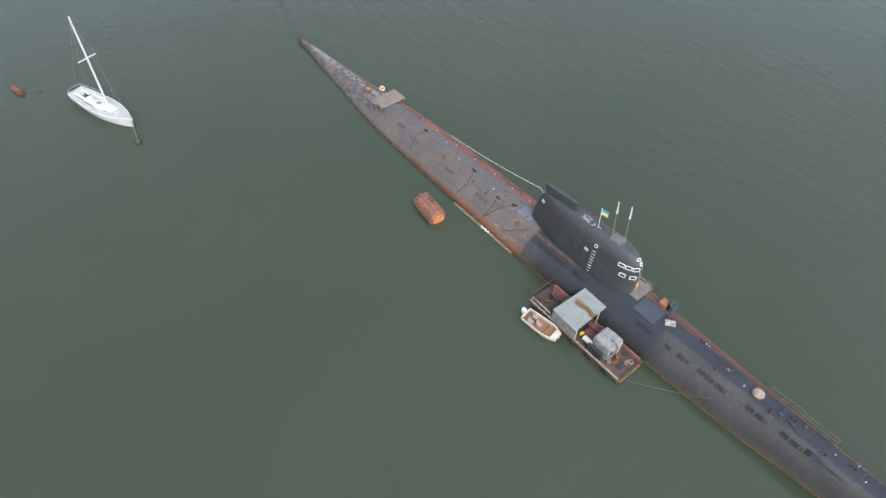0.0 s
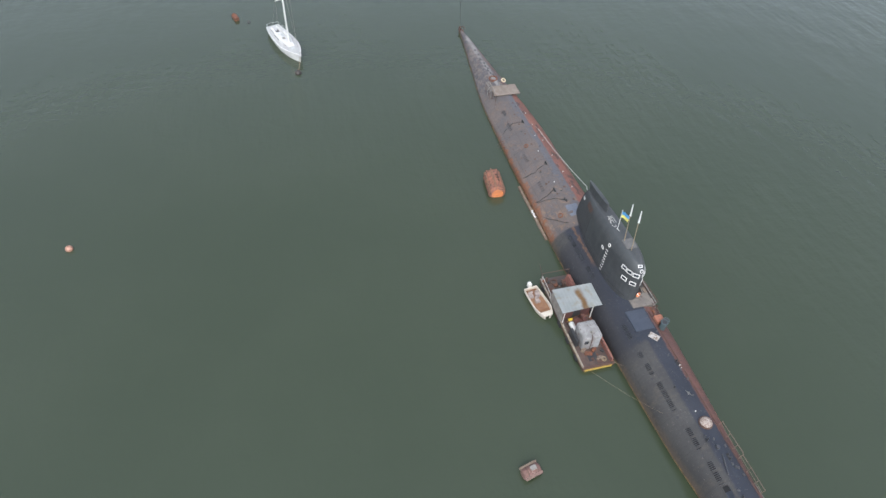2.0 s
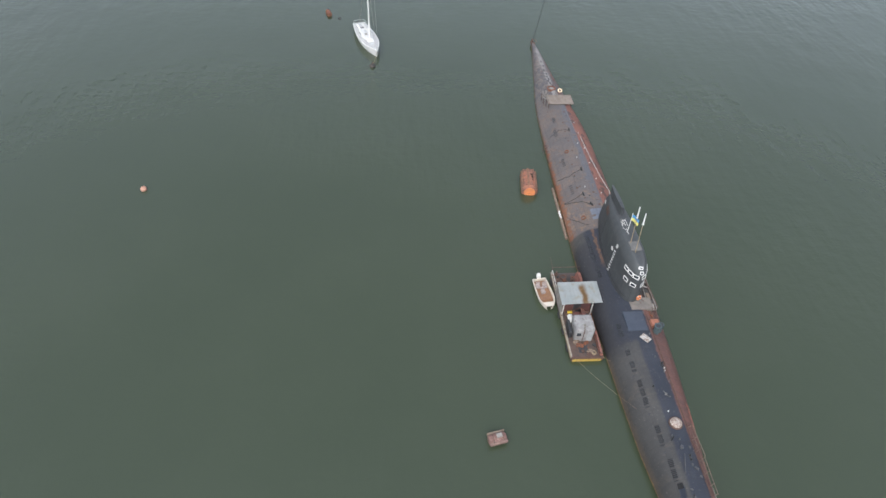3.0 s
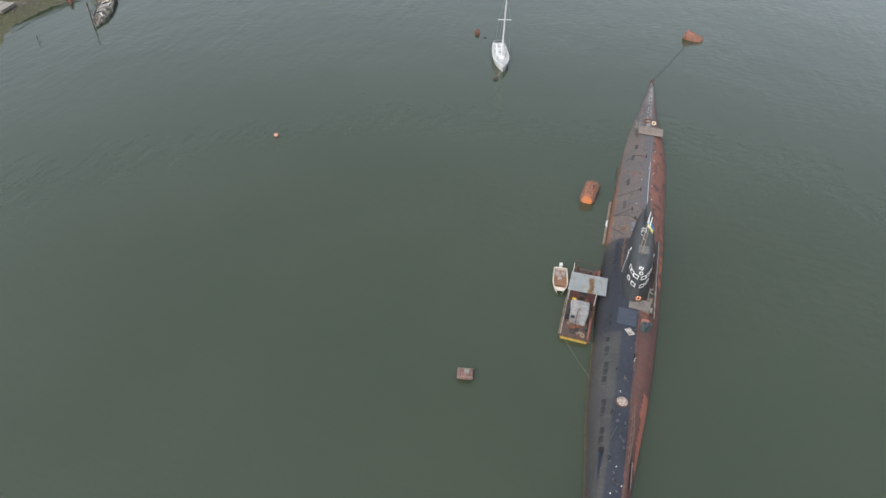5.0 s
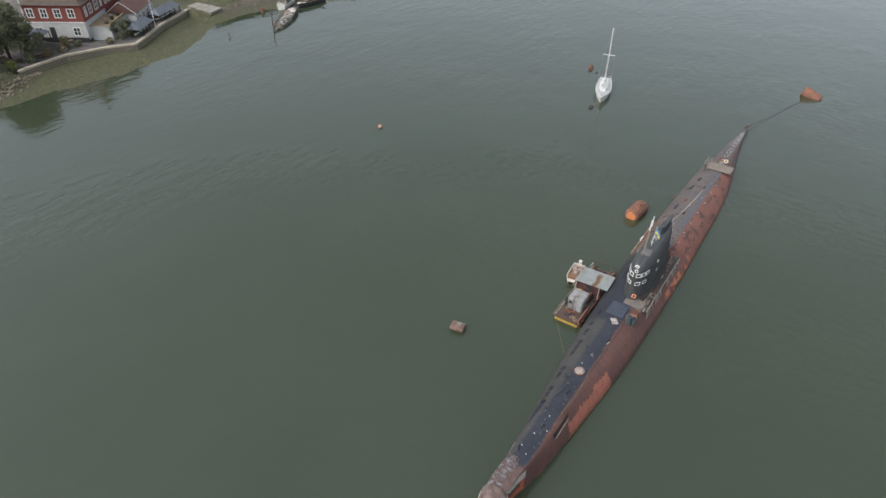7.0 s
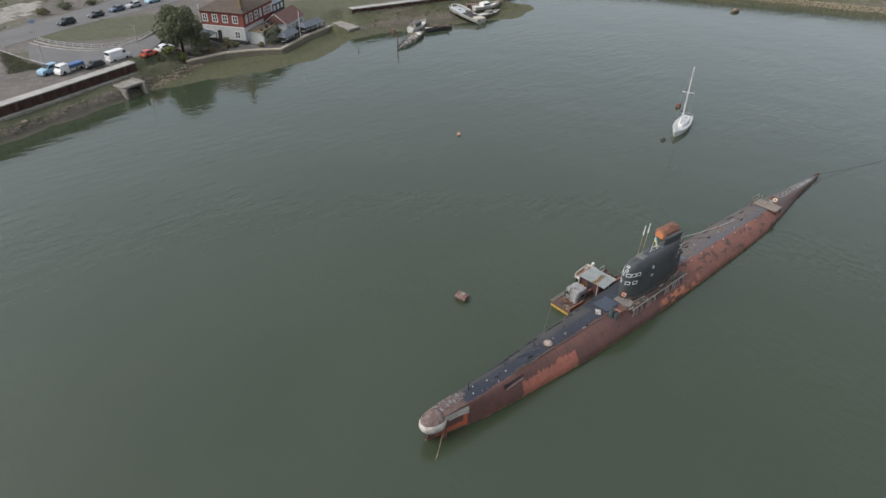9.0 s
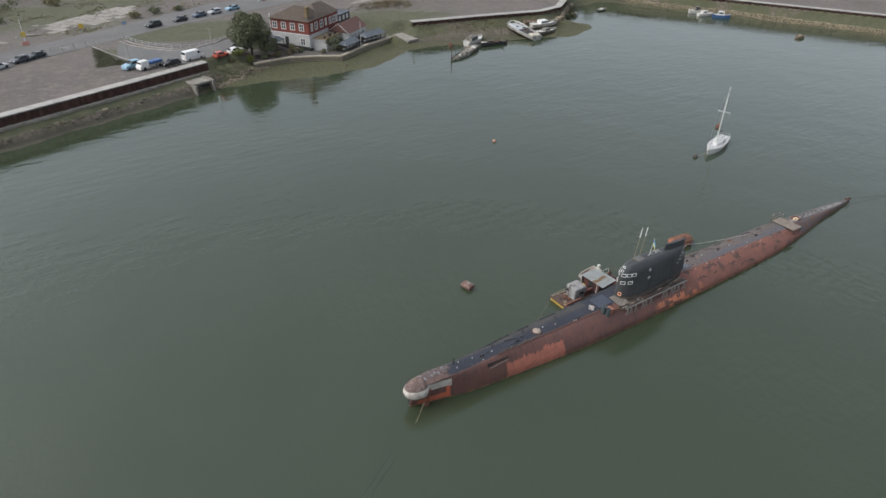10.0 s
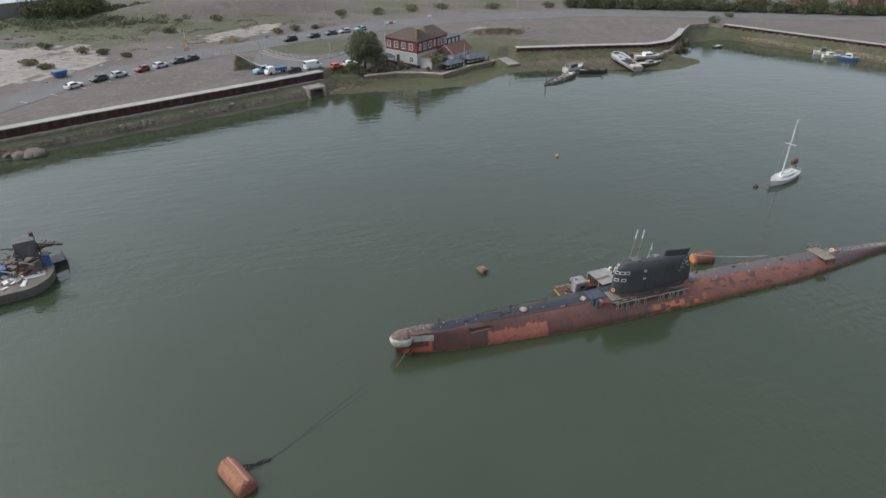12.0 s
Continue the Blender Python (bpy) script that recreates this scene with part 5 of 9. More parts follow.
for k in range(11):
    bm = box(bmesh.new(), (k * 1.0 + 0.02, 0.12, 0.385), (k * 1.0 + 0.98, W - 0.12, 0.42), 0.006)
    part("deck_plate", bm, DECKB, barge)
for y0, y1, mt, nm in ((0.0, 0.12, paint("dirty_cream_timber", (0.36, 0.33, 0.27), (0.24, 0.20, 0.16), 0.8, 2.0, stain=(0.12, 0.08, 0.06), amount=0.6), "gunwale"), (W - 0.12, W, RUST, "gunwale")):
    part(nm, box(bmesh.new(), (0, y0, 0.385), (L, y1, 0.55), 0.03), mt, barge, "worn painted gunwale timber")
part("bow_fender", box(bmesh.new(), (L - 0.02, 0.1, 0.05), (L + 0.11, W * 0.92, 0.40), 0.015), paint("scuffed_yellow", (0.44, 0.31, 0.05), (0.36, 0.24, 0.05), 0.7, 2.2, stain=(0.14, 0.09, 0.05), amount=0.55), barge, "scuffed yellow fender beam across the end")
part("end_timber", box(bmesh.new(), (L - 0.1, 0.0, 0.425), (L + 0.138, W, 0.58), 0.03), RUST_DARK, barge, "dark dirty end timber")
for xx in (1.2, 3.2, 5.6, 7.6, 9.6):
    part("tyre_fender", torus(bmesh.new(), (xx, -0.12, 0.2), (0, 1, 0.1), 0.28, 0.1), RUBBER, barge)
BULWARK = paint("faded_red_bulwark", (0.24, 0.095, 0.07), (0.17, 0.075, 0.058), 0.8, 1.4, stain=(0.09, 0.055, 0.045), amount=0.6)
part("bulwark_panel", box(bmesh.new(), (8.2, W - 0.35, 0.42), (10.9, W - 0.14, 1.0), 0.05), BULWARK, barge, "salmon-red bulwark panel")
part("bulwark_panel", box(bmesh.new(), (0.5, W - 0.5, 0.42), (2.6, W - 0.2, 1.0), 0.04, Matrix.Translation((0, 0.1, 0))), BULWARK, barge, "salmon-red bulwark panel")
# corrugated shelter roof on posts
corner = {"tl": Vector((2.84, -0.1, 2.07)), "tr": Vector((3.13, 3.83, 2.45)), "br": Vector((5.73, 3.91, 2.2)), "bl": Vector((5.71, -0.11, 1.97))}
g = G("corrugated_sheet")
nb = g.noise(0.9, 5, 0.6)
c = g.mix(g.step(nb, 0.3, 0.7), (0.47, 0.50, 0.495), (0.39, 0.42, 0.415))
c = g.mix(g.both(g.band(g.m("ADD", g.axis(1), g.m("MULTIPLY", nb, 0.8)), 2.35, 2.95, 0.22), g.step(g.m("ADD", g.axis(0), nb), 3.6, 4.4)), c, (0.24, 0.14, 0.06))
c = g.mix(g.m("MULTIPLY", g.step(g.noise(1.7, 5), 0.52, 0.7), 0.5), c, (0.36, 0.31, 0.20))
ROOF = g.done(c, 0.55, 0.15, nb, 0.01)
bm = bmesh.new()
rows = []
for i in range(25):
    u = i / 24
    a, b = corner["tl"].lerp(corner["tr"], u), corner["bl"].lerp(corner["br"], u)
    rows.append([bm.verts.new(a.lerp(b, j / 6) + Vector((0, 0, 0.018 * (i % 2)))) for j in range(7)])
skin(bm, rows, False)
bmesh.ops.solidify(bm, geom=bm.faces[:], thickness=0.03)
part("shelter_roof", bm, ROOF, barge, "pale galvanised roof sheet with rust stains")
for p in corner.values():
    q = Vector((p.x, min(max(p.y, 0.1), W - 0.15), 0.4))
    part("shelter_post", tube(bmesh.new(), q, (p.x, q.y, p.z + (0.3 if p.y > 2 else 0.02) * 0), 0.05), OFFWHITE, barge)
part("shelter_side", box(bmesh.new(), (2.9, -0.08, 0.45), (5.65, -0.02, 1.95), 0.01), GREY, barge, "grey sheet side of the shelter")
part("shelter_side", box(bmesh.new(), (2.78, 0.0, 0.45), (2.84, 2.4, 2.05), 0.01), TEAL, barge, "teal back sheet of the shelter")
part("shelter_front", box(bmesh.new(), (5.25, 0.15, 0.42), (5.31, W - 0.15, 1.95), 0.01), paint("dark_red_boarding", (0.105, 0.040, 0.034), (0.075, 0.034, 0.030), 0.8, 1.5, stain=(0.045, 0.03, 0.026)), barge, "dark red boarded front of the shelter")
part("shelter_opening", box(bmesh.new(), (5.32, 1.2, 0.45), (5.34, 2.0, 1.75)), BLACK, barge, "dark doorway of the shelter")
# wrapped cabin
bm = bmesh.new()
rings = []
for sx, zz in ((0.95, 0.42), (0.96, 0.8), (0.97, 1.2), (1.0, 1.6), (1.01, 1.95), (0.99, 2.10), (0.93, 2.17), (0.7, 2.21), (0.4, 2.24), (0.05, 2.25)):
    ring = []
    for k in range(44):
        a = k * math.tau / 44
        ca, sa = math.cos(a), math.sin(a)
        f = 1 / max(abs(ca), abs(sa)) ** 0.95
        q = Vector((8.08 + ca * f * sx * 0.99, 1.53 + sa * f * sx * 0.93, zz))
        fold = noise.noise(Vector((ca * 4, sa * 4, zz * 0.7))) * 0.03 + noise.noise(q * 2.6) * 0.035
        ring.append(q + Vector((ca, sa, 0.6 if zz > 2 else 0)) * fold)
    rings.append(ring)
loft(bm, rings)
part("cabin_cover", bm, paint("grey_white_tarpaulin", (0.255, 0.25, 0.245), (0.17, 0.166, 0.16), 0.75, 1.6, stain=(0.12, 0.095, 0.075), amount=0.5), barge, "grey-white tarpaulin wrapped round a small cabin", True)
part("cabin_door", box(bmesh.new(), (9.02, 1.75, 0.5), (9.09, 2.3, 1.9), 0.02), paint("grey_panel", (0.30, 0.31, 0.31), (0.24, 0.25, 0.25), 0.6, 2.0), barge, "grey cabin door panel")
part("cabin_pole", pipe(bmesh.new(), [(9.2, 1.35, 0.45), (9.2, 1.35, 2.15), (9.1, 1.36, 2.34), (8.85, 1.4, 2.38)], 0.045), RUST_DARK, barge, "brown pole beside the cabin door")
part("cabin_window", box(bmesh.new(), (9.03, 0.75, 1.3), (9.09, 1.15, 1.7), 0.02), GLASS, barge, "dark cabin window")
part("cabin_window", box(bmesh.new(), (7.6, 2.44, 1.2), (8.3, 2.50, 1.6), 0.02), GLASS, barge, "dark cabin window")
part("roof_vent", tube(bmesh.new(), (8.5, 1.5, 2.2), (8.6, 1.55, 2.5), 0.14, 0.12, 12), GREY, barge)
part("cabin_base", box(bmesh.new(), (7.0, 0.2, 0.42), (8.6, 0.5, 1.3), 0.06), BLACK, barge)
MAROON = paint("dark_maroon", (0.13, 0.05, 0.04), (0.09, 0.045, 0.038), 0.75, 2.0, stain=(0.05, 0.035, 0.03))
part("tank", tube(bmesh.new(), (6.2, 0.75, 0.85), (7.2, 0.75, 0.85), 0.26, None, 16), OFFWHITE, barge, "white plastic tank")
part("box_locker", box(bmesh.new(), (5.8, 1.0, 0.42), (6.9, 1.9, 0.95), 0.05), MAROON, barge, "dark red deck locker")
part("red_frame", box(bmesh.new(), (5.6, 1.9, 0.42), (7.8, 2.3, 1.15), 0.05), MAROON, barge)
part("yellow_edge", box(bmesh.new(), (5.75, 0.55, 0.95), (6.0, 1.0, 1.05), 0.02), YELLOW, barge)
bm = bmesh.new()
pipe(bm, [(5.6, 0.9, 0.6), (6.3, 1.5, 2.2), (6.9, 2.2, 2.0)], 0.028)
pipe(bm, [(5.9, 1.6, 0.6), (6.4, 2.0, 2.1)], 0.028)
part("loose_pole", bm, RUST, barge)
part("deck_mat", box(bmesh.new(), (9.5, 0.9, 0.42), (10.4, 1.8, 0.47), 0.02), BLACK, barge, "dark square hatch cover")
for k, (x0, x1, lean) in enumerate(((0.7, 1.7, 14), (1.75, 2.6, 8))):
    part("leaning_panel", box(bmesh.new(), (x0, -0.03, 0), (x1, 0.03, 0.95), 0.01, Matrix.Translation((0, W - 0.75, 0.42)) @ pose(0, 0, 0, -lean, 0, 0)), BULWARK, barge, "faded red sheet leaning on the bulwark")
part("grey_plate", box(bmesh.new(), (9.85, 1.6, 0.42), (10.75, 2.15, 0.46), 0.01), RUST_DARK, barge, "dark plate lying on the deck")
part("side_rail", pipe(bmesh.new(), [(0.3, 0.06, 0.55), (0.3, 0.04, 1.2), (2.6, 0.02, 1.15), (2.7, 0.05, 0.5)], 0.025), OFFWHITE, barge)
part("rub_rail", pipe(bmesh.new(), [(5.6, -0.1, 0.62), (8.0, -0.12, 0.66), (11.0, -0.1, 0.6)], 0.035), ROPE_BROWN, barge, "worn rubbing rope along the gunwale")
bm = bmesh.new()
torus(bm, (1.2, 1.9, 0.75), (0.2, 1, 0.2), 0.3, 0.08)
torus(bm, (0.7, 1.2, 0.5), (0, 0, 1), 0.3, 0.07)
tube(bm, (0.4, 0.5, 0.4), (0.4, 0.5, 1.0), 0.12)
box(bm, (1.4, 0.4, 0.42), (2.3, 0.7, 0.6), 0.04)
part("winch_gear", bm, RUST_DARK, barge, "rusty winch gear")
bm = bmesh.new()
pipe(bm, [(0.1, 0.1, 0.4), (0.1, 0.1, 1.4), (0.1, W - 0.1, 1.4), (0.1, W - 0.1, 0.4)], 0.035)
pipe(bm, [(0.2, 0.15, 0.9), (-0.2, -0.3, 2.6)], 0.02)
part("end_rail", bm, RUST_DARK, barge)
bm = bmesh.new()
for k in range(3):
    torus(bm, (10.45, 2.3, 0.46 + 0.06 * k), (0.05 * k, 0.03, 1), 0.22 - 0.03 * k, 0.035, 18, 6)
part("rope_coil", bm, ROPE_BROWN, barge, "small coil of brown rope")
rnd = random.Random(21)
for k in range(40):
    xx, yy, s = 5.7 + rnd.random() * 4.8 if k < 24 else 0.3 + rnd.random() * 2.2, 0.2 + rnd.random() * 2.6, 0.10 + rnd.random() * 0.16
    part("deck_clutter", box(bmesh.new(), (0, 0, 0), (s * (1 + rnd.random() * 2), s * 1.3, s * 0.9), 0.02, Matrix.Translation((xx, yy, 0.41)) @ pose(0, 0, 0, 0, 0, rnd.random() * 180)), (RUST_DARK, BLACK, RUST_DARK, WOOD, RUST)[k % 5 if k % 10 else 4], barge)

# skiff with outboard
m = Matrix.Translation((6.65, -7.72, 0.0)) @ pose(0, 0, 0, 0, 0, 8) @ Matrix.Diagonal((0.93, 0.92, 0.9, 1))
skiff = thing("motorboat", m, "small white open motorboat with brown teak floor and outboard", "boat")
bm = bmesh.new()
rings = hull_form(bm, 4.0, 1.75, 0.62, 0.12, 0.85, 14, 0.62, 0.3, 0.42)
bmesh.ops.contextual_create(bm, geom=[v for v in bm.verts if abs(v.co.x) < 1e-4])
CREAM = paint("cream_glassfibre", (0.56, 0.51, 0.43), (0.46, 0.41, 0.34), 0.6, 1.5, stain=(0.30, 0.22, 0.15), amount=0.4)
part("shell", bm, CREAM, skiff, "dirty cream glassfibre hull")
part("gunwale", rail_strip(bmesh.new(), rings, 0.07), CREAM, skiff)
part("sole", floor_from(bmesh.new(), rings[:-1], 0.30, 0.93), VARNISH, skiff, "brown teak floor")
part("foredeck", floor_from(bmesh.new(), rings[12:], 0.60, 0.97), CREAM, skiff)
SEAT = paint("dirty_seat", (0.34, 0.29, 0.27), (0.24, 0.20, 0.18), 0.7, 3.0, stain=(0.12, 0.08, 0.06), amount=0.5)
for xx, yy in ((1.0, 0.35), (0.95, -0.4), (1.75, -0.05)):
    bm = box(bmesh.new(), (xx - 0.25, yy - 0.24, 0.3), (xx + 0.25, yy + 0.24, 0.62), 0.06)
    box(bm, (xx - 0.3, yy - 0.24, 0.6), (xx - 0.2, yy + 0.24, 0.95), 0.04)
    part("seat", bm, SEAT, skiff, "dirty pinkish-white moulded seat")
part("thwart", box(bmesh.new(), (2.6, -0.7, 0.42), (3.0, 0.7, 0.5), 0.03), VARNISH, skiff)
bm = box(bmesh.new(), (-0.5, -0.2, 0.55), (-0.02, 0.2, 1.15), 0.1)
box(bm, (-0.35, -0.08, -0.3), (-0.15, 0.08, 0.6), 0.03)
part("outboard", bm, OFFWHITE, skiff, "grey-white outboard motor")

# sailing yacht
m = pose(-51.55, -28.6, 0, 0, 0, 18) @ Matrix.Diagonal((1.10, 1.04, 1, 1))
yacht = thing("sailing_yacht", m, "white sailing yacht with bare mast lying to a mooring", "yacht")
bm = bmesh.new()
rings = hull_form(bm, 9.3, 2.8, 0.95, 0.35, 0.68, 18, 0.48, 0.4)
bmesh.ops.contextual_create(bm, geom=[v for v in bm.verts if abs(v.co.x) < 1e-4])
YW = paint("grey_white_glassfibre", (0.56, 0.56, 0.54), (0.48, 0.48, 0.465), 0.5, 0.9, stain=(0.30, 0.29, 0.26), amount=0.3)
part("shell", bm, YW, yacht, "white glassfibre hull")
for k, (xx, yy, sx, sy) in enumerate(((6.9, 0.0, 0.6, 0.5), (7.8, 0.05, 0.35, 0.3), (5.9, 0.5, 0.3, 0.2), (5.6, -0.55, 0.5, 0.2), (3.3, 0.1, 0.7, 0.5), (4.3, -0.2, 0.5, 0.4))):
    part("deck_hatch", box(bmesh.new(), (xx, yy - sy / 2, 1.0 if xx > 5 else 1.40), (xx + sx, yy + sy / 2, 1.16 if xx > 5 else 1.47), 0.03), GREY if k % 2 else GALV, yacht)
bm = bmesh.new()
rows = [[bm.verts.new((r[0].x, r[0].y * f, r[0].z + 0.02 + 0.06 * (1 - abs(f)))) for f in (0.99, 0.5, 0, -0.5, -0.99)] for r in rings]
skin(bm, rows, False)
part("deck", bm, paint("pale_grey_deck", (0.40, 0.40, 0.39), (0.33, 0.33, 0.32), 0.7, 1.5, stain=(0.22, 0.21, 0.19), amount=0.4), yacht, "off-white deck")
part("toe_rail", rail_strip(bmesh.new(), rings, 0.05), WHITE, yacht)
bm = bmesh.new()
loft(bm, [[Vector((2.6 + dx, dy, zz)) for dx, dy in ((0, -w), (0, w), (2.0, w), (4.1 - t, w * 0.5), (4.1 - t, -w * 0.5), (2.0, -w))] for w, zz, t in ((0.88, 0.95, 0), (0.84, 1.3, 0.15), (0.72, 1.42, 0.5))])
part("coachroof", bm, YW, yacht, "white cabin roof")
for s in (-1, 1):
    part("cabin_window", box(bmesh.new(), (2.7, s * 0.86 - 0.02, 1.08), (4.2, s * 0.86 + 0.02, 1.24), 0.0), GLASS, yacht)
part("cockpit", box(bmesh.new(), (0.5, -0.65, 0.93), (2.2, 0.65, 1.05), 0.03), BLACK, yacht, "dark cockpit well")
part("cockpit_seat", box(bmesh.new(), (0.6, 0.3, 1.02), (2.1, 0.6, 1.2), 0.03), WHITE, yacht)
part("cockpit_seat", box(bmesh.new(), (0.6, -0.6, 1.02), (2.1, -0.3, 1.2), 0.03), WHITE, yacht)
mast = part("mast", tube(bmesh.new(), (5.85, 0, 1.2), (5.8, 0, 12.85), 0.12, 0.09, 12), WHITE, yacht, "white bare mast")
part("spreader", box(bmesh.new(), (5.75, -1.1, 7.88), (5.87, 1.1, 7.96), 0.02), WHITE, mast)
part("sail_cover", tube(bmesh.new(), (5.75, 0, 2.2), (2.3, 0, 2.0), 0.13, 0.10, 10), OFFWHITE, yacht, "boom with stowed sail")
bm = bmesh.new()
for a, b in (((5.8, 0, 12.65), (9.3, 0, 1.2)), ((5.8, 0, 12.65), (0.1, 0, 1.0)), ((5.82, 1.0, 7.92), (5.4, 1.3, 1.0)), ((5.82, -1.0, 7.92), (5.4, -1.3, 1.0)), ((5.8, 0, 12.65), (5.82, 1.0, 7.92)), ((5.8, 0, 12.65), (5.82, -1.0, 7.92))):
    tube(bm, a, b, 0.012, None, 4)
part("rigging", bm, GREY, yacht)
bm = bmesh.new()
for s in (-1, 1):
    pipe(bm, [(0.1, s * 0.85, 0.95), (0.1, s * 0.85, 1.55), (1.5, s * 1.1, 1.5), (3.0, s * 1.28, 1.48)], 0.02)
pipe(bm, [(0.1, -0.85, 1.55), (-0.05, 0, 1.55), (0.1, 0.85, 1.55)], 0.02)
pipe(bm, [(8.6, 0.35, 1.2), (9.2, 0.05, 1.75), (8.6, -0.35, 1.2)], 0.02)
part("guard_rail", bm, GALV, yacht)
line("yacht_rope", sag((-41.75, -25.45, 1.0), (-39.0, -26.1, 0.2), 0.3), 0.03, ROPE_BROWN, "short mooring line from the yacht's bow")


# drum buoys
def drum(name, a, b, r, mats, label, bands=4, ridge=None, tilt=0.0):
    a, b = Vector(a), Vector(b)
    d = b - a
    m = Matrix.Translation((a + b) / 2) @ d.to_track_quat("X", "Z").to_matrix().to_4x4()
    t = thing(name, m, label, "buoy")
    h = d.length / 2
    bm = bmesh.new()
    prof = [(-h, 0.02), (-h, r * 0.72), (-h + 0.06, r * 0.86), (-h + 0.18, r * 0.97), (-h + 0.3, r), (h - 0.3, r), (h - 0.18, r * 0.97), (h - 0.06, r * 0.86), (h, r * 0.72), (h, 0.02)]
    loft(bm, [[Vector((xx, rr * math.cos(k * math.tau / 28), rr * math.sin(k * math.tau / 28))) for k in range(28)] for xx, rr in prof])
    part("drum", bm, mats[0], t, "", True)
    for k in range(bands):
        xx = -h + 0.35 + (2 * h - 0.7) * k / max(1, bands - 1)
        torus(bm := bmesh.new(), (xx, 0, 0), (1, 0, 0), r + 0.005, 0.03, 28, 6)
        part("hoop", bm, mats[1], t)
    return t, h, r


BUOY_A = paint("faded_orange_rust", (0.27, 0.105, 0.062), (0.18, 0.088, 0.062), 0.85, 1.4, stain=(0.095, 0.058, 0.043), amount=0.65)
t, h, r = drum("mooring_buoy", (-11.25, -6.12, 0.4), (-7.7, -6.48, 0.4), 1.0, (BUOY_A, RUST_DARK), "large orange rusty drum buoy with timber fenders", 2)
for s in (-1, 1):
    part("end_plate", tube(bmesh.new(), (s * h, 0, 0), (s * (h + 0.05), 0, 0), r * 0.68, None, 24), ORANGE, t, "bright orange end plate")
PLANK = paint("rusty_plank", (0.20, 0.105, 0.06), (0.14, 0.08, 0.05), 0.85, 2.0, stain=(0.075, 0.05, 0.035), amount=0.6)
for k, a in enumerate((35, 60, 100, 130, 150)):
    aa = radians(a)
    bm = box(bmesh.new(), (-h + 0.1, -0.10, -0.05), (h - 0.1, 0.10, 0.07), 0.03, Matrix.Rotation(aa - math.pi / 2, 4, "X") @ Matrix.Translation((0, 0, r)))
    part("fender_plank", bm, BUOY_A if k % 2 else PLANK, t)
bm = bmesh.new()
for k in range(3):
    box(bm, (-0.7 + 0.5 * k, 0.1 + 0.1 * k, r - 0.12), (-0.45 + 0.5 * k, 0.45, r + 0.06 + 0.06 * (k % 2)), 0.05)
part("mooring_iron", bm, RUST_DARK, t, "dark iron mooring gear")
t, h, r = drum("small_drum_buoy", (24.72, -15.0, 0.3), (24.38, -13.5, 0.3), 0.5, (paint("pink_brown_rust", (0.16, 0.09, 0.075), (0.11, 0.064, 0.052), 0.85, 2.0, stain=(0.28, 0.20, 0.17), amount=0.5), RUST_DARK), "small brown rusty drum buoy", 2)
part("side_board", box(bmesh.new(), (-h, -r - 0.08, 0.0), (h, -r + 0.1, 0.3), 0.04), paint("pinkish_board", (0.22, 0.145, 0.118), (0.165, 0.105, 0.088), 0.8, 2.0, stain=(0.08, 0.055, 0.045)), t)
part("side_board", box(bmesh.new(), (-h, r - 0.1, 0.0), (h, r + 0.08, 0.3), 0.04), WOOD, t)
part("top_plate", box(bmesh.new(), (-0.1, -0.2, r - 0.03), (0.4, 0.2, r + 0.1), 0.04), GREY, t)
t, h, r = drum("mooring_buoy", (-69.0, 8.5, -0.55), (-69.5, 5.2, 0.65), 1.1, (BUOY_A, RUST_DARK), "orange rusty drum buoy floating tilted", 3)
part("fender_plank", box(bmesh.new(), (-h + 0.1, -r - 0.06, -0.1), (h - 0.1, -r + 0.08, 0.14), 0.03), RUST_DARK, t)
t, h, r = drum("mooring_buoy", (63.1, 11.5, 0.4), (61.3, 15.4, 0.4), 1.06, (paint("red_brown_paint", (0.27, 0.108, 0.07), (0.20, 0.08, 0.056), 0.8, 1.6, stain=(0.24, 0.13, 0.045), amount=0.6), RUST), "large red-brown drum buoy with a dull pink stripe", 2)
for a, mt in ((78, paint("dull_pink_paint", (0.34, 0.21, 0.16), (0.26, 0.13, 0.095), 0.75, 2.0, stain=(0.17, 0.09, 0.06), amount=0.5)), (112, paint("ochre_paint", (0.27, 0.14, 0.05), (0.22, 0.09, 0.055), 0.75, 1.5, stain=(0.12, 0.07, 0.04), amount=0.6))):
    bm = box(bmesh.new(), (-h + 0.15, -0.11, -0.05), (h - 0.15, 0.11, 0.05), 0.03, Matrix.Rotation(radians(a - 90), 4, "X") @ Matrix.Translation((0, 0, r)))
    part("fender_plank", bm, mt, t)
bm = bmesh.new()
for k in range(9):
    torus(bm, (61.34 + -0.293 * k, 12.21 + -0.039 * k, 0.32 - 0.025 * k), (math.sin(k * 1.3), 1, math.cos(k)), 0.16, 0.06, 10, 6)
tagged(part("mooring_chain", bm, BLACK), "heavy black mooring chain beside the drum buoy", "chain")
for dy in (0.0, 0.8):
    pts = [(59.00 + -12.43 * u, 11.90 + -7.89 * u + dy * math.sin(u * math.pi / 2) + 0.05 * math.sin(u * 7 + dy), 0.012 - 0.008 * u) for u in [0.04 * k for k in range(25)]]
    line("bow_chain", pts, 0.018, BLACK, "long dark mooring chain at the water's surface", "chain")
line("bow_rope", sag((41.0, 1.0, 1.4), (43.0, 2.4, -0.1), 0.15), 0.022, ROPE_BROWN, "line hanging from the bow into the water")
line("bow_rope", sag((40.8, 1.0, 1.2), (43.3, 2.5, -0.1), 0.1), 0.02, ROPE_BROWN, "line hanging from the bow into the water")
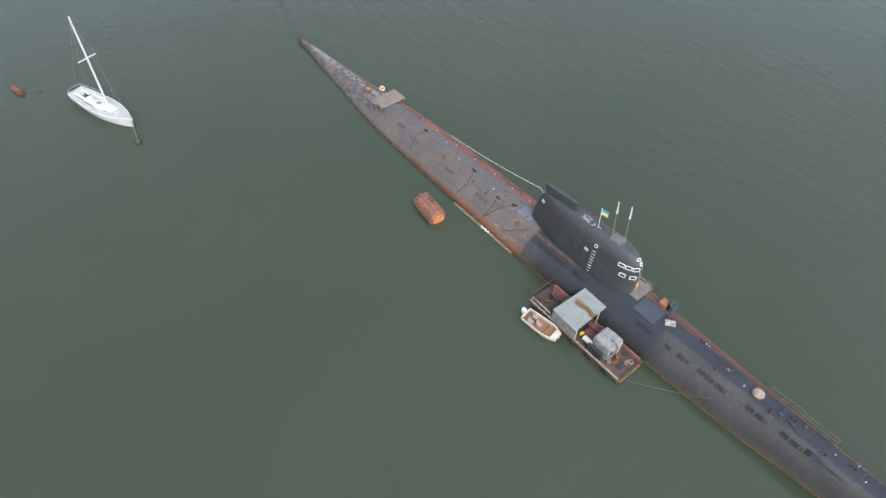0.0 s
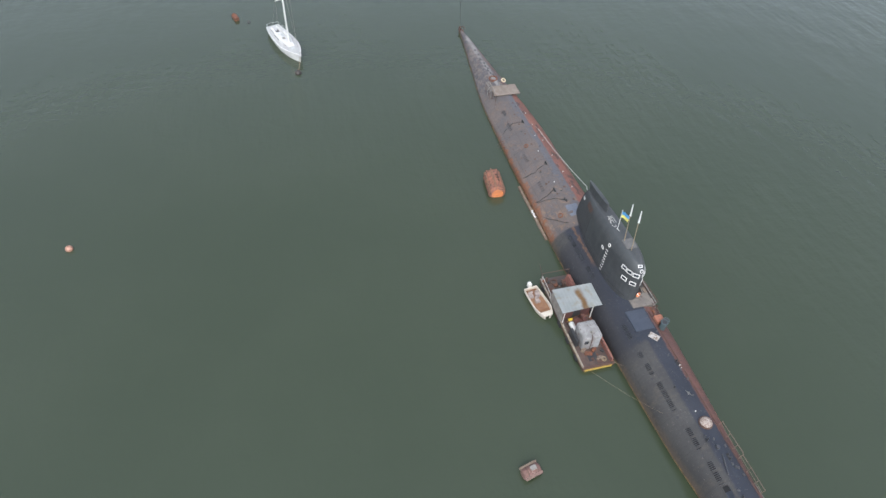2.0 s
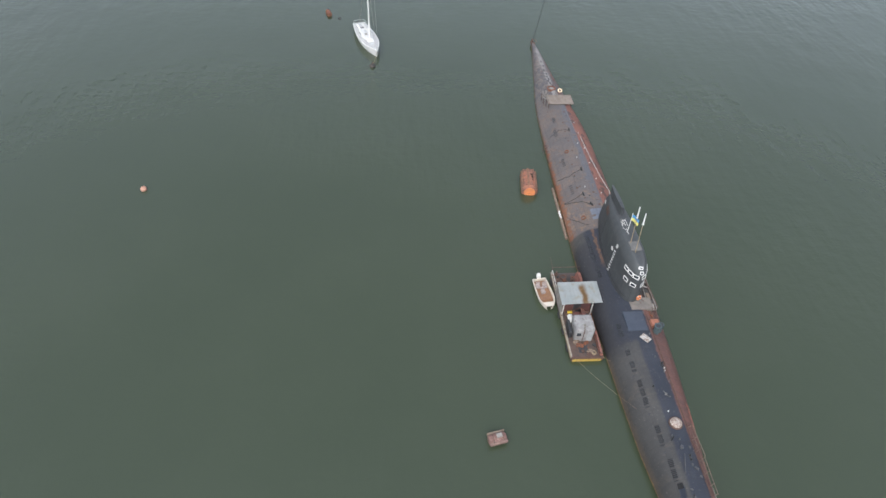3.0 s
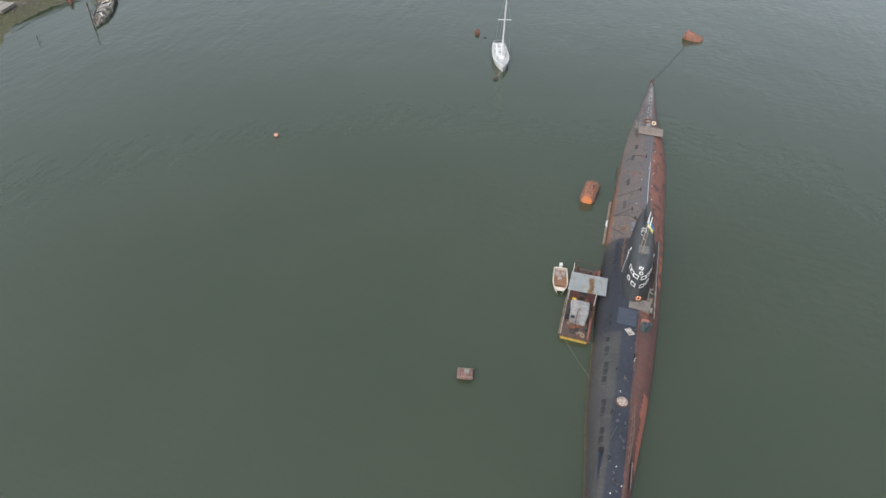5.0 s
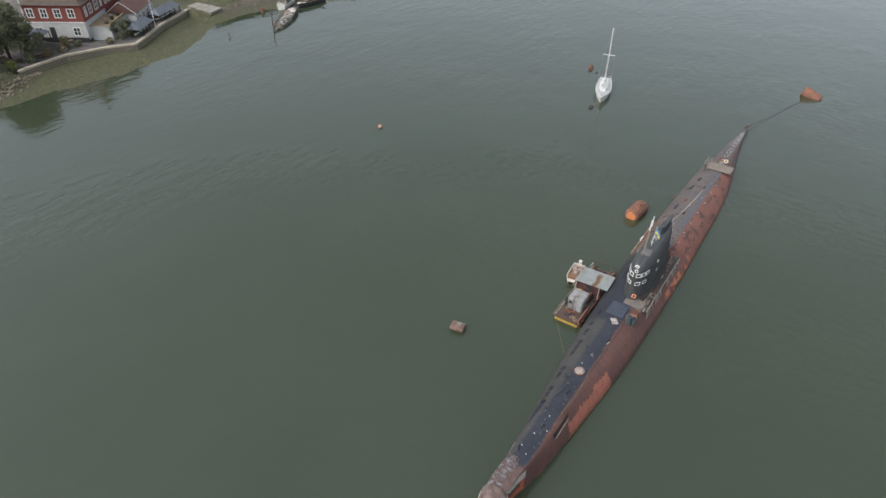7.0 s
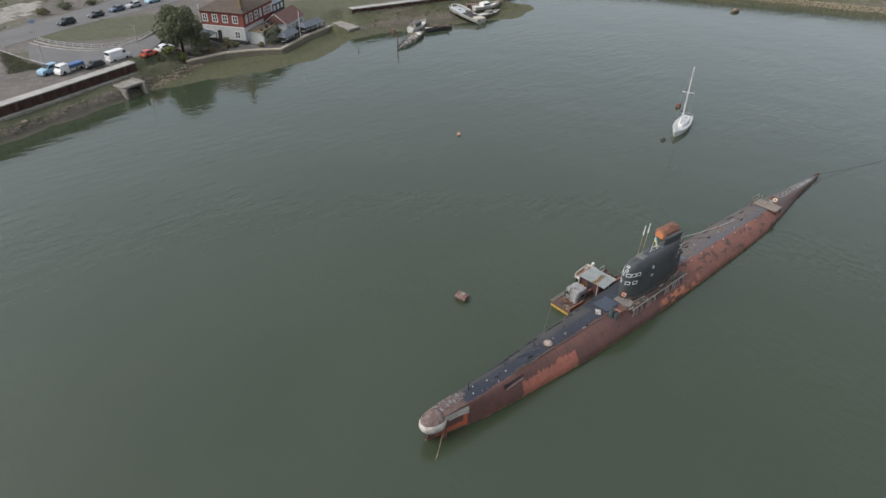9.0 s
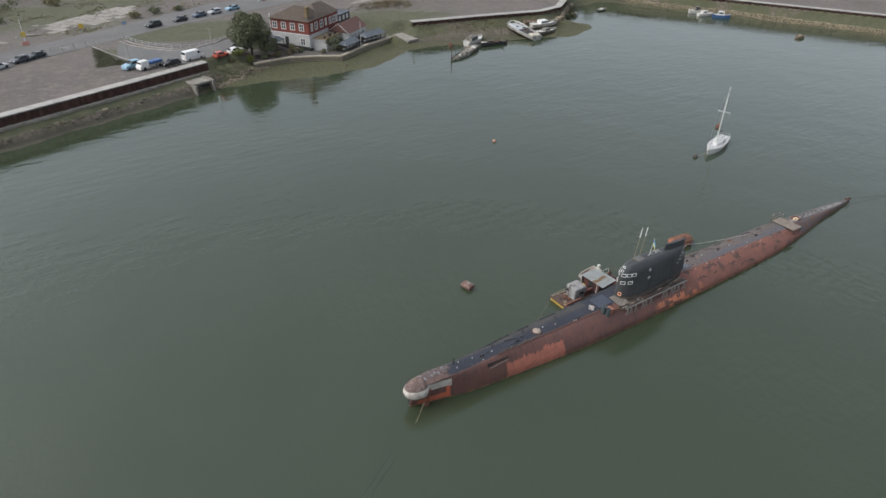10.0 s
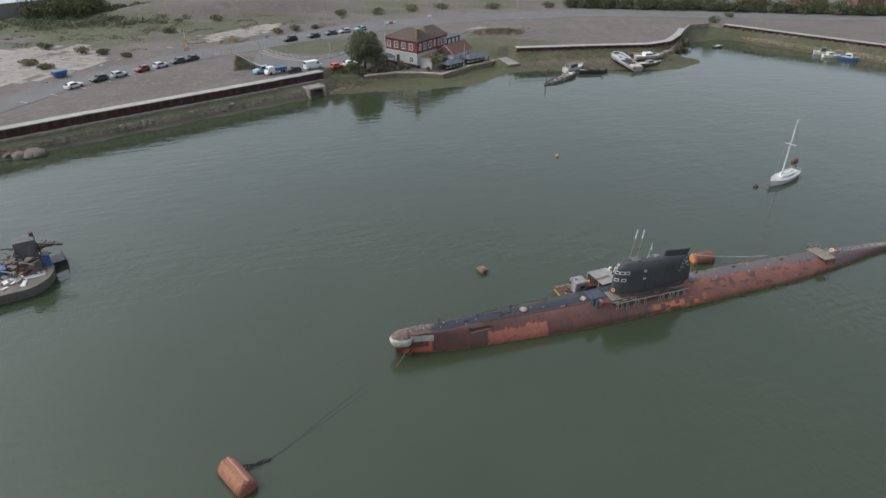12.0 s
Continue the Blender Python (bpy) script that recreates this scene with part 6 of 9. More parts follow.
t, h, r = drum("small_drum_buoy", (-57.9, -34.3, 0.2), (-56.2, -33.8, 0.2), 0.42, (RUST, RUST_DARK), "brown rusty drum buoy behind the yacht", 2)
for p, r, mt, lab in (((-9.5, -52.6, 0.15), 0.38, paint("faded_orange", (0.42, 0.24, 0.17), (0.36, 0.20, 0.14), 0.6, 2), "small faded orange ball buoy"), ((-38.9, -26.1, 0.1), 0.46, paint("tarry_black", (0.03, 0.028, 0.026), (0.055, 0.045, 0.038), 0.7, 3.0), "dark tarry ball buoy at the yacht's bow"), ((-55.4, -32.1, -0.08), 0.32, BLACK, "small black float behind the yacht")):
    t = thing("ball_buoy", pose(*p), lab, "buoy")
    bm = bmesh.new()
    bmesh.ops.create_uvsphere(bm, u_segments=20, v_segments=12, radius=r)
    for v in bm.verts:
        v.co.z *= 0.9
    part("ball", bm, mt, t, "", True)
    torus(bm := bmesh.new(), (0, 0, r * 0.95), (0, 1, 0), r * 0.22, r * 0.07, 12, 6)
    part("lifting_eye", bm, RUST, t)
# floating fender timber by the after hull
tagged(part("fender_timber", box(bmesh.new(), (-8.8, -3.56, -0.15), (0.2, -3.28, 0.2), 0.05), WOOD), "long floating fender timber against the hull", "timber")
bm = bmesh.new()
for k in range(5):
    bmesh.ops.create_icosphere(bm, subdivisions=1, radius=0.12, matrix=Matrix.Translation((-4.3 + 0.25 * k, -3.42 - 0.08 * (k % 2), 0.25)))
tagged(part("net_float", bm, WHITE), "string of small white floats", "float")

# derelict concrete lighter with scrap on it
hulk = thing("derelict_barge", pose(84.0, -33.5, 0, 0, 0, 12), "derelict concrete barge heaped with scrap and machinery", "barge")
bm = bmesh.new()
rings = []
for zz, grow_k in ((-1.0, 0.93), (0.3, 0.97), (1.2, 1.0), (1.45, 1.0)):
    ring = []
    for k in range(15):
        a = math.pi / 2 + math.pi * k / 14
        ring.append(Vector((4.2 + 4.2 * grow_k * math.cos(a), 5.0 * grow_k * math.sin(a), zz)))
    ring += [Vector((26, -5.0 * grow_k, zz)), Vector((26, 5.0 * grow_k, zz))]
    rings.append(ring)
loft(bm, rings)
HULK = paint("brown_concrete", (0.105, 0.092, 0.08), (0.14, 0.124, 0.106), 0.85, 0.6, stain=(0.085, 0.07, 0.055), amount=0.5)
AT = Matrix.Translation((-1.1, -3.4, 0.2))
part("concrete_hull", bm, HULK, hulk, "weathered brown-grey concrete hull", False)
bm = bmesh.new()
for p, q in (((2.2, 0.6, 1.45), (2.6, 0.7, 4.6)), ((5.4, 0.2, 1.45), (5.0, 0.4, 4.6)), ((2.4, 3.2, 1.45), (2.7, 2.6, 4.6)), ((5.5, 3.0, 1.45), (5.1, 2.5, 4.6)), ((2.2, 0.6, 1.6), (5.4, 0.2, 3.4)), ((5.4, 0.2, 1.6), (2.3, 0.6, 3.4)), ((1.2, -0.4, 1.6), (6.0, 3.6, 2.2)), ((0.6, 2.2, 3.9), (6.8, 0.9, 4.4)), ((-0.8, 3.2, 4.3), (2.4, 2.2, 4.7)), ((-0.6, 2.8, 4.0), (2.6, 1.6, 4.5))):
    tube(bm, p, q, 0.12, None, 6)
part("crane_frame", bm, RUST_DARK, hulk, "dark rusty crane framework").matrix_basis = AT
part("crane_box", box(bmesh.new(), (2.5, 0.4, 3.2), (5.2, 2.6, 5.6), 0.1), paint("dark_grey_box", (0.085, 0.088, 0.085), (0.12, 0.12, 0.115), 0.75, 0.9, stain=(0.07, 0.055, 0.045)), hulk, "dark grey machinery box").matrix_basis = AT
part("crane_top", box(bmesh.new(), (2.5, 0.6, 5.6), (3.0, 1.2, 6.1), 0.08), RUST_DARK, hulk).matrix_basis = AT
rnd = random.Random(17)
for k in range(30):
    q = Vector((rnd.uniform(1.0, 7.5), rnd.uniform(-4.2, 0.6), rnd.uniform(1.6, 4.6)))
    d = Vector((rnd.uniform(-1.8, 1.8), rnd.uniform(-1.4, 1.4), rnd.uniform(-0.5, 0.5)))
    q.z = min(q.z, 4.2)
    part("scrap_beam", tube(bmesh.new(), q - d, q + d, rnd.uniform(0.05, 0.12), None, 6), (RUST_DARK, BLACK, GREY)[k % 3], hulk)
for k in range(12):
    xx, yy = rnd.uniform(1.8, 8.5), rnd.uniform(1.0, 4.0)
    bm = box(bmesh.new(), (-0.5, -0.3, 0), (0.5, 0.3, 0.12), 0.05, Matrix.Translation((xx, yy, 1.46)) @ pose(0, 0, 0, rnd.uniform(-12, 12), rnd.uniform(-12, 12), rnd.uniform(0, 180)))
    part("white_sheet", bm, (WHITE, OFFWHITE, GALV)[k % 3], hulk, "pale crumpled sheet")
for k in range(5):
    part("scrap_beam", tube(bmesh.new(), (0.2 + 0.25 * k, -3.2 + 0.3 * k, 3.2 + 0.25 * k), (-1.4 + 0.5 * k, -4.2 + 0.2 * k, 3.0 + 0.35 * k), 0.09, None, 6), (GREY, RUST_DARK)[k % 2], hulk)
part("blue_tank", box(bmesh.new(), (0.3, -1.5, 1.4), (1.3, -0.3, 3.1), 0.12), BLUE, hulk, "blue plastic tank")
part("blue_tank", box(bmesh.new(), (5.6, -1.6, 1.46), (8.0, -0.2, 2.6), 0.12), BLUE, hulk, "blue plastic tank")
part("brown_drum", tube(bmesh.new(), (0.75, -2.2, 1.3), (0.75, -2.2, 2.9), 0.45, None, 14), WOOD, hulk)
part("grating", box(bmesh.new(), (1.2, 0.9, 1.46), (3.4, 2.2, 1.55), 0.01), GALV, hulk, "pale metal grating")
rnd = random.Random(8)
for k in range(46):
    bm = bmesh.new()
    xx, yy, s = 3.5 + rnd.random() * 8, -2.6 + rnd.random() * 4.6, 0.2 + rnd.random() * 0.5
    box(bm, (0, 0, 0), (s * 1.5, s, s * 0.7), 0.04, Matrix.Translation((xx, yy, 1.42)) @ pose(0, 0, 0, rnd.random() * 20, rnd.random() * 20, rnd.random() * 180))
    part("scrap_piece", bm, (GREY, CONCRETE_DARK, OFFWHITE)[k % 3], hulk, "pale piece of scrap")
for k in range(44):
    bm = bmesh.new()
    xx, yy, s = 1.8 + rnd.random() * 9, -4.2 + rnd.random() * 5.6, 0.2 + rnd.random() * 0.6
    box(bm, (0, 0, 0), (s * 2.2, s * 0.8, s * 0.6), 0.04, Matrix.Translation((xx, yy, 1.42)) @ pose(0, 0, 0, rnd.random() * 30, rnd.random() * 20, rnd.random() * 180))
    part("scrap_piece", bm, (RUST_DARK, BLACK, WOOD)[k % 3], hulk, "dark rusty piece of scrap")
pt = thing("floating_pontoon", pose(83.2, -37.3, 0, 0, 0, 20), "dark steel pontoon moored beside the derelict barge", "pontoon")
part("pontoon_body", box(bmesh.new(), (0, -1.2, -0.4), (4.0, 1.2, 0.9), 0.1), BLACK, pt)
part("pontoon_rail", pipe(bmesh.new(), [(0.2, -1.0, 0.85), (0.2, -1.0, 1.5), (0.2, 1.0, 1.5), (0.2, 1.0, 0.85)], 0.05), RUST_DARK, pt)


# ---- quay, road and shore ----
def ground_at(px, py):
    i = int(np.clip(np.searchsorted(gx, px) - 1, 0, nx - 2))
    j = int(np.clip(np.searchsorted(gy, py) - 1, 0, ny - 2))
    u, v = (px - gx[i]) / (gx[i + 1] - gx[i]), (py - gy[j]) / (gy[j + 1] - gy[j])
    return float(Z[j, i] * (1 - u) * (1 - v) + Z[j, i + 1] * u * (1 - v) + Z[j + 1, i] * (1 - u) * v + Z[j + 1, i + 1] * u * v)


def along(pts, gap):
    """Places and headings at even steps along a polyline."""
    out, rest = [], 0.0
    for a, b in zip(pts[:-1], pts[1:]):
        a, b = Vector(a), Vector(b)
        n = (b - a).length
        s = rest
        while s < n:
            out.append((a.lerp(b, s / n), math.degrees(math.atan2(b.y - a.y, b.x - a.x))))
            s += gap
        rest = s - n
    return out


def ribbon(bm, pts, w0, w1, z0, z1):
    """A solid strip along a polyline, from w0 to w1 to its left, from height z0 to z1."""
    rows = []
    P = [Vector((*p[:2], 0)) for p in pts]
    for i, p in enumerate(P):
        d = (P[min(i + 1, len(P) - 1)] - P[max(i - 1, 0)]).normalized()
        nrm = Vector((-d.y, d.x, 0))
        rows.append([p + nrm * w + Vector((0, 0, zz)) for w, zz in ((w0, z0), (w1, z0), (w1, z1), (w0, z1))])
    return loft(bm, rows)


def sheet_quay(name, pts, top, foot, label):
    """A sheet-pile wall with a concrete cap."""
    t = thing(name, pose(0, 0, 0), label, "quay wall", "", "structure")
    part("cap", ribbon(bmesh.new(), pts, -0.34, 2.0, top - 0.24, top), paint("weathered_cap", (0.27, 0.258, 0.236), (0.34, 0.325, 0.297), 0.85, 0.5, stain=(0.15, 0.135, 0.115), amount=0.4), t, "pale concrete capping beam")
    bm = bmesh.new()
    rows = []
    for k, (p, a) in enumerate(along([(*q, 0) for q in pts], 0.62)):
        nrm = Vector((-math.sin(radians(a)), math.cos(radians(a)), 0))
        off = 0.26 if (k // 2) % 2 else -0.2
        q = p + nrm * off
        rows.append([bm.verts.new((q.x, q.y, zz)) for zz in (foot, top - 0.32)])
    skin(bm, rows, False)
    bmesh.ops.solidify(bm, geom=bm.faces[:], thickness=0.05)
    part("sheet_piles", bm, PILE, t, "rust-brown corrugated sheet piles")["kind"] = "stuff"
    return t


WALL_A = [(300, -22), (100.6, -90.3), (85.6, -96.4), (68, -103.0), (47.8, -110.6), (28.3, -118.4)]
WALL_B = [(-37.5, -130.6), (-42, -129.8), (-62, -127), (-83.6, -123.4), (-94, -125.8), (-104, -133.5), (-114, -143.4)]
WALL_C = [(-134.6, -146), (-148, -124), (-163.5, -99), (-200, -39), (-260, 80)]
sheet_quay("quay_wall_west", WALL_A, 5.0, 1.4, "sheet-pile river wall with a pale concrete cap")
sheet_quay("quay_wall_middle", WALL_B, 5.0, 1.6, "sheet-pile river wall with a pale concrete cap")
sheet_quay("quay_wall_east", WALL_C, 5.0, 1.6, "sheet-pile river wall with a pale concrete cap")
t = thing("creek_wall", pose(0, 0, 0), "stained concrete wall closing the creek under the road", "wall", "", "structure")
part("face", ribbon(bmesh.new(), [(-114, -143.4), (-121, -149.5), (-131, -150), (-134.6, -146)], -0.4, 0.3, -0.5, 4.9), CONCRETE_DARK, t)
# older masonry toe along the east and creek banks
rnd = random.Random(3)
t = thing("bank_revetment", pose(0, 0, 0), "low broken stone revetment along the creek bank", "wall", "", "structure")
bm = bmesh.new()
for p, a in along([(-138.5, -138, 0), (-141.5, -129.5, 0), (-147.5, -118, 0), (-157.5, -102.5, 0), (-162.5, -91, 0), (-181.5, -52, 0), (-246, 88, 0)], 0.9):
    s = 0.85 + rnd.random() * 0.3
    box(bm, (-0.6, -0.5, 0), (0.6, 0.5, 1.35 * s), 0.16, Matrix.Translation((p.x + rnd.uniform(-0.25, 0.25), p.y, 0.2)) @ pose(0, 0, 0, rnd.uniform(-3, 3), rnd.uniform(-3, 3), a + rnd.uniform(-6, 6)))
part("block", bm, paint("ochre_stone", (0.34, 0.285, 0.195), (0.25, 0.212, 0.145), 0.85, 0.8, stain=(0.075, 0.07, 0.045), amount=0.65), t)["kind"] = "stuff"
# broken masonry toe and a narrow concrete ledge under the west river wall
t = thing("river_toe", pose(0, 0, 0), "broken tan masonry toe below the sheet-pile river wall", "wall", "", "structure")
part("ledge", ribbon(bmesh.new(), [(140, -76.8)] + WALL_A[1:], -1.25, -0.28, 2.4, 3.02), CONCRETE_DARK, t, "narrow stained concrete ledge")
TOE = [(x + 1.42, y + 3.7) for x, y in [(130, -80.2)] + WALL_A[1:-1] + [(33.5, -116.2)]]
bm = bmesh.new()
for zz, hh, inset in ((0.45, 0.66, 0.0), (1.08, 0.74, 0.25)):
    for p, a in along([(*q, 0) for q in TOE], 0.86):
        if rnd.random() < (0.12 if p.x > 52 else 0.3):
            continue
        w, d = rnd.uniform(0.32, 0.5), rnd.uniform(0.3, 0.48)
        off = rnd.uniform(-0.14, 0.14) * (1 if p.x > 52 else 3)
        box(bm, (-w, -d, 0), (w, d, hh * rnd.uniform(0.8, 1.12)), 0.10, Matrix.Translation((p.x + off * 0.3, p.y - inset + off, zz)) @ pose(0, 0, 0, rnd.uniform(-7, 7), rnd.uniform(-6, 6), a + rnd.uniform(-9, 9)))
TAN_MASONRY = paint("tan_masonry", (0.34, 0.29, 0.215), (0.26, 0.22, 0.165), 0.88, 0.9, stain=(0.10, 0.09, 0.06), amount=0.5)
part("block", bm, TAN_MASONRY, t)["kind"] = "stuff"
def rubble_edge(name, words, row, n, size, spread, rise, mat):
    """Loose stones heaped along a bank."""
    t = thing(name, pose(0, 0, 0), words, "wall", "", "structure")
    bm = bmesh.new()
    spots = along([(*q, 0) for q in row], 0.4)
    for k in range(n):
        p, a = rnd.choice(spots)
        w = size * rnd.uniform(0.5, 1.2)
        side = Vector((math.sin(radians(a)), -math.cos(radians(a)), 0)) * rnd.gauss(0, spread)
        q = p + side
        box(bm, (-w, -w * 0.6, -w * 0.6), (w, w * 0.6, w * 0.6), 0.22 * w, Matrix.Translation((q.x, q.y, min(1.5, max(0.1, ground_at(q.x, q.y))) + rnd.random() * rise - w * 0.25)) @ pose(0, 0, 0, rnd.uniform(-20, 20), rnd.uniform(-20, 20), a + rnd.uniform(-25, 25)))
    part("block", bm, mat, t)["kind"] = "stuff"


rubble_edge("bank_rubble", "broken brown stones on the bank beside the culvert", [(13.0, -121.4), (17.5, -118.6), (21.0, -116.4), (28.6, -113.4)], 240, 0.33, 0.75, 0.12, paint("brown_rubble", (0.20, 0.165, 0.12), (0.14, 0.118, 0.088), 0.9, 1.0, stain=(0.065, 0.06, 0.04), amount=0.6))
rubble_edge("creek_masonry", "old tan masonry edge of the creek bank", [(-85.5, -118.6), (-92.3, -122.6), (-98.0, -128.4), (-106.4, -134.8), (-112.4, -139.0)], 170, 0.62, 0.22, 1.1, TAN_MASONRY)
# pub's garden wall, stone by stone
gw = thing("garden_wall", pose(0, 0, 0), "low pale stone garden wall above the weedy foreshore", "wall", "", "structure")
PUBWALL = [(15.5, -121.3), (14.2, -121.6), (6, -122.3), (-1.8, -119.7), (-6.6, -116.8), (-17.9, -123.6), (-29, -128.2)]
STONEW = paint("pale_stone", (0.42, 0.36, 0.275), (0.47, 0.41, 0.32), 0.85, 0.9, stain=(0.22, 0.19, 0.15), amount=0.35, vary=0.35)
STONED = paint("weed_stained_stone", (0.25, 0.215, 0.16), (0.30, 0.26, 0.195), 0.88, 0.8, stain=(0.11, 0.105, 0.07), amount=0.6, vary=0.4)
part("core", ribbon(bmesh.new(), PUBWALL, -0.22, 0.22, 0.1, 1.9), CONCRETE_DARK, gw)
cap_stone = part("cap_stone", box(bmesh.new(), (0.01, -0.36, 0), (0.93, 0.36, 0.40), 0.05), STONEW, gw, "pale worn capping stone")
course_stone = part("stone", box(bmesh.new(), (0.01, -0.3, 0), (0.93, 0.3, 0.40), 0.03), STONED, gw)
for zz, shift in ((1.85, 0.0), (1.43, 0.45), (1.01, 0.1), (0.59, 0.6), (0.17, 0.25)):
    stone, first = (cap_stone if zz > 1.8 else course_stone), zz in (1.85, 1.43)
    for p, a in along([(*q, 0) for q in PUBWALL], 0.95):
        m = pose(p.x, p.y, zz, rnd.uniform(-1.5, 1.5), rnd.uniform(-1.5, 1.5), a + rnd.uniform(-2, 2)) @ Matrix.Translation((shift * 0.5 - 0.5, 0, 0))
        if first:
            stone.matrix_basis, first = m, False
        else:
            again(stone, m)
bm = bmesh.new()
yard = [(14.0, -121.9), (6, -122.6), (-1.9, -120.05), (-6.6, -117.15), (-17.8, -123.95), (-28.6, -128.55), (-25, -138), (-6, -133), (9, -131), (17.5, -127.5)]
loft(bm, [[Vector((*q, zz)) for q in yard] for zz in (0.7, 2.17)])
tagged(part("garden_paving", bm, paint("dark_garden_paving", (0.075, 0.070, 0.062), (0.105, 0.098, 0.088), 0.85, 0.5, stain=(0.05, 0.05, 0.034), amount=0.5)), "dark worn paving of the pub garden", "paving", "", "structure")
# culvert outfall
t = thing("culvert_outfall", pose(32.0, -112.5, 0, 0, 0, -72 + 90), "stained concrete culvert outfall in the bank", "culvert")
bm = bmesh.new()
box(bm, (-2.6, -4.0, -0.5), (-2.1, 2.0, 2.7), 0.05)
box(bm, (2.1, -4.0, -0.5), (2.6, 2.0, 2.2), 0.05)
box(bm, (-2.6, -4.0, 2.0), (2.6, 1.2, 2.5), 0.05)
part("outfall_box", bm, CONCRETE_DARK, t)
part("outfall_mouth", box(bmesh.new(), (-2.1, -4.0, -0.4), (2.1, 0.2, 2.0)), BLACK, t)
# slipway
t = thing("slipway", pose(-32.6, -127.6, 0, 0, 0, 12), "pale flat concrete slab by the garden wall", "slipway", "", "structure")
for y0, y1, x1, dz in ((-3.6, -0.6, 1.2, 0.0), (-0.58, 2.2, 1.9, -0.03), (2.22, 4.2, 2.2, -0.10)):
    part("slab", box(bmesh.new(), (-2.3, y0, -0.6), (x1, y1, 0.0), 0.05, Matrix.Translation((0, 0, 1.82 + dz)) @ pose(0, 0, 0, -1.5, 0, 0)), CONCRETE_DARK, t)

# road and car park
ROAD_N = [(190, -70), (120, -102), (106, -116), (95.6, -128.6), (83, -139), (68.4, -152), (51.7, -160), (32.4, -171), (9.7, -184), (-13.8, -190), (-51, -194), (-103, -191), (-149, -174), (-222, -146), (-400, -75)]
ROAD_S = [(182, -60), (115, -90), (103, -104), (92, -119), (80, -129), (61.4, -142), (47.0, -149), (30, -158), (6, -167), (-16, -174.5), (-45, -178.5), (-94, -176.5), (-137, -161), (-217, -133), (-395, -62)]


def slab(bm, left, right, z0, z1):
    """A flat strip between two edge lines, with thickness."""
    return loft(bm, [[Vector((*a, z0)), Vector((*b, z0)), Vector((*b, z1)), Vector((*a, z1))] for a, b in zip(left, right)])


bm = slab(bmesh.new(), ROAD_N, ROAD_S, 4.4, 4.66)
tagged(part("road", bm, TARMAC), "worn grey tarmac road along the waterfront", "road", "", "structure")
bm = bmesh.new()
rows = [[(46, -133), (43, -148)], [(44, -127), (38.5, -140)], [(40, -121), (33, -136)], [(31, -121), (27, -133)], [(24, -124), (20, -136)], [(18, -131), (13, -141)]]
slab(bm, [r[0] for r in rows], [r[1] for r in rows], 4.2, 4.645)
tagged(part("car_park", bm, TARMAC), "worn tarmac car park by the river wall", "car park", "", "structure")
t = thing("road_marking", pose(0, 0, 0), "worn white lane marks on the tarmac", "road marking", "", "structure")
for k in range(9):
    f = k / 9
    a = Vector((100, -111)).lerp(Vector((50, -154)), f)
    bm = box(bmesh.new(), (-1.3, -0.08, 4.668), (1.3, 0.08, 4.674), 0, Matrix.Translation((a.x, a.y, 0)) @ pose(0, 0, 0, 0, 0, 130 + 10 * f))
    part("lane_mark", bm, LINE, t)
ISLE = [(41.2, -150), (39.5, -145), (36.4, -139.8), (32, -134.6), (27, -133.6), (19.8, -137), (14, -143), (4, -151)]
t = thing("kerb", pose(0, 0, 0), "pale kerb round the grass island", "kerb", "", "structure")
part("kerb_edge", ribbon(bmesh.new(), [(49.3, -147), (46.8, -138), (43.4, -128.6)], -0.12, 0.12, 4.6, 4.80), CONCRETE, t)
part("kerb_edge", ribbon(bmesh.new(), ISLE, -0.12, 0.12, 4.6, 4.82), CONCRETE, t)
part("kerb_edge", ribbon(bmesh.new(), [(x + 1.2, y + 1.2) for x, y in ISLE], -0.12, 0.12, 4.6, 4.80), CONCRETE, t)
fence = thing("rail_fence", pose(0, 0, 0), "low pale post-and-rail fence round the grass island", "fence")
bm = tube(bmesh.new(), (0, 0, 0), (0, 0, 0.95), 0.05, None, 6)
post = part("post", bm, GALV, fence)
for k, (p, a) in enumerate(along([(x - 0.8, y - 0.8, 0) for x, y in ISLE], 2.4)):
    m = pose(p.x, p.y, 4.55)
    if k:
        again(post, m)
    else:
        post.matrix_basis = m
for zz in (4.95, 5.4):
    part("rail", pipe(bmesh.new(), [(x - 0.8, y - 0.8, zz) for x, y in ISLE], 0.03), GALV, fence)
fence = thing("mesh_fence", pose(0, 0, 0), "grey chain-link fence beside the waste ground", "fence")
pts = [(59, -143.5, 4.6), (53.5, -146.2, 4.6), (49.2, -147.2, 4.6), (47.0, -138, 4.6), (46.3, -128.5, 4.6)]
bm = tube(bmesh.new(), (0, 0, 0), (0, 0, 1.8), 0.05, None, 6)
post = part("post", bm, GREY, fence)
for k, (p, a) in enumerate(along(pts, 3.0)):
    if k:
        again(post, pose(*p))
    else:
        post.matrix_basis = pose(*p)
for zz in (5.1, 5.7, 6.3):
    part("wire", pipe(bmesh.new(), [(x, y, zz) for x, y, _ in pts], 0.025), GREY, fence)


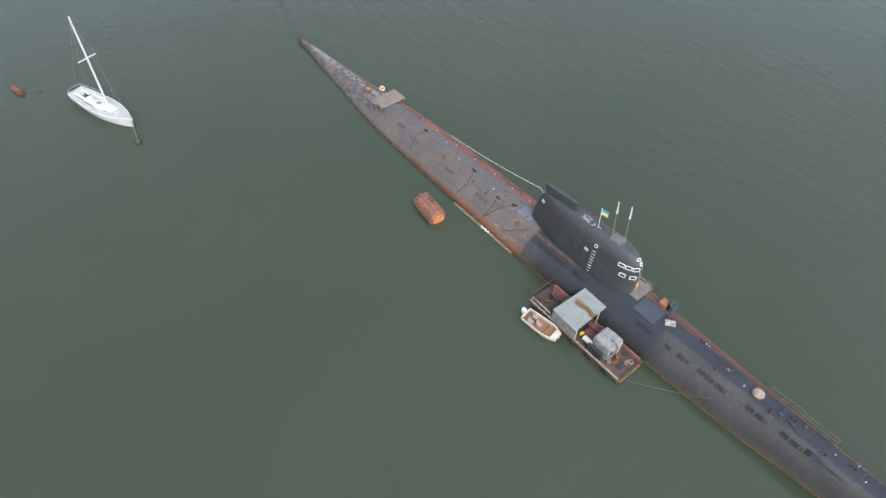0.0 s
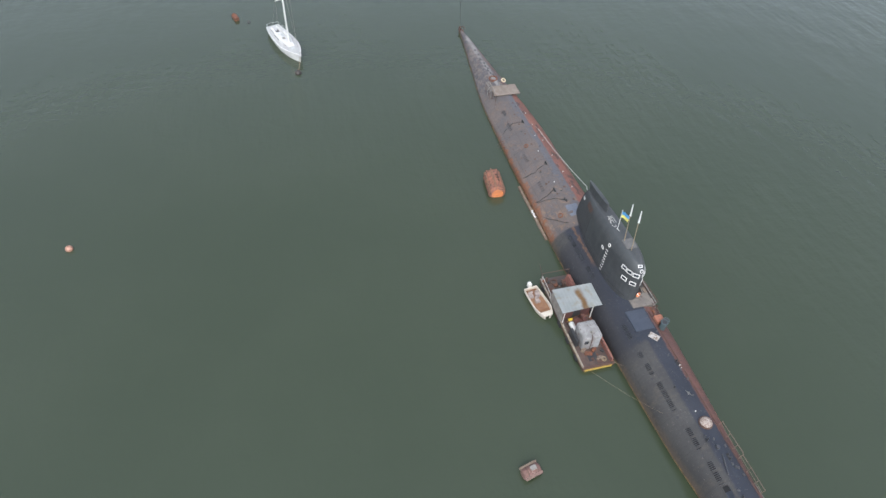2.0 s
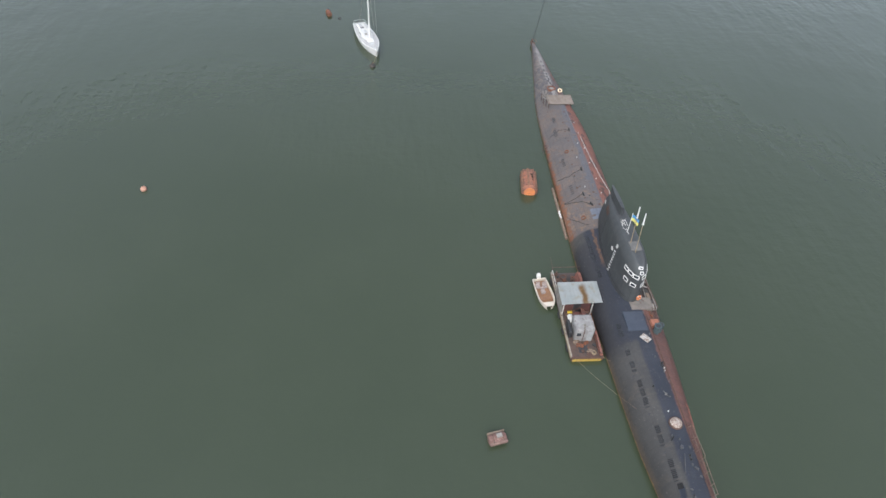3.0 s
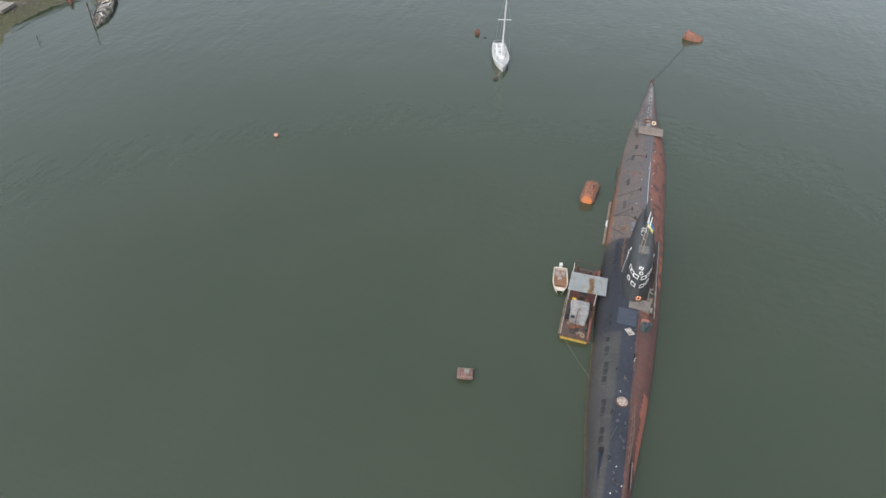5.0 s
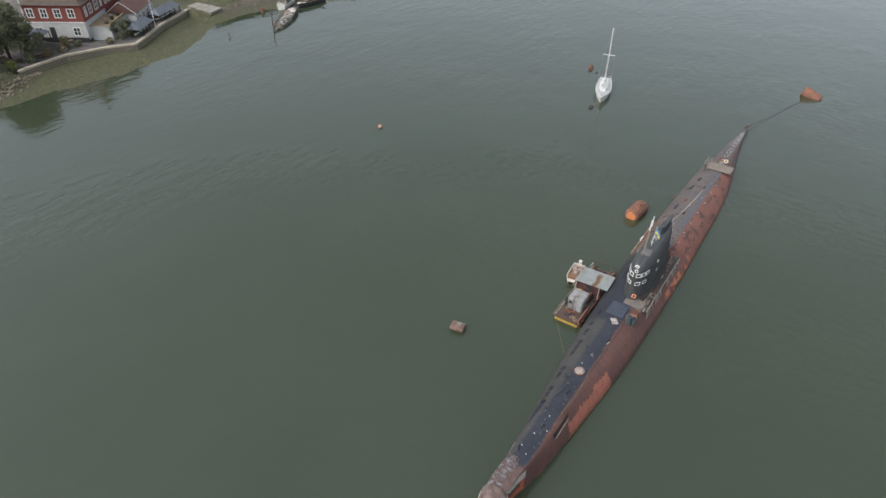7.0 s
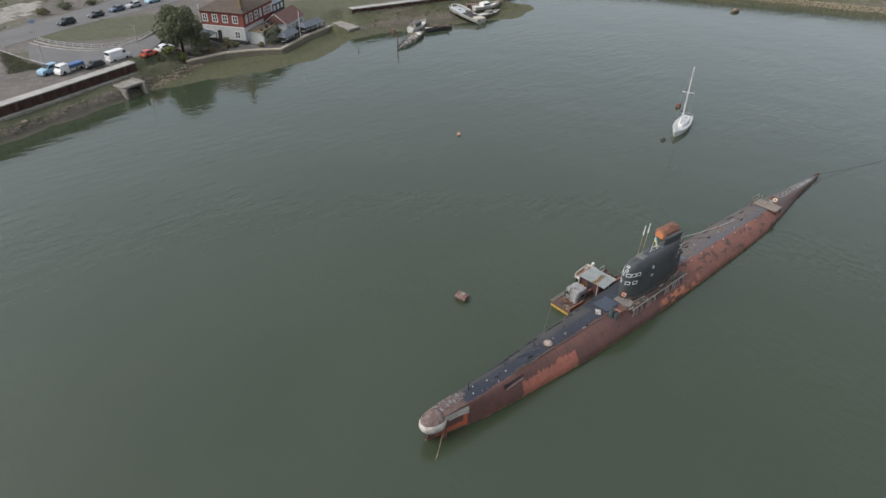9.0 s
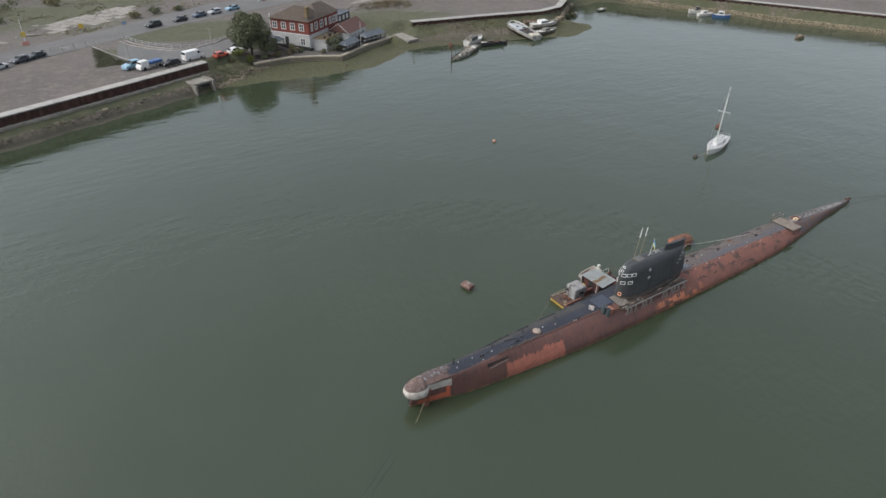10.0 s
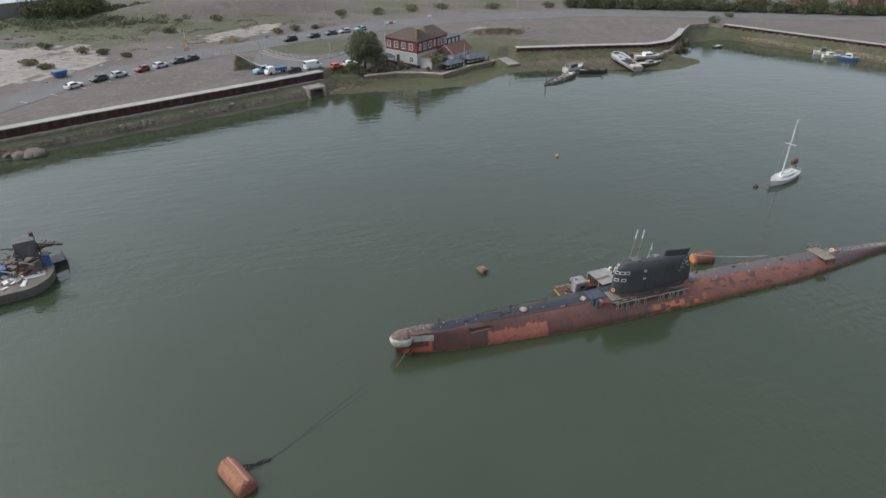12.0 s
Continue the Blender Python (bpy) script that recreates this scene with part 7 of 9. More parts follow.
# cars
def car_body(bm, length, width, height, kind):
    """Lower body and cabin as one shell, nose to +x."""
    L2, W2 = length / 2, width / 2
    prof = {"hatch": [(-1, 0.45, 0.45), (-0.98, 0.62, 0.62), (-0.8, 0.98, 0.80), (-0.55, 1.0, 0.80), (0.05, 1.0, 0.82), (0.42, 0.66, 0.95), (0.9, 0.56, 0.9), (1.0, 0.42, 0.8)],
            "saloon": [(-1, 0.45, 0.5), (-0.97, 0.62, 0.85), (-0.66, 0.66, 0.93), (-0.38, 0.97, 0.78), (0.06, 1.0, 0.80), (0.40, 0.66, 0.95), (0.92, 0.55, 0.9), (1.0, 0.40, 0.8)],
            "van": [(-1, 0.5, 0.93), (-0.99, 0.97, 0.90), (-0.6, 1.0, 0.90), (0.2, 1.0, 0.90), (0.48, 0.98, 0.86), (0.72, 0.58, 0.95), (0.96, 0.47, 0.9), (1.0, 0.36, 0.85)]}[kind]
    rings = []
    for u, h, w in prof:
        zt = height * h
        zs = height * 0.56 if kind != "van" else height * 0.5
        zs = min(zs, zt)
        rings.append([Vector((u * L2, s * yy * W2, zz)) for s, yy, zz in ((1, 0.90, 0.22), (1, 1.0, 0.42), (1, 0.99, zs), (1, w * 0.97, zt * 0.97 + 0.0), (1, w * 0.7, zt), (-1, w * 0.7, zt), (-1, w * 0.97, zt * 0.97), (-1, 0.99, zs), (-1, 1.0, 0.42), (-1, 0.90, 0.22))])
    loft(bm, rings)
    return bm


def car(px, py, turn, colour, kind="hatch", size=(4.2, 1.75, 1.48), label="", z=4.67):
    t = thing("car" if kind != "van" else "van", pose(px, py, z, 0, 0, turn), label, "car" if kind != "van" else "van", "parked vehicles")
    length, width, height = size
    mt = paint("car_paint", colour, tuple(v * 0.92 for v in colour), 0.32, 1.0)
    body = part("body", car_body(bmesh.new(), length, width, height, kind), mt, t, "", True)
    L2, W2 = length / 2, width / 2
    for s in (1, -1):
        if kind == "van":
            pts = [(0.28, 0.62), (0.62, 0.62), (0.48, 0.9), (0.3, 0.9)]
        else:
            pts = [(-0.72, 0.62), (0.34, 0.63), (0.06, 0.92), (-0.58, 0.92)]
        bm = bmesh.new()
        vs = [bm.verts.new((u * L2, s * W2 * (1.0 if h < 0.7 else 0.86), h * height)) for u, h in pts]
        bm.faces.new(vs)
        bmesh.ops.solidify(bm, geom=bm.faces[:], thickness=0.04)
        part("side_window", bm, GLASS, t)
    for pts in ([(0.07, 0.985), (0.40, 0.68)] if kind != "van" else [(0.49, 0.95), (0.71, 0.62)], [(-0.80, 0.93), (-0.965, 0.66)] if kind != "van" else [(-0.995, 0.9), (-0.999, 0.65)]):
        bm = bmesh.new()
        rows = [[bm.verts.new((u * L2 + (0.03 if u > 0 else -0.03), yy * W2 * 0.78, h * height + 0.03)) for yy in (-1, 0, 1)] for u, h in pts]
        skin(bm, rows, False)
        bmesh.ops.solidify(bm, geom=bm.faces[:], thickness=0.03)
        part("windscreen", bm, GLASS, t)
    tyre = None
    for u in (-0.62, 0.62):
        for s in (-1, 1):
            m = Matrix.Translation((u * L2, s * W2 * 0.92, 0.31))
            if tyre is None:
                tyre = part("wheel", tube(bmesh.new(), (0, -0.1, 0), (0, 0.1, 0), 0.31, None, 16), RUBBER, t)
                tyre.matrix_basis = m
            else:
                again(tyre, m)
    for u, mtl, nm in ((0.985, WHITE, "headlamp"), (-0.985, REDPAINT, "tail_lamp")):
        for s in (-1, 1):
            part(nm, box(bmesh.new(), (u * L2 - 0.05, s * W2 * 0.7 - 0.14, height * 0.40), (u * L2 + 0.05, s * W2 * 0.7 + 0.14, height * 0.49), 0.02), mtl, t)
    return t


WHT, SLV, BLK, GRN, REDC, BLU, LBL = (0.68, 0.68, 0.67), (0.36, 0.38, 0.40), (0.02, 0.02, 0.022), (0.035, 0.06, 0.05), (0.20, 0.05, 0.04), (0.07, 0.10, 0.14), (0.22, 0.36, 0.46)
car(90.6, -121.2, 35 - 170, WHT, "saloon", (4.7, 1.8, 1.45), "white saloon car parked at the roadside")
car(85.3, -126.0, 37, GRN, "hatch", (4.4, 1.8, 1.6), "dark green hatchback parked at the roadside")
car(80.7, -129.4, 37 - 180, (0.45, 0.50, 0.53), "hatch", (4.2, 1.75, 1.5), "pale silver hatchback parked at the roadside")
car(75.2, -133.5, 39, REDC, "hatch", (4.0, 1.7, 1.5), "dark red hatchback parked at the roadside")
car(70.5, -136.9, 38 - 180, (0.55, 0.57, 0.58), "hatch", (4.2, 1.75, 1.48), "white-silver hatchback parked at the roadside")
car(66.0, -140.4, 36, (0.06, 0.065, 0.08), "hatch", (4.2, 1.75, 1.5), "dark grey hatchback parked at the roadside")
car(62.3, -142.8, 34, (0.035, 0.05, 0.055), "saloon", (4.4, 1.75, 1.45), "dark blue-green saloon parked at the roadside")
car(30.9, -161.4, 24, (0.03, 0.04, 0.04), "hatch", (4.5, 1.85, 1.75), "dark off-road estate car on the road")
car(22.5, -165.0, 24, (0.04, 0.045, 0.05), "saloon", (4.4, 1.75, 1.45), "dark saloon car on the road")
car(16.0, -168.2, 22, BLU, "saloon", (4.4, 1.75, 1.45), "slate-blue saloon car on the road")
car(10.7, -170.2, 22, SLV, "hatch", (4.3, 1.75, 1.5), "silver hatchback on the road")
car(4.3, -172.8, 20, LBL, "saloon", (4.6, 1.8, 1.45), "pale blue saloon car on the road")
car(36.0, -120.7, 14, BLK, "hatch", (4.2, 1.75, 1.5), "black hatchback in the car park")
car(30.1, -123.5, 200, WHT, "van", (5.2, 2.0, 2.3), "white panel van in the car park")
car(23.6, -122.3, 200, (0.50, 0.09, 0.05), "hatch", (3.8, 1.65, 1.4), "orange-red hatchback in the car park")
car(19.3, -124.4, 205, WHT, "saloon", (4.5, 1.75, 1.42), "white estate car in the car park")
car(44.5, -122.6, 28, LBL, "hatch", (4.4, 1.85, 1.9), "pale blue people carrier in the car park")
# flat-bed lorry
lt = thing("lorry", pose(40.6, -121.2, 4.67, 0, 0, 24), "white cab lorry with a blue-covered load", "lorry", "parked vehicles")
part("cab", car_body(bmesh.new(), 2.4, 1.9, 2.1, "van"), WHITE, lt, "white cab", True).matrix_basis = pose(2.1, 0, 0)
part("bed", box(bmesh.new(), (-2.9, -0.95, 0.75), (1.0, 0.95, 1.0), 0.03), GREY, lt)
part("load_cover", box(bmesh.new(), (-2.8, -0.9, 1.0), (0.6, 0.9, 1.6), 0.15), BLUE, lt, "blue tarpaulin over the load")
part("windscreen", box(bmesh.new(), (2.62, -0.75, 1.25), (2.9, 0.75, 1.8), 0.05), GLASS, lt)
wh = None
for u in (-2.0, 2.2):
    for s in (-1, 1):
        m = Matrix.Translation((u, s * 0.85, 0.38))
        if wh is None:
            wh = part("wheel", tube(bmesh.new(), (0, -0.12, 0), (0, 0.12, 0), 0.38, None, 16), RUBBER, lt)
            wh.matrix_basis = m
        else:
            again(wh, m)

# lamp posts, signs, barriers
lamp = thing("street_lamp", pose(24.7, -125.3, 4.6), "pale concrete street lamp", "street lamp", "street lamps")
part("column", tube(bmesh.new(), (0, 0, 0), (0, 0, 6.2), 0.13, 0.08), CONCRETE, lamp)
part("arm", tube(bmesh.new(), (0, 0, 6.1), (0.5, -0.5, 6.35), 0.05), CONCRETE, lamp)
part("lantern", box(bmesh.new(), (0.35, -0.75, 6.28), (0.75, -0.35, 6.42), 0.04), GREY, lamp)
for p in ((43.3, -132.2), (13.9, -183.5), (-31.6, -188), (-70.6, -198.4), (-108.6, -194), (-150.2, -177), (-180.1, -171), (-199.6, -165.4), (-214, -161)):
    copy_thing(lamp, pose(p[0], p[1], 4.6, 0, 0, 40))
sg = thing("traffic_sign", pose(63.4, -156.6, 4.6), "tall yellow sign above a striped base", "sign")
part("pole", tube(bmesh.new(), (0, 0, 0), (0, 0, 6.2), 0.06), WHITE, sg)
part("board", box(bmesh.new(), (-0.5, -0.05, 2.2), (0.5, 0.05, 3.4), 0.02), YELLOW, sg, "yellow board")
part("base_board", box(bmesh.new(), (-0.8, -0.06, 0.1), (0.8, 0.06, 1.0), 0.02), paint("pale_red", (0.55, 0.22, 0.18), (0.5, 0.3, 0.27), 0.6, 3), sg)
sg = thing("traffic_sign", pose(49.0, -166.5, 4.6), "yellow warning sign in the rough grass", "sign")
part("pole", tube(bmesh.new(), (0, 0, 0), (0, 0, 1.6), 0.05), GREY, sg)
part("board", box(bmesh.new(), (-0.6, -0.04, 0.6), (0.6, 0.04, 1.8), 0.02), YELLOW, sg)
sg = thing("traffic_sign", pose(38.0, -165.5, 4.6), "pale blue direction sign by the road", "sign")
part("pole", tube(bmesh.new(), (0, 0, 0), (0, 0, 1.4), 0.05), GREY, sg)
part("board", box(bmesh.new(), (-0.6, -0.04, 0.7), (0.6, 0.04, 1.5), 0.02), paint("pale_blue", (0.18, 0.28, 0.42), (0.2, 0.3, 0.45), 0.5, 2), sg)
for k in range(3):
    b = thing("road_barrier", pose(-8.0 - 1.7 * k, -181.5 - 0.5 * k, 4.67, 0, 0, 20), "red and white plastic road barrier", "barrier", "road barriers")
    part("barrier_body", box(bmesh.new(), (-0.75, -0.22, 0), (0.75, 0.22, 0.8), 0.1), (WHITE if k % 2 == 0 else REDPAINT), b)
b = thing("road_barrier", pose(-28.0, -190.0, 4.67, 0, 0, 10), "red and white plastic road barrier", "barrier", "road barriers")
part("barrier_body", box(bmesh.new(), (-0.9, -0.25, 0), (0.9, 0.25, 1.0), 0.1), WHITE, b)
sk = thing("skip", pose(95.3, -133.2, 4.6, 0, 0, 40), "blue metal skip on the waste ground", "skip")
bm = bmesh.new()
loft(bm, [[Vector((sx * x, sy * y, z)) for x, y in ((-1, -1), (1, -1), (1, 1), (-1, 1))] for sx, sy, z in ((1.2, 0.8, 0.1), (1.75, 0.95, 1.6), (1.62, 0.85, 1.6), (1.1, 0.7, 0.3))])
part("skip_body", bm, BLUE, sk)
part("skip_load", box(bmesh.new(), (-1.5, -0.8, 1.2), (1.5, 0.8, 1.7), 0.2), BLUE, sk)


# ---- the waterside pub ----
U, Vv = Vector((0.581, -0.814, 0)), Vector((-0.814, -0.581, 0))
HM = Matrix.Translation((-1.3, -124.8, 2.75)) @ Matrix((U, Vv, Vector((0, 0, 1)))).transposed().to_4x4()
pub = thing("pub", HM, "red tile-hung pub over a white ground floor with brown hipped roof", "house")
FL, FD, E0, E1 = 12.0, 10.4, 3.6, 7.15


def wall_with(bm, x0, x1, z0, z1, holes, thick, m):
    """A wall in its own plane with window holes through it."""
    xs = sorted({x0, x1, *[h[0] for h in holes], *[h[1] for h in holes]})
    zs = sorted({z0, z1, *[h[2] for h in holes], *[h[3] for h in holes]})
    vs = {}

    def at(px, pz, py):
        key = (px, pz, py)
        if key not in vs:
            vs[key] = bm.verts.new(m @ Vector((px, py, pz)))
        return vs[key]

    open_cell = lambda i, j: not (0 <= i < len(xs) - 1 and 0 <= j < len(zs) - 1) or any(h[0] < (xs[i] + xs[i + 1]) / 2 < h[1] and h[2] < (zs[j] + zs[j + 1]) / 2 < h[3] for h in holes)
    for i in range(len(xs) - 1):
        for j in range(len(zs) - 1):
            if open_cell(i, j):
                continue
            a, b, c0, c1 = xs[i], xs[i + 1], zs[j], zs[j + 1]
            bm.faces.new([at(a, c0, 0), at(b, c0, 0), at(b, c1, 0), at(a, c1, 0)])
            bm.faces.new([at(a, c1, thick), at(b, c1, thick), at(b, c0, thick), at(a, c0, thick)])
            for di, dj, p, q in ((-1, 0, (a, c0), (a, c1)), (1, 0, (b, c0), (b, c1)), (0, -1, (a, c0), (b, c0)), (0, 1, (a, c1), (b, c1))):
                if open_cell(i + di, j + dj):
                    bm.faces.new([at(*p, 0), at(*q, 0), at(*q, thick), at(*p, thick)])
    return bm


def sash(parent, x0, x1, z0, z1, m):
    w = part("window", wall_with(bmesh.new(), x0 - 0.12, x1 + 0.12, z0 - 0.12, z1 + 0.12, [(x0 + 0.06, (x0 + x1) / 2 - 0.05, z0 + 0.06, (z0 + z1) / 2 - 0.04), ((x0 + x1) / 2 + 0.05, x1 - 0.06, z0 + 0.06, (z0 + z1) / 2 - 0.04),
                                                                                          (x0 + 0.06, (x0 + x1) / 2 - 0.05, (z0 + z1) / 2 + 0.04, z1 - 0.06), ((x0 + x1) / 2 + 0.05, x1 - 0.06, (z0 + z1) / 2 + 0.04, z1 - 0.06)], 0.12, m @ Matrix.Translation((0, -0.08, 0))), WHITE, parent, "white sash window")
    part("pane", box(bmesh.new(), (x0, 0.03, z0), (x1, 0.06, z1), 0, m), GLASS, w)


FRONT, SIDE = Matrix.Identity(4), pose(0, 0, 0, 0, 0, 90)
SIDE = Matrix.Translation((0, 0, 0)) @ Matrix(((0, 1, 0, 0), (1, 0, 0, 0), (0, 0, 1, 0), (0, 0, 0, 1)))
up = [(x, x + 1.3, 4.6, 6.3) for x in (1.6, 4.4, 7.2, 10.0)]
dn = [(1.4, 2.8, 0.9, 2.5), (9.2, 10.6, 0.9, 2.5)]
ups = [(1.2, 2.0, 4.5, 6.3), (3.2, 4.6, 4.5, 6.3), (6.0, 7.6, 4.5, 6.3), (8.8, 9.5, 4.5, 6.3)]
dns = [(1.5, 2.6, 0.8, 2.4), (4.0, 5.0, 0.8, 2.4)]
for nm, holes, z0, z1, mt, m, ln, lab in (("upper_wall", up, E0, E1, BRICK, FRONT, FL, "red hung-tile upper wall"), ("lower_wall", dn, 0, E0, RENDERED, FRONT, FL, "white rendered lower wall"),
                                         ("upper_wall", ups, E0, E1, BRICK, SIDE, FD, "red hung-tile upper wall"), ("lower_wall", dns, 0, E0, RENDERED, SIDE, FD, "white rendered lower wall")):
    w = part(nm, wall_with(bmesh.new(), 0.0 if m is FRONT else 0.3, ln, z0, z1, holes, 0.3, m), mt, pub, lab)
    for h in holes:
        sash(pub, *h, m)
part("door", box(bmesh.new(), (6.6, -0.05, 0), (7.7, 0.1, 2.6), 0.02), BLACK, pub, "dark open doorway")
part("plinth", box(bmesh.new(), (-0.03, -0.06, -0.8), (FL, -0.003, 0.45), 0.01), BLACK, pub, "black painted plinth")
part("band_board", box(bmesh.new(), (-0.05, -0.09, E0 - 0.1), (FL + 0.05, -0.003, E0 + 0.12), 0.02), WHITE, pub)
part("rear_wall", box(bmesh.new(), (0.3, FD - 0.3, 0), (FL, FD, E1)), BRICK, pub)
part("end_wall", box(bmesh.new(), (FL - 0.3, 0.3, 0), (FL, FD - 0.3, E1)), BRICK, pub)


def hip_roof(bm, x0, x1, y0, y1, z0, rise, over=0.45, hip=None):
    x0, x1, y0, y1 = x0 - over, x1 + over, y0 - over, y1 + over
    w = (y1 - y0) / 2
    hip = w * 0.9 if hip is None else hip
    lo = [bm.verts.new(p) for p in ((x0, y0, z0), (x1, y0, z0), (x1, y1, z0), (x0, y1, z0))]
    r = [bm.verts.new((x0 + hip, y0 + w, z0 + rise)), bm.verts.new((x1 - hip, y0 + w, z0 + rise))]
    for f in ((lo[0], lo[1], r[1], r[0]), (lo[1], lo[2], r[1]), (lo[2], lo[3], r[0], r[1]), (lo[3], lo[0], r[0])):
        bm.faces.new(f)
    bm.faces.new(lo[::-1])
    return bm


roof = part("roof", hip_roof(bmesh.new(), 0, FL, 0, FD, E1, 2.7), ROOFTILE, pub, "brown clay-tile hipped roof")
bm = bmesh.new()
for s, n in ((0, 22),):
    for k in range(n):
        u = (k + 0.5) / n
        zz = E1 + 2.7 * u + 0.03
        yy = -0.45 + (FD + 0.9) / 2 * u
        hx = (FD + 0.9) / 2 * 0.9 * u
        box(bm, (-0.45 + hx, yy, zz), (FL + 0.45 - hx, yy + 0.05, zz + 0.03))
        xx = -0.45 + (FD + 0.9) / 2 * 0.9 * u
        hy = (FD + 0.9) / 2 * u
        box(bm, (xx, -0.45 + hy, zz), (xx + 0.05, FD + 0.45 - hy, zz + 0.03))
part("tile_course", bm, ROOFTILE, roof)["kind"] = "stuff"
part("chimney", box(bmesh.new(), (0.9, 1.2, E1 + 0.2), (1.8, 2.4, E1 + 3.4), 0.04), CHIMNEY, pub, "buff brick chimney")
bm = hip_roof(bmesh.new(), FD - 5.0, FD + 6.0, -7.2, -0.2, E1 - 0.1, 2.9, 0.3)
for v in bm.verts:
    v.co = Vector((-v.co.y, v.co.x, v.co.z))
part("rear_roof", bm, ROOFTILE, pub, "brown clay-tile rear roof")
part("rear_block", wall_with(bmesh.new(), FD, FD + 5.7, 0, E1 - 0.1, [(FD + 0.6, FD + 1.7, 4.4, 6.2), (FD + 2.5, FD + 4.0, 4.4, 6.2), (FD + 4.6, FD + 5.3, 4.4, 6.2)], 0.3, SIDE), BRICK, pub, "red hung-tile rear wall")
for h in ((FD + 0.6, FD + 1.7, 4.4, 6.2), (FD + 2.5, FD + 4.0, 4.4, 6.2), (FD + 4.6, FD + 5.3, 4.4, 6.2)):
    sash(pub, *h, SIDE)
part("downpipe", tube(bmesh.new(), (FL + 0.05, -0.1, 0), (FL + 0.05, -0.1, E1 + 1.2), 0.1), WHITE, pub)
for k in range(9):
    part("quoin", box(bmesh.new(), (FL - 0.2, -0.04, E0 + 0.2 + k * 0.38), (FL + 0.04, 0.1, E0 + 0.4 + k * 0.38), 0.01), WHITE, pub)

ext = thing("pub_extension", HM, "low white pub extension with red-brown tiled roofs", "house")
part("wing_wall", box(bmesh.new(), (0.6, FD + 6.0, 0), (7.0, FD + 14.0, 5.5)), BLACK, ext, "dark boarded rear wing")
part("wing_roof", hip_roof(bmesh.new(), 0.6, 7.0, FD + 6.0, FD + 14.0, 5.5, 0.9, 0.2), SLATE, ext, "grey rear roof")
for k in range(3):
    part("wing_window", box(bmesh.new(), (0.52, FD + 7.3 + k * 2.2, 3.7), (0.62, FD + 8.5 + k * 2.2, 5.0), 0.02), WHITE, ext)
HX, HY, HW, HL, HE = -7.0, 9.2, 6.1, 10.5, 2.9  # hall: corner, width, length, eaves
hall = part("hall_wall", wall_with(bmesh.new(), HY, HY + HL, -0.8, HE, [(HY + 0.9 + k * 2.4, HY + 2.4 + k * 2.4, 0.7, 2.1) for k in range(4)], 0.25, Matrix.Translation((HX, 0, 0)) @ SIDE), RENDERED, ext, "white rendered hall wall")
for k in range(4):
    sash(hall, HY + 0.9 + k * 2.4, HY + 2.4 + k * 2.4, 0.7, 2.1, Matrix.Translation((HX, 0, 0)) @ SIDE)
part("hall_end", box(bmesh.new(), (HX + 0.252, HY, -0.8), (HX + HW, HY + HL, HE - 0.01)), RENDERED, ext)
bm = hip_roof(bmesh.new(), HY, HY + HL, -HX - HW, -HX, HE, 2.4, 0.4, 0.0)
for v in bm.verts:
    v.co = Vector((-v.co.y, v.co.x, v.co.z))
part("hall_roof", bm, ROOFRED, ext, "red-brown tiled roof")
bm = bmesh.new()
for yy in (HY - 0.05, HY + HL - 0.05):
    bm.faces.new([bm.verts.new(p) for p in ((HX, yy, HE), (HX + HW, yy, HE), (HX + HW / 2, yy, HE + 2.1))])
bmesh.ops.solidify(bm, geom=bm.faces[:], thickness=0.1)
part("gable", bm, RENDERED, ext, "white rendered gable")
part("bargeboard", pipe(bmesh.new(), [(HX - 0.3, HY - 0.42, HE - 0.1), (HX + HW / 2, HY - 0.42, HE + 2.4), (HX + HW + 0.3, HY - 0.42, HE - 0.1)], 0.07), WHITE, ext)
part("gable_window", box(bmesh.new(), (HX + 2.0, HY - 0.13, 0.6), (HX + 3.9, HY - 0.06, 2.0), 0.02), WHITE, ext, "white framed window")
part("link_wall", wall_with(bmesh.new(), 1.5, 9.15, -0.8, 2.5, [(2.0 + k * 1.8, 3.2 + k * 1.8, 0.5, 1.9) for k in range(4)], 0.25, Matrix.Translation((-4.3, 0, 0)) @ SIDE), RENDERED, ext, "white rendered link with windows")
for k in range(4):
    sash(ext, 2.0 + k * 1.8, 3.2 + k * 1.8, 0.5, 1.9, Matrix.Translation((-4.3, 0, 0)) @ SIDE)
part("link_end", box(bmesh.new(), (-4.04, 1.5, -0.8), (-0.02, 1.75, 2.5)), RENDERED, ext)
OCHRE = paint("ochre_felt", (0.27, 0.205, 0.115), (0.22, 0.165, 0.095), 0.85, 1.0, stain=(0.13, 0.10, 0.065))
part("link_roof", box(bmesh.new(), (-4.5, 1.3, 2.5), (-0.02, 9.15, 2.62), 0.02), OCHRE, ext, "ochre flat roof")
part("parapet", box(bmesh.new(), (-4.55, 1.25, 2.625), (-4.4, 9.15, 3.05), 0.02), OCHRE, ext, "ochre boarded parapet")
for k in range(7):
    part("roof_plant", box(bmesh.new(), (-3.6 + 0.5 * (k % 3), 2.2 + k * 0.95, 2.625), (-3.0 + 0.5 * (k % 3), 2.8 + k * 0.95, 3.0 + 0.12 * (k % 4)), 0.06), (BLACK, WOOD, GREY)[k % 3], ext, "dark seat or pot on the flat roof")
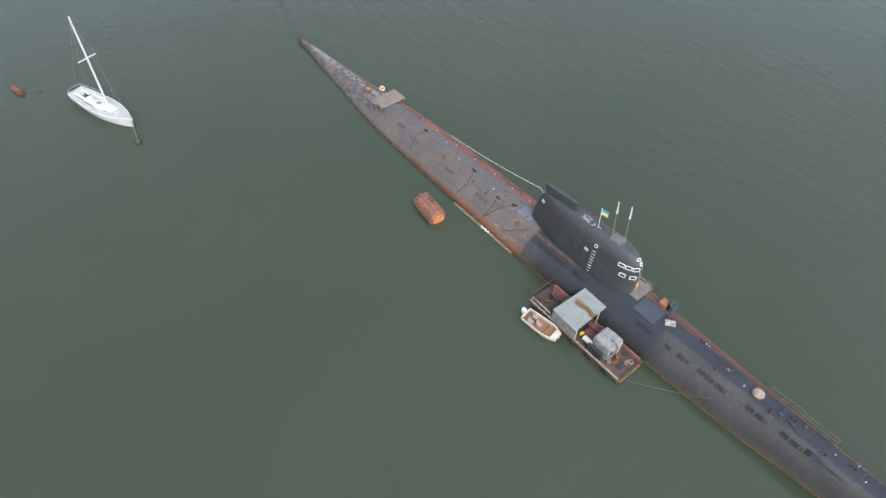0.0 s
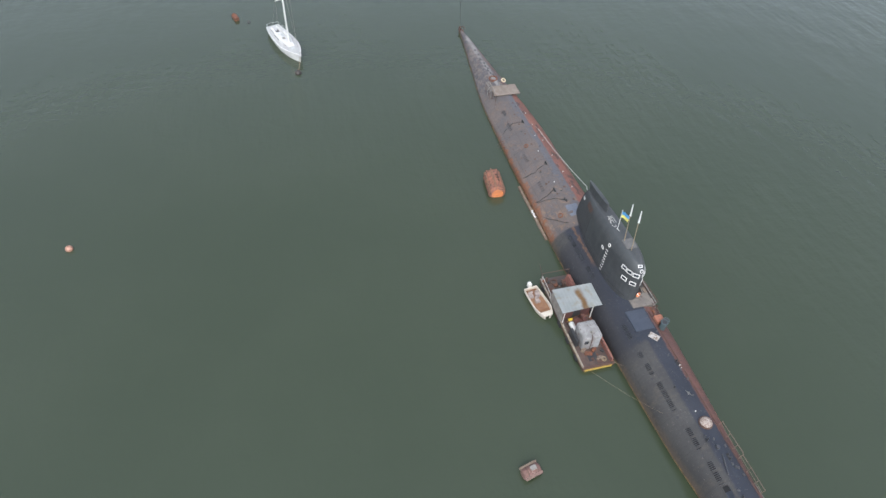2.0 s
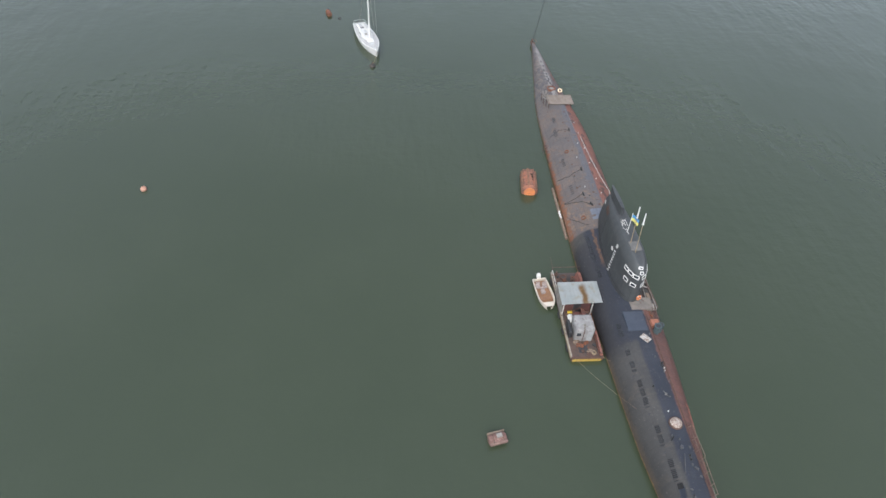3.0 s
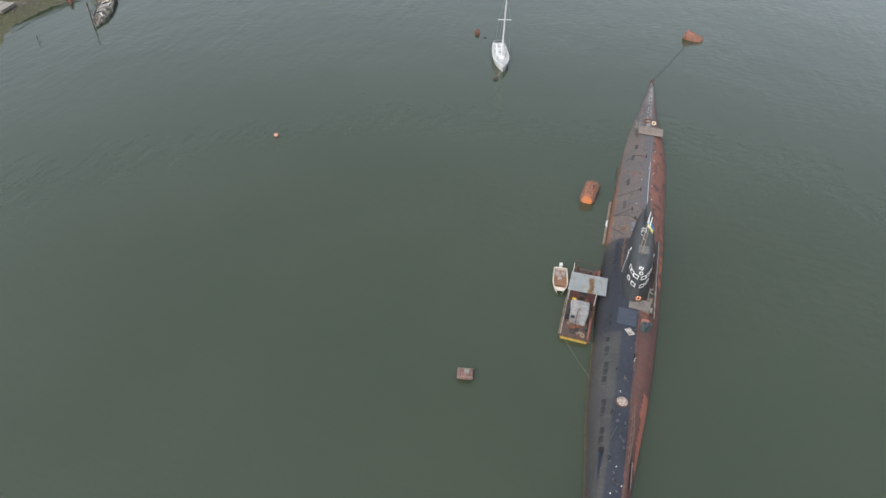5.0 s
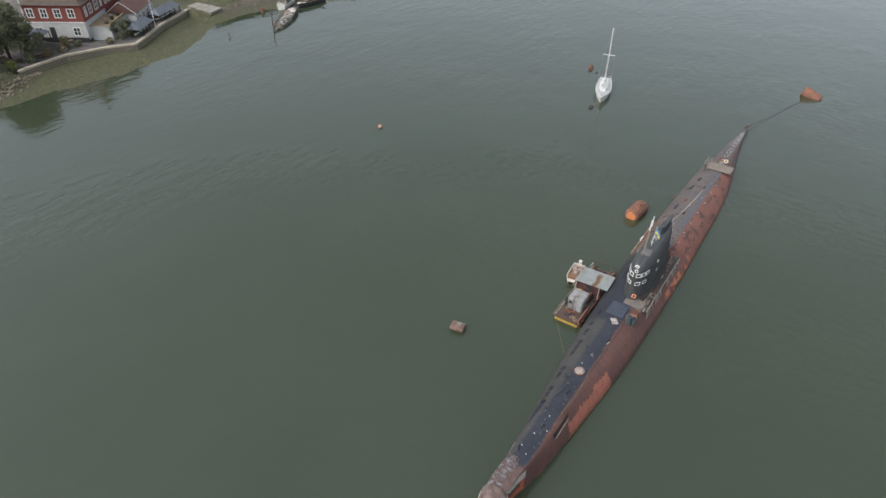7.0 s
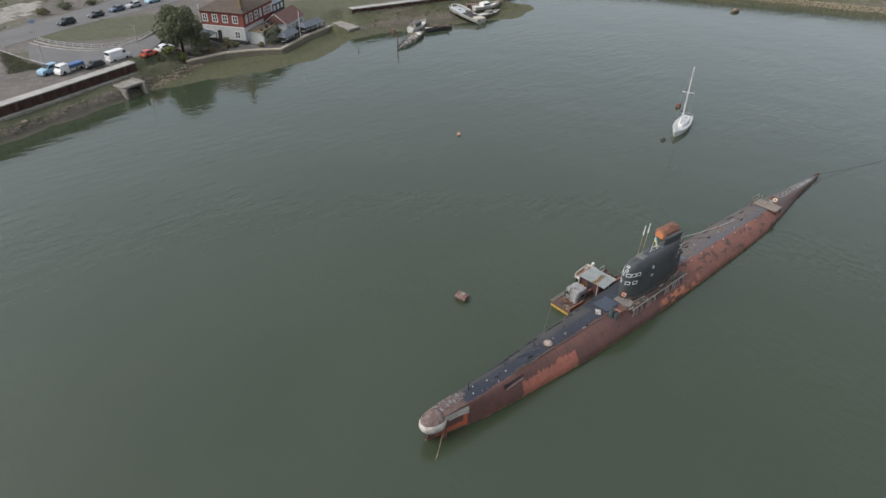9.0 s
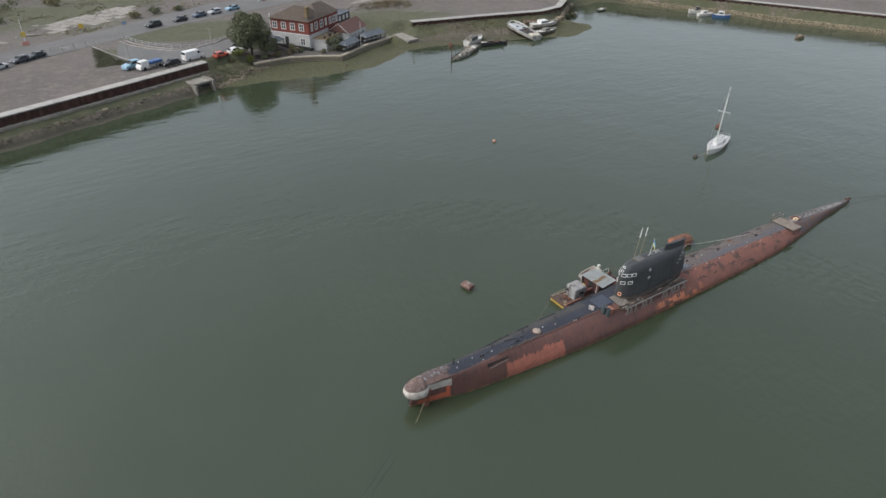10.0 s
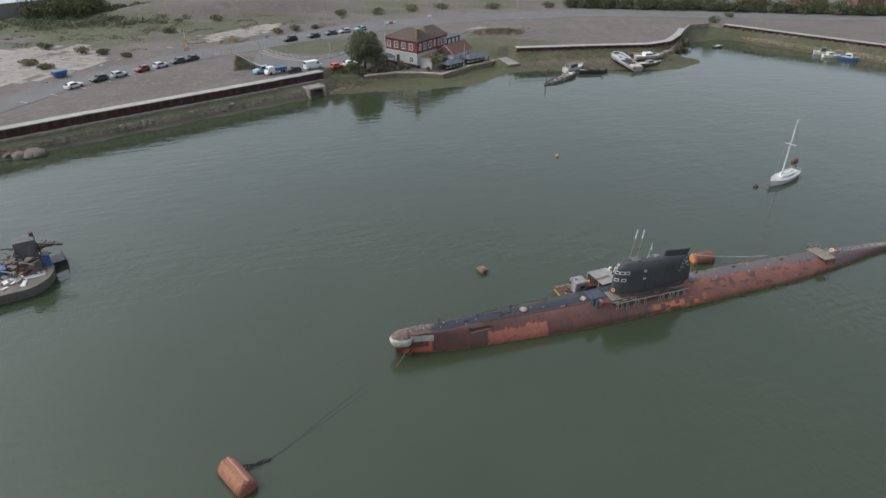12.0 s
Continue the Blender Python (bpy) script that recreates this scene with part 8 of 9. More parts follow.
# garden shelters
for x0, y0, w, d, turn in ((-11.6, -122.0, 6.6, 2.8, 31), (-21.7, -127.2, 8.4, 2.9, 22.5)):
    sh = thing("garden_shelter", pose(x0, y0, 2.1, 0, 0, turn), "open garden shelter with a blue-grey felt roof", "shelter", "garden shelters")
    part("felt_roof", hip_roof(bmesh.new(), -w / 2, w / 2, -d / 2, d / 2, 1.75, 1.15, 0.3, 1.1), SLATE, sh)
    for k in range(5):
        for s in (-1, 1):
            part("shelter_post", box(bmesh.new(), (-w / 2 + w * k / 4 - 0.08, s * d / 2 - 0.08, 0), (-w / 2 + w * k / 4 + 0.08, s * d / 2 + 0.08, 1.77)), BLACK, sh)
    part("back_board", box(bmesh.new(), (-w / 2, -d / 2 + 0.1, 0), (w / 2, -d / 2 + 0.16, 1.6)), WOOD, sh)
    part("bench", box(bmesh.new(), (-w / 2 + 0.4, -0.3, 0.4), (w / 2 - 0.4, 0.3, 0.75), 0.03), OFFWHITE, sh)
sh = thing("garden_shelter", HM @ Matrix.Translation((10.5, -3.4, 0)), "open garden shelter with a blue-grey felt roof", "shelter", "garden shelters")
part("felt_roof", hip_roof(bmesh.new(), -3.4, 3.4, -1.9, 1.9, 2.3, 1.2, 0.2), SLATE, sh)
for sx in (-3.3, 0, 3.3):
    for sy in (-1.8, 1.8):
        part("shelter_post", box(bmesh.new(), (sx - 0.08, sy - 0.08, 0), (sx + 0.08, sy + 0.08, 2.32)), BLACK, sh)
fp = thing("flagpole", pose(-15.6, -119.9 - 2.6, 2.3), "white flagpole by the garden wall", "flagpole")
part("pole", tube(bmesh.new(), (0, 0, 0), (0, 0, 6.6), 0.10, 0.06), WHITE, fp)
rnd = random.Random(11)
for k in range(11):
    px, py = -1.0 + k * 2.1, -122.4 - 1.6 - rnd.random() * 1.5 - (1.0 if k > 3 else 0)
    tb = thing("picnic_table", pose(px if px < 20 else 19, py - (2.5 if k < 3 else 0), ground_at(px, py), 0, 0, rnd.random() * 90), "weathered wooden picnic table in the pub garden", "table", "picnic tables")
    part("tabletop", box(bmesh.new(), (-0.9, -0.4, 0.68), (0.9, 0.4, 0.75), 0.01), WOOD, tb)
    for s in (-1, 1):
        part("bench", box(bmesh.new(), (-0.9, s * 0.75 - 0.14, 0.42), (0.9, s * 0.75 + 0.14, 0.48), 0.01), WOOD, tb)
        part("trestle", box(bmesh.new(), (s * 0.6 - 0.04, -0.8, 0.0), (s * 0.6 + 0.04, 0.8, 0.70), 0.01), WOOD, tb)


# ---- trees and scrub ----
def within(px, py, poly):
    hit = False
    for (ax, ay), (bx, by) in zip(poly, poly[1:] + poly[:1]):
        if (ay > py) != (by > py) and px < ax + (py - ay) * (bx - ax) / (by - ay):
            hit = not hit
    return hit


FIELDS = [([(118, -172), (93.8, -174), (84, -146), (97, -133.5), (110, -126)], 58), ([(60.5, -176.5), (30, -195.6), (33, -178), (56, -166)], 36)]


def leaf_mass(bm, centre, size, n, rnd, leaf=0.28):
    """n small leaf clumps in an uneven ball round centre."""
    cx, cy, cz = centre
    for _ in range(n):
        d = Vector((rnd.gauss(0, 1), rnd.gauss(0, 1), rnd.gauss(0, 1))).normalized() * (rnd.random() ** 0.4)
        p = Vector((cx + d.x * size[0], cy + d.y * size[1], cz + d.z * size[2]))
        q = Euler((rnd.random() * 6.3, rnd.random() * 6.3, rnd.random() * 6.3)).to_matrix()
        s = leaf * (0.6 + rnd.random() * 0.8)
        vs = [bm.verts.new(p + q @ Vector(v)) for v in ((-s, 0, 0), (0, -s * 0.6, s * 0.15), (s, 0, 0), (0, s * 0.6, s * 0.15))]
        bm.faces.new(vs)
    return bm


def tree(px, py, height, spread, material, label, seed, clumps=16, per=170, category="tree", name="tree"):
    rnd = random.Random(seed)
    z0 = ground_at(px, py)
    t = thing(name, pose(px, py, z0), label, category)
    bm = bmesh.new()
    tube(bm, (0, 0, -0.2), (0.1, 0, height * 0.5), 0.035 * height, 0.015 * height)
    tips = []
    for k in range(clumps):
        a, v = k * 2.4 + rnd.random(), (k + 0.5) / clumps
        rr = spread * (0.25 + 0.6 * math.sin(math.pi * (0.15 + 0.8 * v)) * (0.7 + 0.5 * rnd.random()))
        tip = Vector((rr * math.cos(a) * 0.8, rr * math.sin(a) * 0.8, height * (0.26 + 0.66 * v)))
        tube(bm, (0, 0, height * (0.15 + 0.3 * v)), tip, 0.008 * height, 0.003 * height, 5)
        tips.append(tip)
    part("trunk", bm, BARK, t)
    bm = bmesh.new()
    for tip in tips:
        s = spread * (0.30 + 0.16 * rnd.random())
        leaf_mass(bm, tip, (s, s, s * 0.75), per * 2, rnd, 0.019 * height + 0.03)
    part("crown", bm, material, t)
    return t


def bush(px, py, size, height, material, label, seed, n=420):
    rnd = random.Random(seed)
    t = thing("bush", pose(px, py, ground_at(px, py)), label, "bush")
    bm = bmesh.new()
    for k in range(6):
        a = rnd.random() * 6.3
        tube(bm, (0, 0, -0.1), (size * 0.5 * math.cos(a), size * 0.5 * math.sin(a), height * 0.6), 0.05, 0.02, 5)
    part("stem", bm, BARK, t)
    bm = bmesh.new()
    for k in range(5):
        a, r0 = rnd.random() * 6.3, size * 0.45 * rnd.random()
        leaf_mass(bm, (r0 * math.cos(a), r0 * math.sin(a), height * (0.38 + 0.2 * rnd.random())), (size * 0.6, size * 0.6, height * 0.42), n // 5, rnd, 0.16 + size * 0.03)
    part("leaves", bm, material, t)
    return t


tree(14.0, -127.6, 11.0, 5.6, FOLIAGE, "broad dark green tree beside the pub", 21, 24, 230)
tree(11.0, -125.6, 7.0, 3.2, FOLIAGE, "smaller green tree beside the pub", 22, 12, 170)
tree(-6.8, -121.6, 4.2, 2.6, FOLIAGE, "palm-like garden tree by the wall", 23, 10, 130)
bush(-10.5, -126.0, 2.2, 3.0, FOLIAGE, "green garden shrub by the pub", 24)
bush(3.5, -125.5, 1.4, 3.0, FOLIAGE_DRY, "olive garden shrub against the pub wall", 25)
for k, (px, py, s, h) in enumerate(((19.5, -122.6, 1.8, 1.6), (16.5, -122.8, 1.6, 1.4), (21.8, -121.8, 1.3, 1.2))):
    bush(px, py, s, h, FOLIAGE_LIGHT if k < 2 else FOLIAGE_DRY, "yellow-green shrub above the bank", 30 + k, 320)
for k, (px, py, s, h) in enumerate(((93, -160.5, 3.0, 2.6), (87.2, -158.0, 2.4, 1.8), (80.5, -152.5, 2.0, 1.4), (33, -175.5, 2.6, 1.9), (26.4, -178.6, 2.8, 2.0), (19.2, -180.4, 2.2, 1.6), (105, -150, 3.5, 1.6), (100, -143, 3.0, 1.5), (68, -186, 3.2, 2.2), (52, -205, 4.2, 2.2), (104, -170, 3.0, 2.0), (-10, -203, 4.0, 3.0), (-26, -208, 4.5, 3.0), (5, -205, 3.5, 2.5),
                                 (-108, -134.5, 3.0, 2.8), (-104, -130, 2.4, 2.0), (-133, -150, 4.0, 3.4), (-100, -128.0, 2.0, 1.5), (-62, -205, 5.5, 2.5), (-40, -210, 5.0, 2.4), (-87, -201, 4.5, 2.5), (-200, -153, 5, 3), (-186, -158, 5, 2.5), (-150, -160, 3.5, 2))):
    bush(px, py, s, h, FOLIAGE if k % 3 else FOLIAGE_DRY, "rough green bush on the waste ground" if k < 14 else "rough scrub bush by the road and creek", 50 + k, 380)
bm = bmesh.new()
rnd = random.Random(77)
for k in range(320):
    px, py = rnd.gauss(-42, 5.0), rnd.gauss(-155, 2.6)
    leaf_mass(bm, (px, py, ground_at(px, py) + 0.2), (0.9, 0.9, 0.5), 16, rnd, 0.15)
tagged(part("dry_scrub", bm, paint("brown_bramble", (0.115, 0.095, 0.055), (0.15, 0.12, 0.07), 0.9, 0.4)), "low brown dry scrub on the spoil heap", "scrub", "", "stuff")
bm = bmesh.new()
for k in range(900):
    i = rnd.random()
    px, py = (rnd.uniform(84, 118), rnd.uniform(-212, -200)) if i < 0.5 else ((rnd.uniform(-110, -34), rnd.uniform(-128, -112)) if i < 0.65 else (rnd.uniform(-110, -34), rnd.uniform(-128, -112)))
    zz = ground_at(px, py)
    if zz < 0.8:
        continue
    leaf_mass(bm, (px, py, zz + 0.1), (0.8, 0.8, 0.3), 9, rnd, 0.15)
tagged(part("rough_grass", bm, FOLIAGE_DRY), "tufts of rough grass and weeds", "grass", "", "stuff")
bm = bmesh.new()
for k in range(2600):
    px, py = rnd.uniform(0, 120), rnd.uniform(-212, -160)
    if noise.noise(Vector((px * 0.07, py * 0.09, 1.7))) + 0.5 * noise.noise(Vector((px * 0.3, py * 0.3, 5.0))) < 0.08 or within(px, py, ROAD_N + ROAD_S[::-1]) or any(within(px, py, q) for q, _ in FIELDS):
        continue
    leaf_mass(bm, (px, py, ground_at(px, py) + 0.08), (1.3, 1.0, 0.12), 9, rnd, 0.2)
tagged(part("rough_grass", bm, paint("dull_olive_grass", (0.15, 0.142, 0.08), (0.19, 0.172, 0.105), 0.9, 0.12, stain=(0.12, 0.115, 0.06))), "patchy tufts of olive grass on the waste ground", "grass", "", "stuff")
# far hedge and trees behind the road
bm = bmesh.new()
for k in range(260):
    u = k / 259
    px = -95 - 240 * u
    py = -200 + 103 * u + rnd.uniform(-3, 3)
    hh = 3.2 + 2.0 * rnd.random() + (2.2 if k % 7 in (0, 3) else 0)
    leaf_mass(bm, (px, py, 4.6 + hh * 0.45), (2.6, 2.4, hh * 0.55), 210, rnd, 0.32)
tagged(part("hedge_trees", bm, FOLIAGE_DARK), "dense dark green trees behind the road", "trees", "", "stuff")
bm = bmesh.new()
for k in range(150):
    u = rnd.random()
    px, py = (94 + 24 * u + rnd.gauss(0, 2), -219 - 26 * rnd.random()) if k % 3 else (66 + 30 * u, -226 - 10 * rnd.random())
    hh = (4.5 + 4.5 * rnd.random()) if k % 3 else 2.5 + rnd.random()
    leaf_mass(bm, (px, py, 4.6 + hh * 0.45), (3.0, 2.6, hh * 0.55), 190, rnd, 0.32)
tagged(part("hedge_trees", bm, FOLIAGE_DARK), "dark green trees at the edge of the waste ground", "trees", "", "stuff")
bm = bmesh.new()
for k in range(70):
    u = rnd.random()
    px, py = 62 + 66 * u, -203 - 17 * rnd.random()
    hh = 1.2 + 1.3 * rnd.random()
    leaf_mass(bm, (px, py, 4.6 + hh * 0.4), (2.2, 1.6, hh * 0.55), 90, rnd, 0.26)
tagged(part("low_hedge", bm, FOLIAGE), "low dark scrub hedge across the waste ground", "hedge", "", "stuff")
FAR_BRICK = paint("brown_red_brick", (0.17, 0.085, 0.065), (0.13, 0.07, 0.055), 0.85, 0.8, stain=(0.09, 0.06, 0.05))
for k in range(9):
    px = -118 - k * 24
    hs = thing("terraced_house", pose(px, -221 + k * 10.3, 4.6, 0, 0, 160 + k * 1.5), "distant red brick house behind the trees", "house", "distant houses")
    part("wall", box(bmesh.new(), (-7, -4, 0), (7, 4, 5.6)), FAR_BRICK, hs)
    part("roof", hip_roof(bmesh.new(), -7, 7, -4, 4, 5.6, 3.0, 0.3, 0.0), ROOFTILE, hs)
    for j in range(4):
        for zz in (1.0, 3.7):
            part("window", box(bmesh.new(), (-5.7 + j * 3.2, 3.98, zz), (-4.3 + j * 3.2, 4.05, zz + 1.3), 0.02), WHITE, hs)
wh = thing("warehouse", pose(134, -240, 4.6, 0, 0, 28), "long pale warehouse roof in the distance", "warehouse")
part("wall", box(bmesh.new(), (-35, -12, 0), (22, 12, 5.0)), GREY, wh)
part("roof", hip_roof(bmesh.new(), -35, 22, -12, 12, 5.0, 2.0, 0.3, 0.0), paint("pale_blue_sheet", (0.40, 0.44, 0.47), (0.34, 0.38, 0.41), 0.6, 0.3), wh)
# rubble slabs on the waste ground
bm = bmesh.new()
for poly, turn in FIELDS:
    ca, sa = math.cos(radians(turn)), math.sin(radians(turn))
    cx0, cy0 = sum(p[0] for p in poly) / len(poly), sum(p[1] for p in poly) / len(poly)
    for i in range(-14, 15):
        for j in range(-14, 15):
            lx, ly = i * 3.1, j * 2.5
            px, py = cx0 + lx * ca - ly * sa, cy0 + lx * sa + ly * ca
            if not within(px, py, poly) or noise.noise(Vector((px * 0.11, py * 0.11, 3.3))) + rnd.uniform(-0.25, 0.25) < -0.12:
                continue
            box(bm, (-1.5, -1.2, -0.15), (1.5, 1.2, 0.05), 0.02, Matrix.Translation((px, py, ground_at(px, py))) @ pose(0, 0, 0, rnd.uniform(-0.8, 0.8), rnd.uniform(-0.8, 0.8), turn + rnd.uniform(-2, 2)))
for k in range(60):
    v = rnd.gauss(0, 9)
    px, py = (48 + v * 0.9, -178 + 0.6 * v + rnd.gauss(0, 3)) if k % 2 else (rnd.gauss(100, 12), rnd.gauss(-152, 9))
    if within(px, py, [(x, y - 2) for x, y in ROAD_N] + [(x, y + 40) for x, y in ROAD_S[::-1]]):
        continue
    s = 0.4 + rnd.random() * 0.8
    box(bm, (-s, -s * 0.6, -0.1), (s, s * 0.6, 0.04 + 0.14 * rnd.random() ** 3), 0.02, Matrix.Translation((px, py, ground_at(px, py))) @ pose(0, 0, 0, rnd.uniform(-8, 8), rnd.uniform(-8, 8), rnd.random() * 180))
tagged(part("rubble", bm, paint("pale_rubble", (0.27, 0.25, 0.22), (0.21, 0.195, 0.17), 0.9, 0.25, stain=(0.13, 0.12, 0.085), amount=0.5)), "broken pale concrete slabs and rubble", "rubble", "", "stuff")
# stones on the river bank
bm = bmesh.new()
for k in range(420):
    u = rnd.random()
    i = rnd.randrange(2, 24)
    a, b = Vector(SHORE[i]), Vector(SHORE[i + 1])
    p = a.lerp(b, u)
    d = (b - a).normalized()
    inl = Vector((d.y, -d.x)) if ground_at(p.x + d.y * 3, p.y - d.x * 3) > ground_at(p.x - d.y * 3, p.y + d.x * 3) else Vector((-d.y, d.x))
    p = p + inl * rnd.uniform(0.3, 5.5)
    if -32 < p.x < 25 and rnd.random() < 0.8:
        continue
    s = 0.10 + rnd.random() ** 3 * 0.32
    made = bmesh.ops.create_icosphere(bm, subdivisions=1, radius=s)["verts"]
    zz = ground_at(p.x, p.y)
    for v in made:
        v.co = Vector((v.co.x * 1.3 + p.x, v.co.y + p.y, v.co.z * 0.7 + zz)) + Vector((rnd.uniform(-s, s), rnd.uniform(-s, s), rnd.uniform(-s, s))) * 0.15
tagged(part("bank_stones", bm, paint("bank_stone", (0.14, 0.12, 0.095), (0.095, 0.082, 0.066), 0.85, 0.7, stain=(0.06, 0.058, 0.038))), "loose stones on the muddy bank", "stones", "", "stuff")
BOULDER = paint("wet_brown_rock", (0.105, 0.092, 0.075), (0.145, 0.125, 0.10), 0.8, 0.5, stain=(0.06, 0.055, 0.04))
big = thing("boulder_heap", pose(97.5, -87.0, 0), "heap of large brown boulders at the water's edge", "boulders")
for k in range(7):
    bm = bmesh.new()
    bmesh.ops.create_icosphere(bm, subdivisions=2, radius=1.3 + 0.5 * rnd.random())
    for v in bm.verts:
        v.co = v.co * (1 + 0.25 * noise.noise(v.co * 0.9 + Vector((k * 7, 0, 0))))
        v.co.z *= 0.6
    part("boulder", bm, BOULDER, big, "", True).matrix_basis = Matrix.Translation((rnd.uniform(-3, 3.5), rnd.uniform(-1.0, 1.0), 0.3))


# ---- laid-up boats and wrecks along the far bank ----
def old_boat(px, py, turn, length, beam, depth, material, label, cabin=None, roll=0, pitch=0, name="boat", z=0.0, deck=OFFWHITE, full=0.55, blunt=0.02):
    t = thing(name, pose(px, py, z, roll, pitch, turn), label, "boat")
    bm = bmesh.new()
    rings = hull_form(bm, length, beam, depth, 0.3 * depth, 0.7, 14, full, 0.4, blunt)
    bmesh.ops.contextual_create(bm, geom=[v for v in bm.verts if abs(v.co.x) < 1e-4])
    part("shell", bm, material, t)
    part("gunwale", rail_strip(bmesh.new(), rings, 0.06), deck, t)
    part("deck", floor_from(bmesh.new(), rings, depth * 0.82, 0.95), deck, t)
    if cabin:
        x0, x1, hh, mt = cabin
        w = beam * 0.36
        bm = bmesh.new()
        loft(bm, [[Vector((x0 * length, -w * s, zz)), Vector((x0 * length, w * s, zz)), Vector((x1 * length - dx, w * s * 0.85, zz)), Vector((x1 * length - dx, -w * s * 0.85, zz))] for s, zz, dx in ((1, depth * 0.8, 0), (0.95, depth + hh, hh * 0.4), (0.8, depth + hh + 0.08, hh * 0.5))])
        part("cabin", bm, mt, t)
        for s in (-1, 1):
            part("cabin_window", box(bmesh.new(), (x0 * length + 0.3, s * w * 0.96 - 0.03, depth + hh * 0.35), (x1 * length - hh * 0.6, s * w * 0.96 + 0.03, depth + hh * 0.8)), GLASS, t)
    return t


def mud(px, py):
    return max(0.0, ground_at(px, py))


DIRTY = paint("dirty_flaking_paint", (0.30, 0.29, 0.25), (0.17, 0.155, 0.13), 0.8, 0.7, stain=(0.06, 0.055, 0.045), amount=0.75)
w1 = old_boat(-48.0, -111.6, 29, 16.0, 3.2, 0.9, DIRTY, "half-sunk pale wreck of a wooden boat", None, 7, 3, "wreck", 0.05, DIRTY)
rnd = random.Random(41)
for k in range(22):
    xx, w, ln = 0.8 + rnd.random() * 12.5, rnd.uniform(0.12, 0.5), rnd.uniform(0.6, 2.4)
    part("broken_plank", box(bmesh.new(), (-ln / 2, -w, -0.04), (ln / 2, w, 0.05), 0.02, Matrix.Translation((xx, rnd.uniform(-1.1, 1.1), rnd.uniform(0.75, 1.25))) @ pose(0, 0, 0, rnd.uniform(-25, 25), rnd.uniform(-22, 22), rnd.gauss(0, 30))), (OFFWHITE, DIRTY, RUST_DARK, WOOD, BLACK)[k % 5], w1)
for k in range(7):
    xx = 1.5 + k * 1.7
    part("hull_rib", pipe(bmesh.new(), [(xx, -1.5, 0.3), (xx, -1.62, 1.0), (xx + 0.1, -1.58, 1.5 + 0.3 * (k % 3))], 0.07), RUST_DARK, w1)
for k in range(5):
    part("broken_plank", box(bmesh.new(), (1.0 + k * 2.1, -1.2, 0.8), (2.6 + k * 2.0, 1.0 - 0.3 * (k % 2), 1.05 + 0.12 * (k % 3)), 0.04, pose(0, 0, 0, 4 * (k % 3) - 4, 3, 6 * (k % 2))), (OFFWHITE, WOOD, GREY)[k % 3], w1)
wp2 = thing("mooring_post", pose(-35.2, -105.8, 0), "leaning rusty brown post by the wreck", "post")
part("post", tube(bmesh.new(), (0, 0, -0.5), (-0.3, -0.15, 3.6), 0.15, 0.12), RUST_DARK, wp2)
part("post_head", tube(bmesh.new(), (-0.28, -0.15, 3.5), (-0.31, -0.15, 3.9), 0.19, 0.17), RUST_DARK, wp2)
old_boat(-46.8, -115.0, 205, 9.6, 3.1, 1.1, OFFWHITE, "dull white cabin cruiser laid up on the mud", (0.15, 0.6, 1.0, DIRTY), 3, 0, "cabin_cruiser", mud(-51, -117))
w2 = old_boat(-50.3, -112.9, 176, 10.0, 3.0, 1.0, BLACK, "dark derelict hull with broken planks and a pale sheet", None, -9, 2, "wreck", 0.0, RUST_DARK)
part("tarpaulin", box(bmesh.new(), (1.2, -0.9, 0.85), (3.1, 0.9, 1.2), 0.12, pose(0, 0, 0, 6, 4, 10)), OFFWHITE, w2)
for k in range(16):
    ln, w = rnd.uniform(0.5, 1.7), rnd.uniform(0.1, 0.35)
    part("broken_plank", box(bmesh.new(), (-ln, -w, -0.05), (ln, w, 0.05), 0.02, Matrix.Translation((rnd.uniform(1.5, 8.8), rnd.uniform(-1.1, 1.1), rnd.uniform(0.7, 1.2))) @ pose(0, 0, 0, rnd.uniform(-25, 25), rnd.uniform(-20, 20), rnd.gauss(0, 40))), (RUST_DARK, DIRTY, WOOD, GREY)[k % 4], w2)
for k in range(6):
    part("hull_rib", pipe(bmesh.new(), [(2 + k * 1.2, 1.3, 0.4), (2 + k * 1.2, 1.45, 1.0), (2.1 + k * 1.2, 1.4, 1.4 + 0.25 * (k % 3))], 0.06), RUST_DARK, w2)
STAINED_WHITE = paint("stained_flaking_white", (0.48, 0.46, 0.42), (0.33, 0.31, 0.27), 0.75, 0.8, stain=(0.11, 0.095, 0.075), amount=0.6)
w3 = old_boat(-70.2, -109.8, 273, 12.4, 5.9, 1.0, STAINED_WHITE, "broad white derelict hull with a white bulwark and open well", None, 4, -8, "wreck", 0.2, paint("pale_blue_grey_deck", (0.42, 0.45, 0.46), (0.35, 0.37, 0.38), 0.7, 0.7, stain=(0.20, 0.19, 0.17), amount=0.4), 0.78, 0.6)
part("open_well", box(bmesh.new(), (2.5, -1.9, 0.78), (6.9, 1.9, 0.94), 0.05), BLACK, w3, "dark open well")
for k in range(14):
    ln, w = rnd.uniform(0.4, 1.3), rnd.uniform(0.12, 0.4)
    part("broken_board", box(bmesh.new(), (-ln, -w, -0.05), (ln, w, 0.06), 0.02, Matrix.Translation((rnd.uniform(2.8, 6.8), rnd.uniform(-1.7, 1.7), rnd.uniform(0.95, 1.2))) @ pose(0, 0, 0, rnd.uniform(-20, 20), rnd.uniform(-20, 20), rnd.gauss(0, 45))), (RUST_DARK, WOOD, BLACK, DIRTY, RUST_DARK)[k % 5], w3)
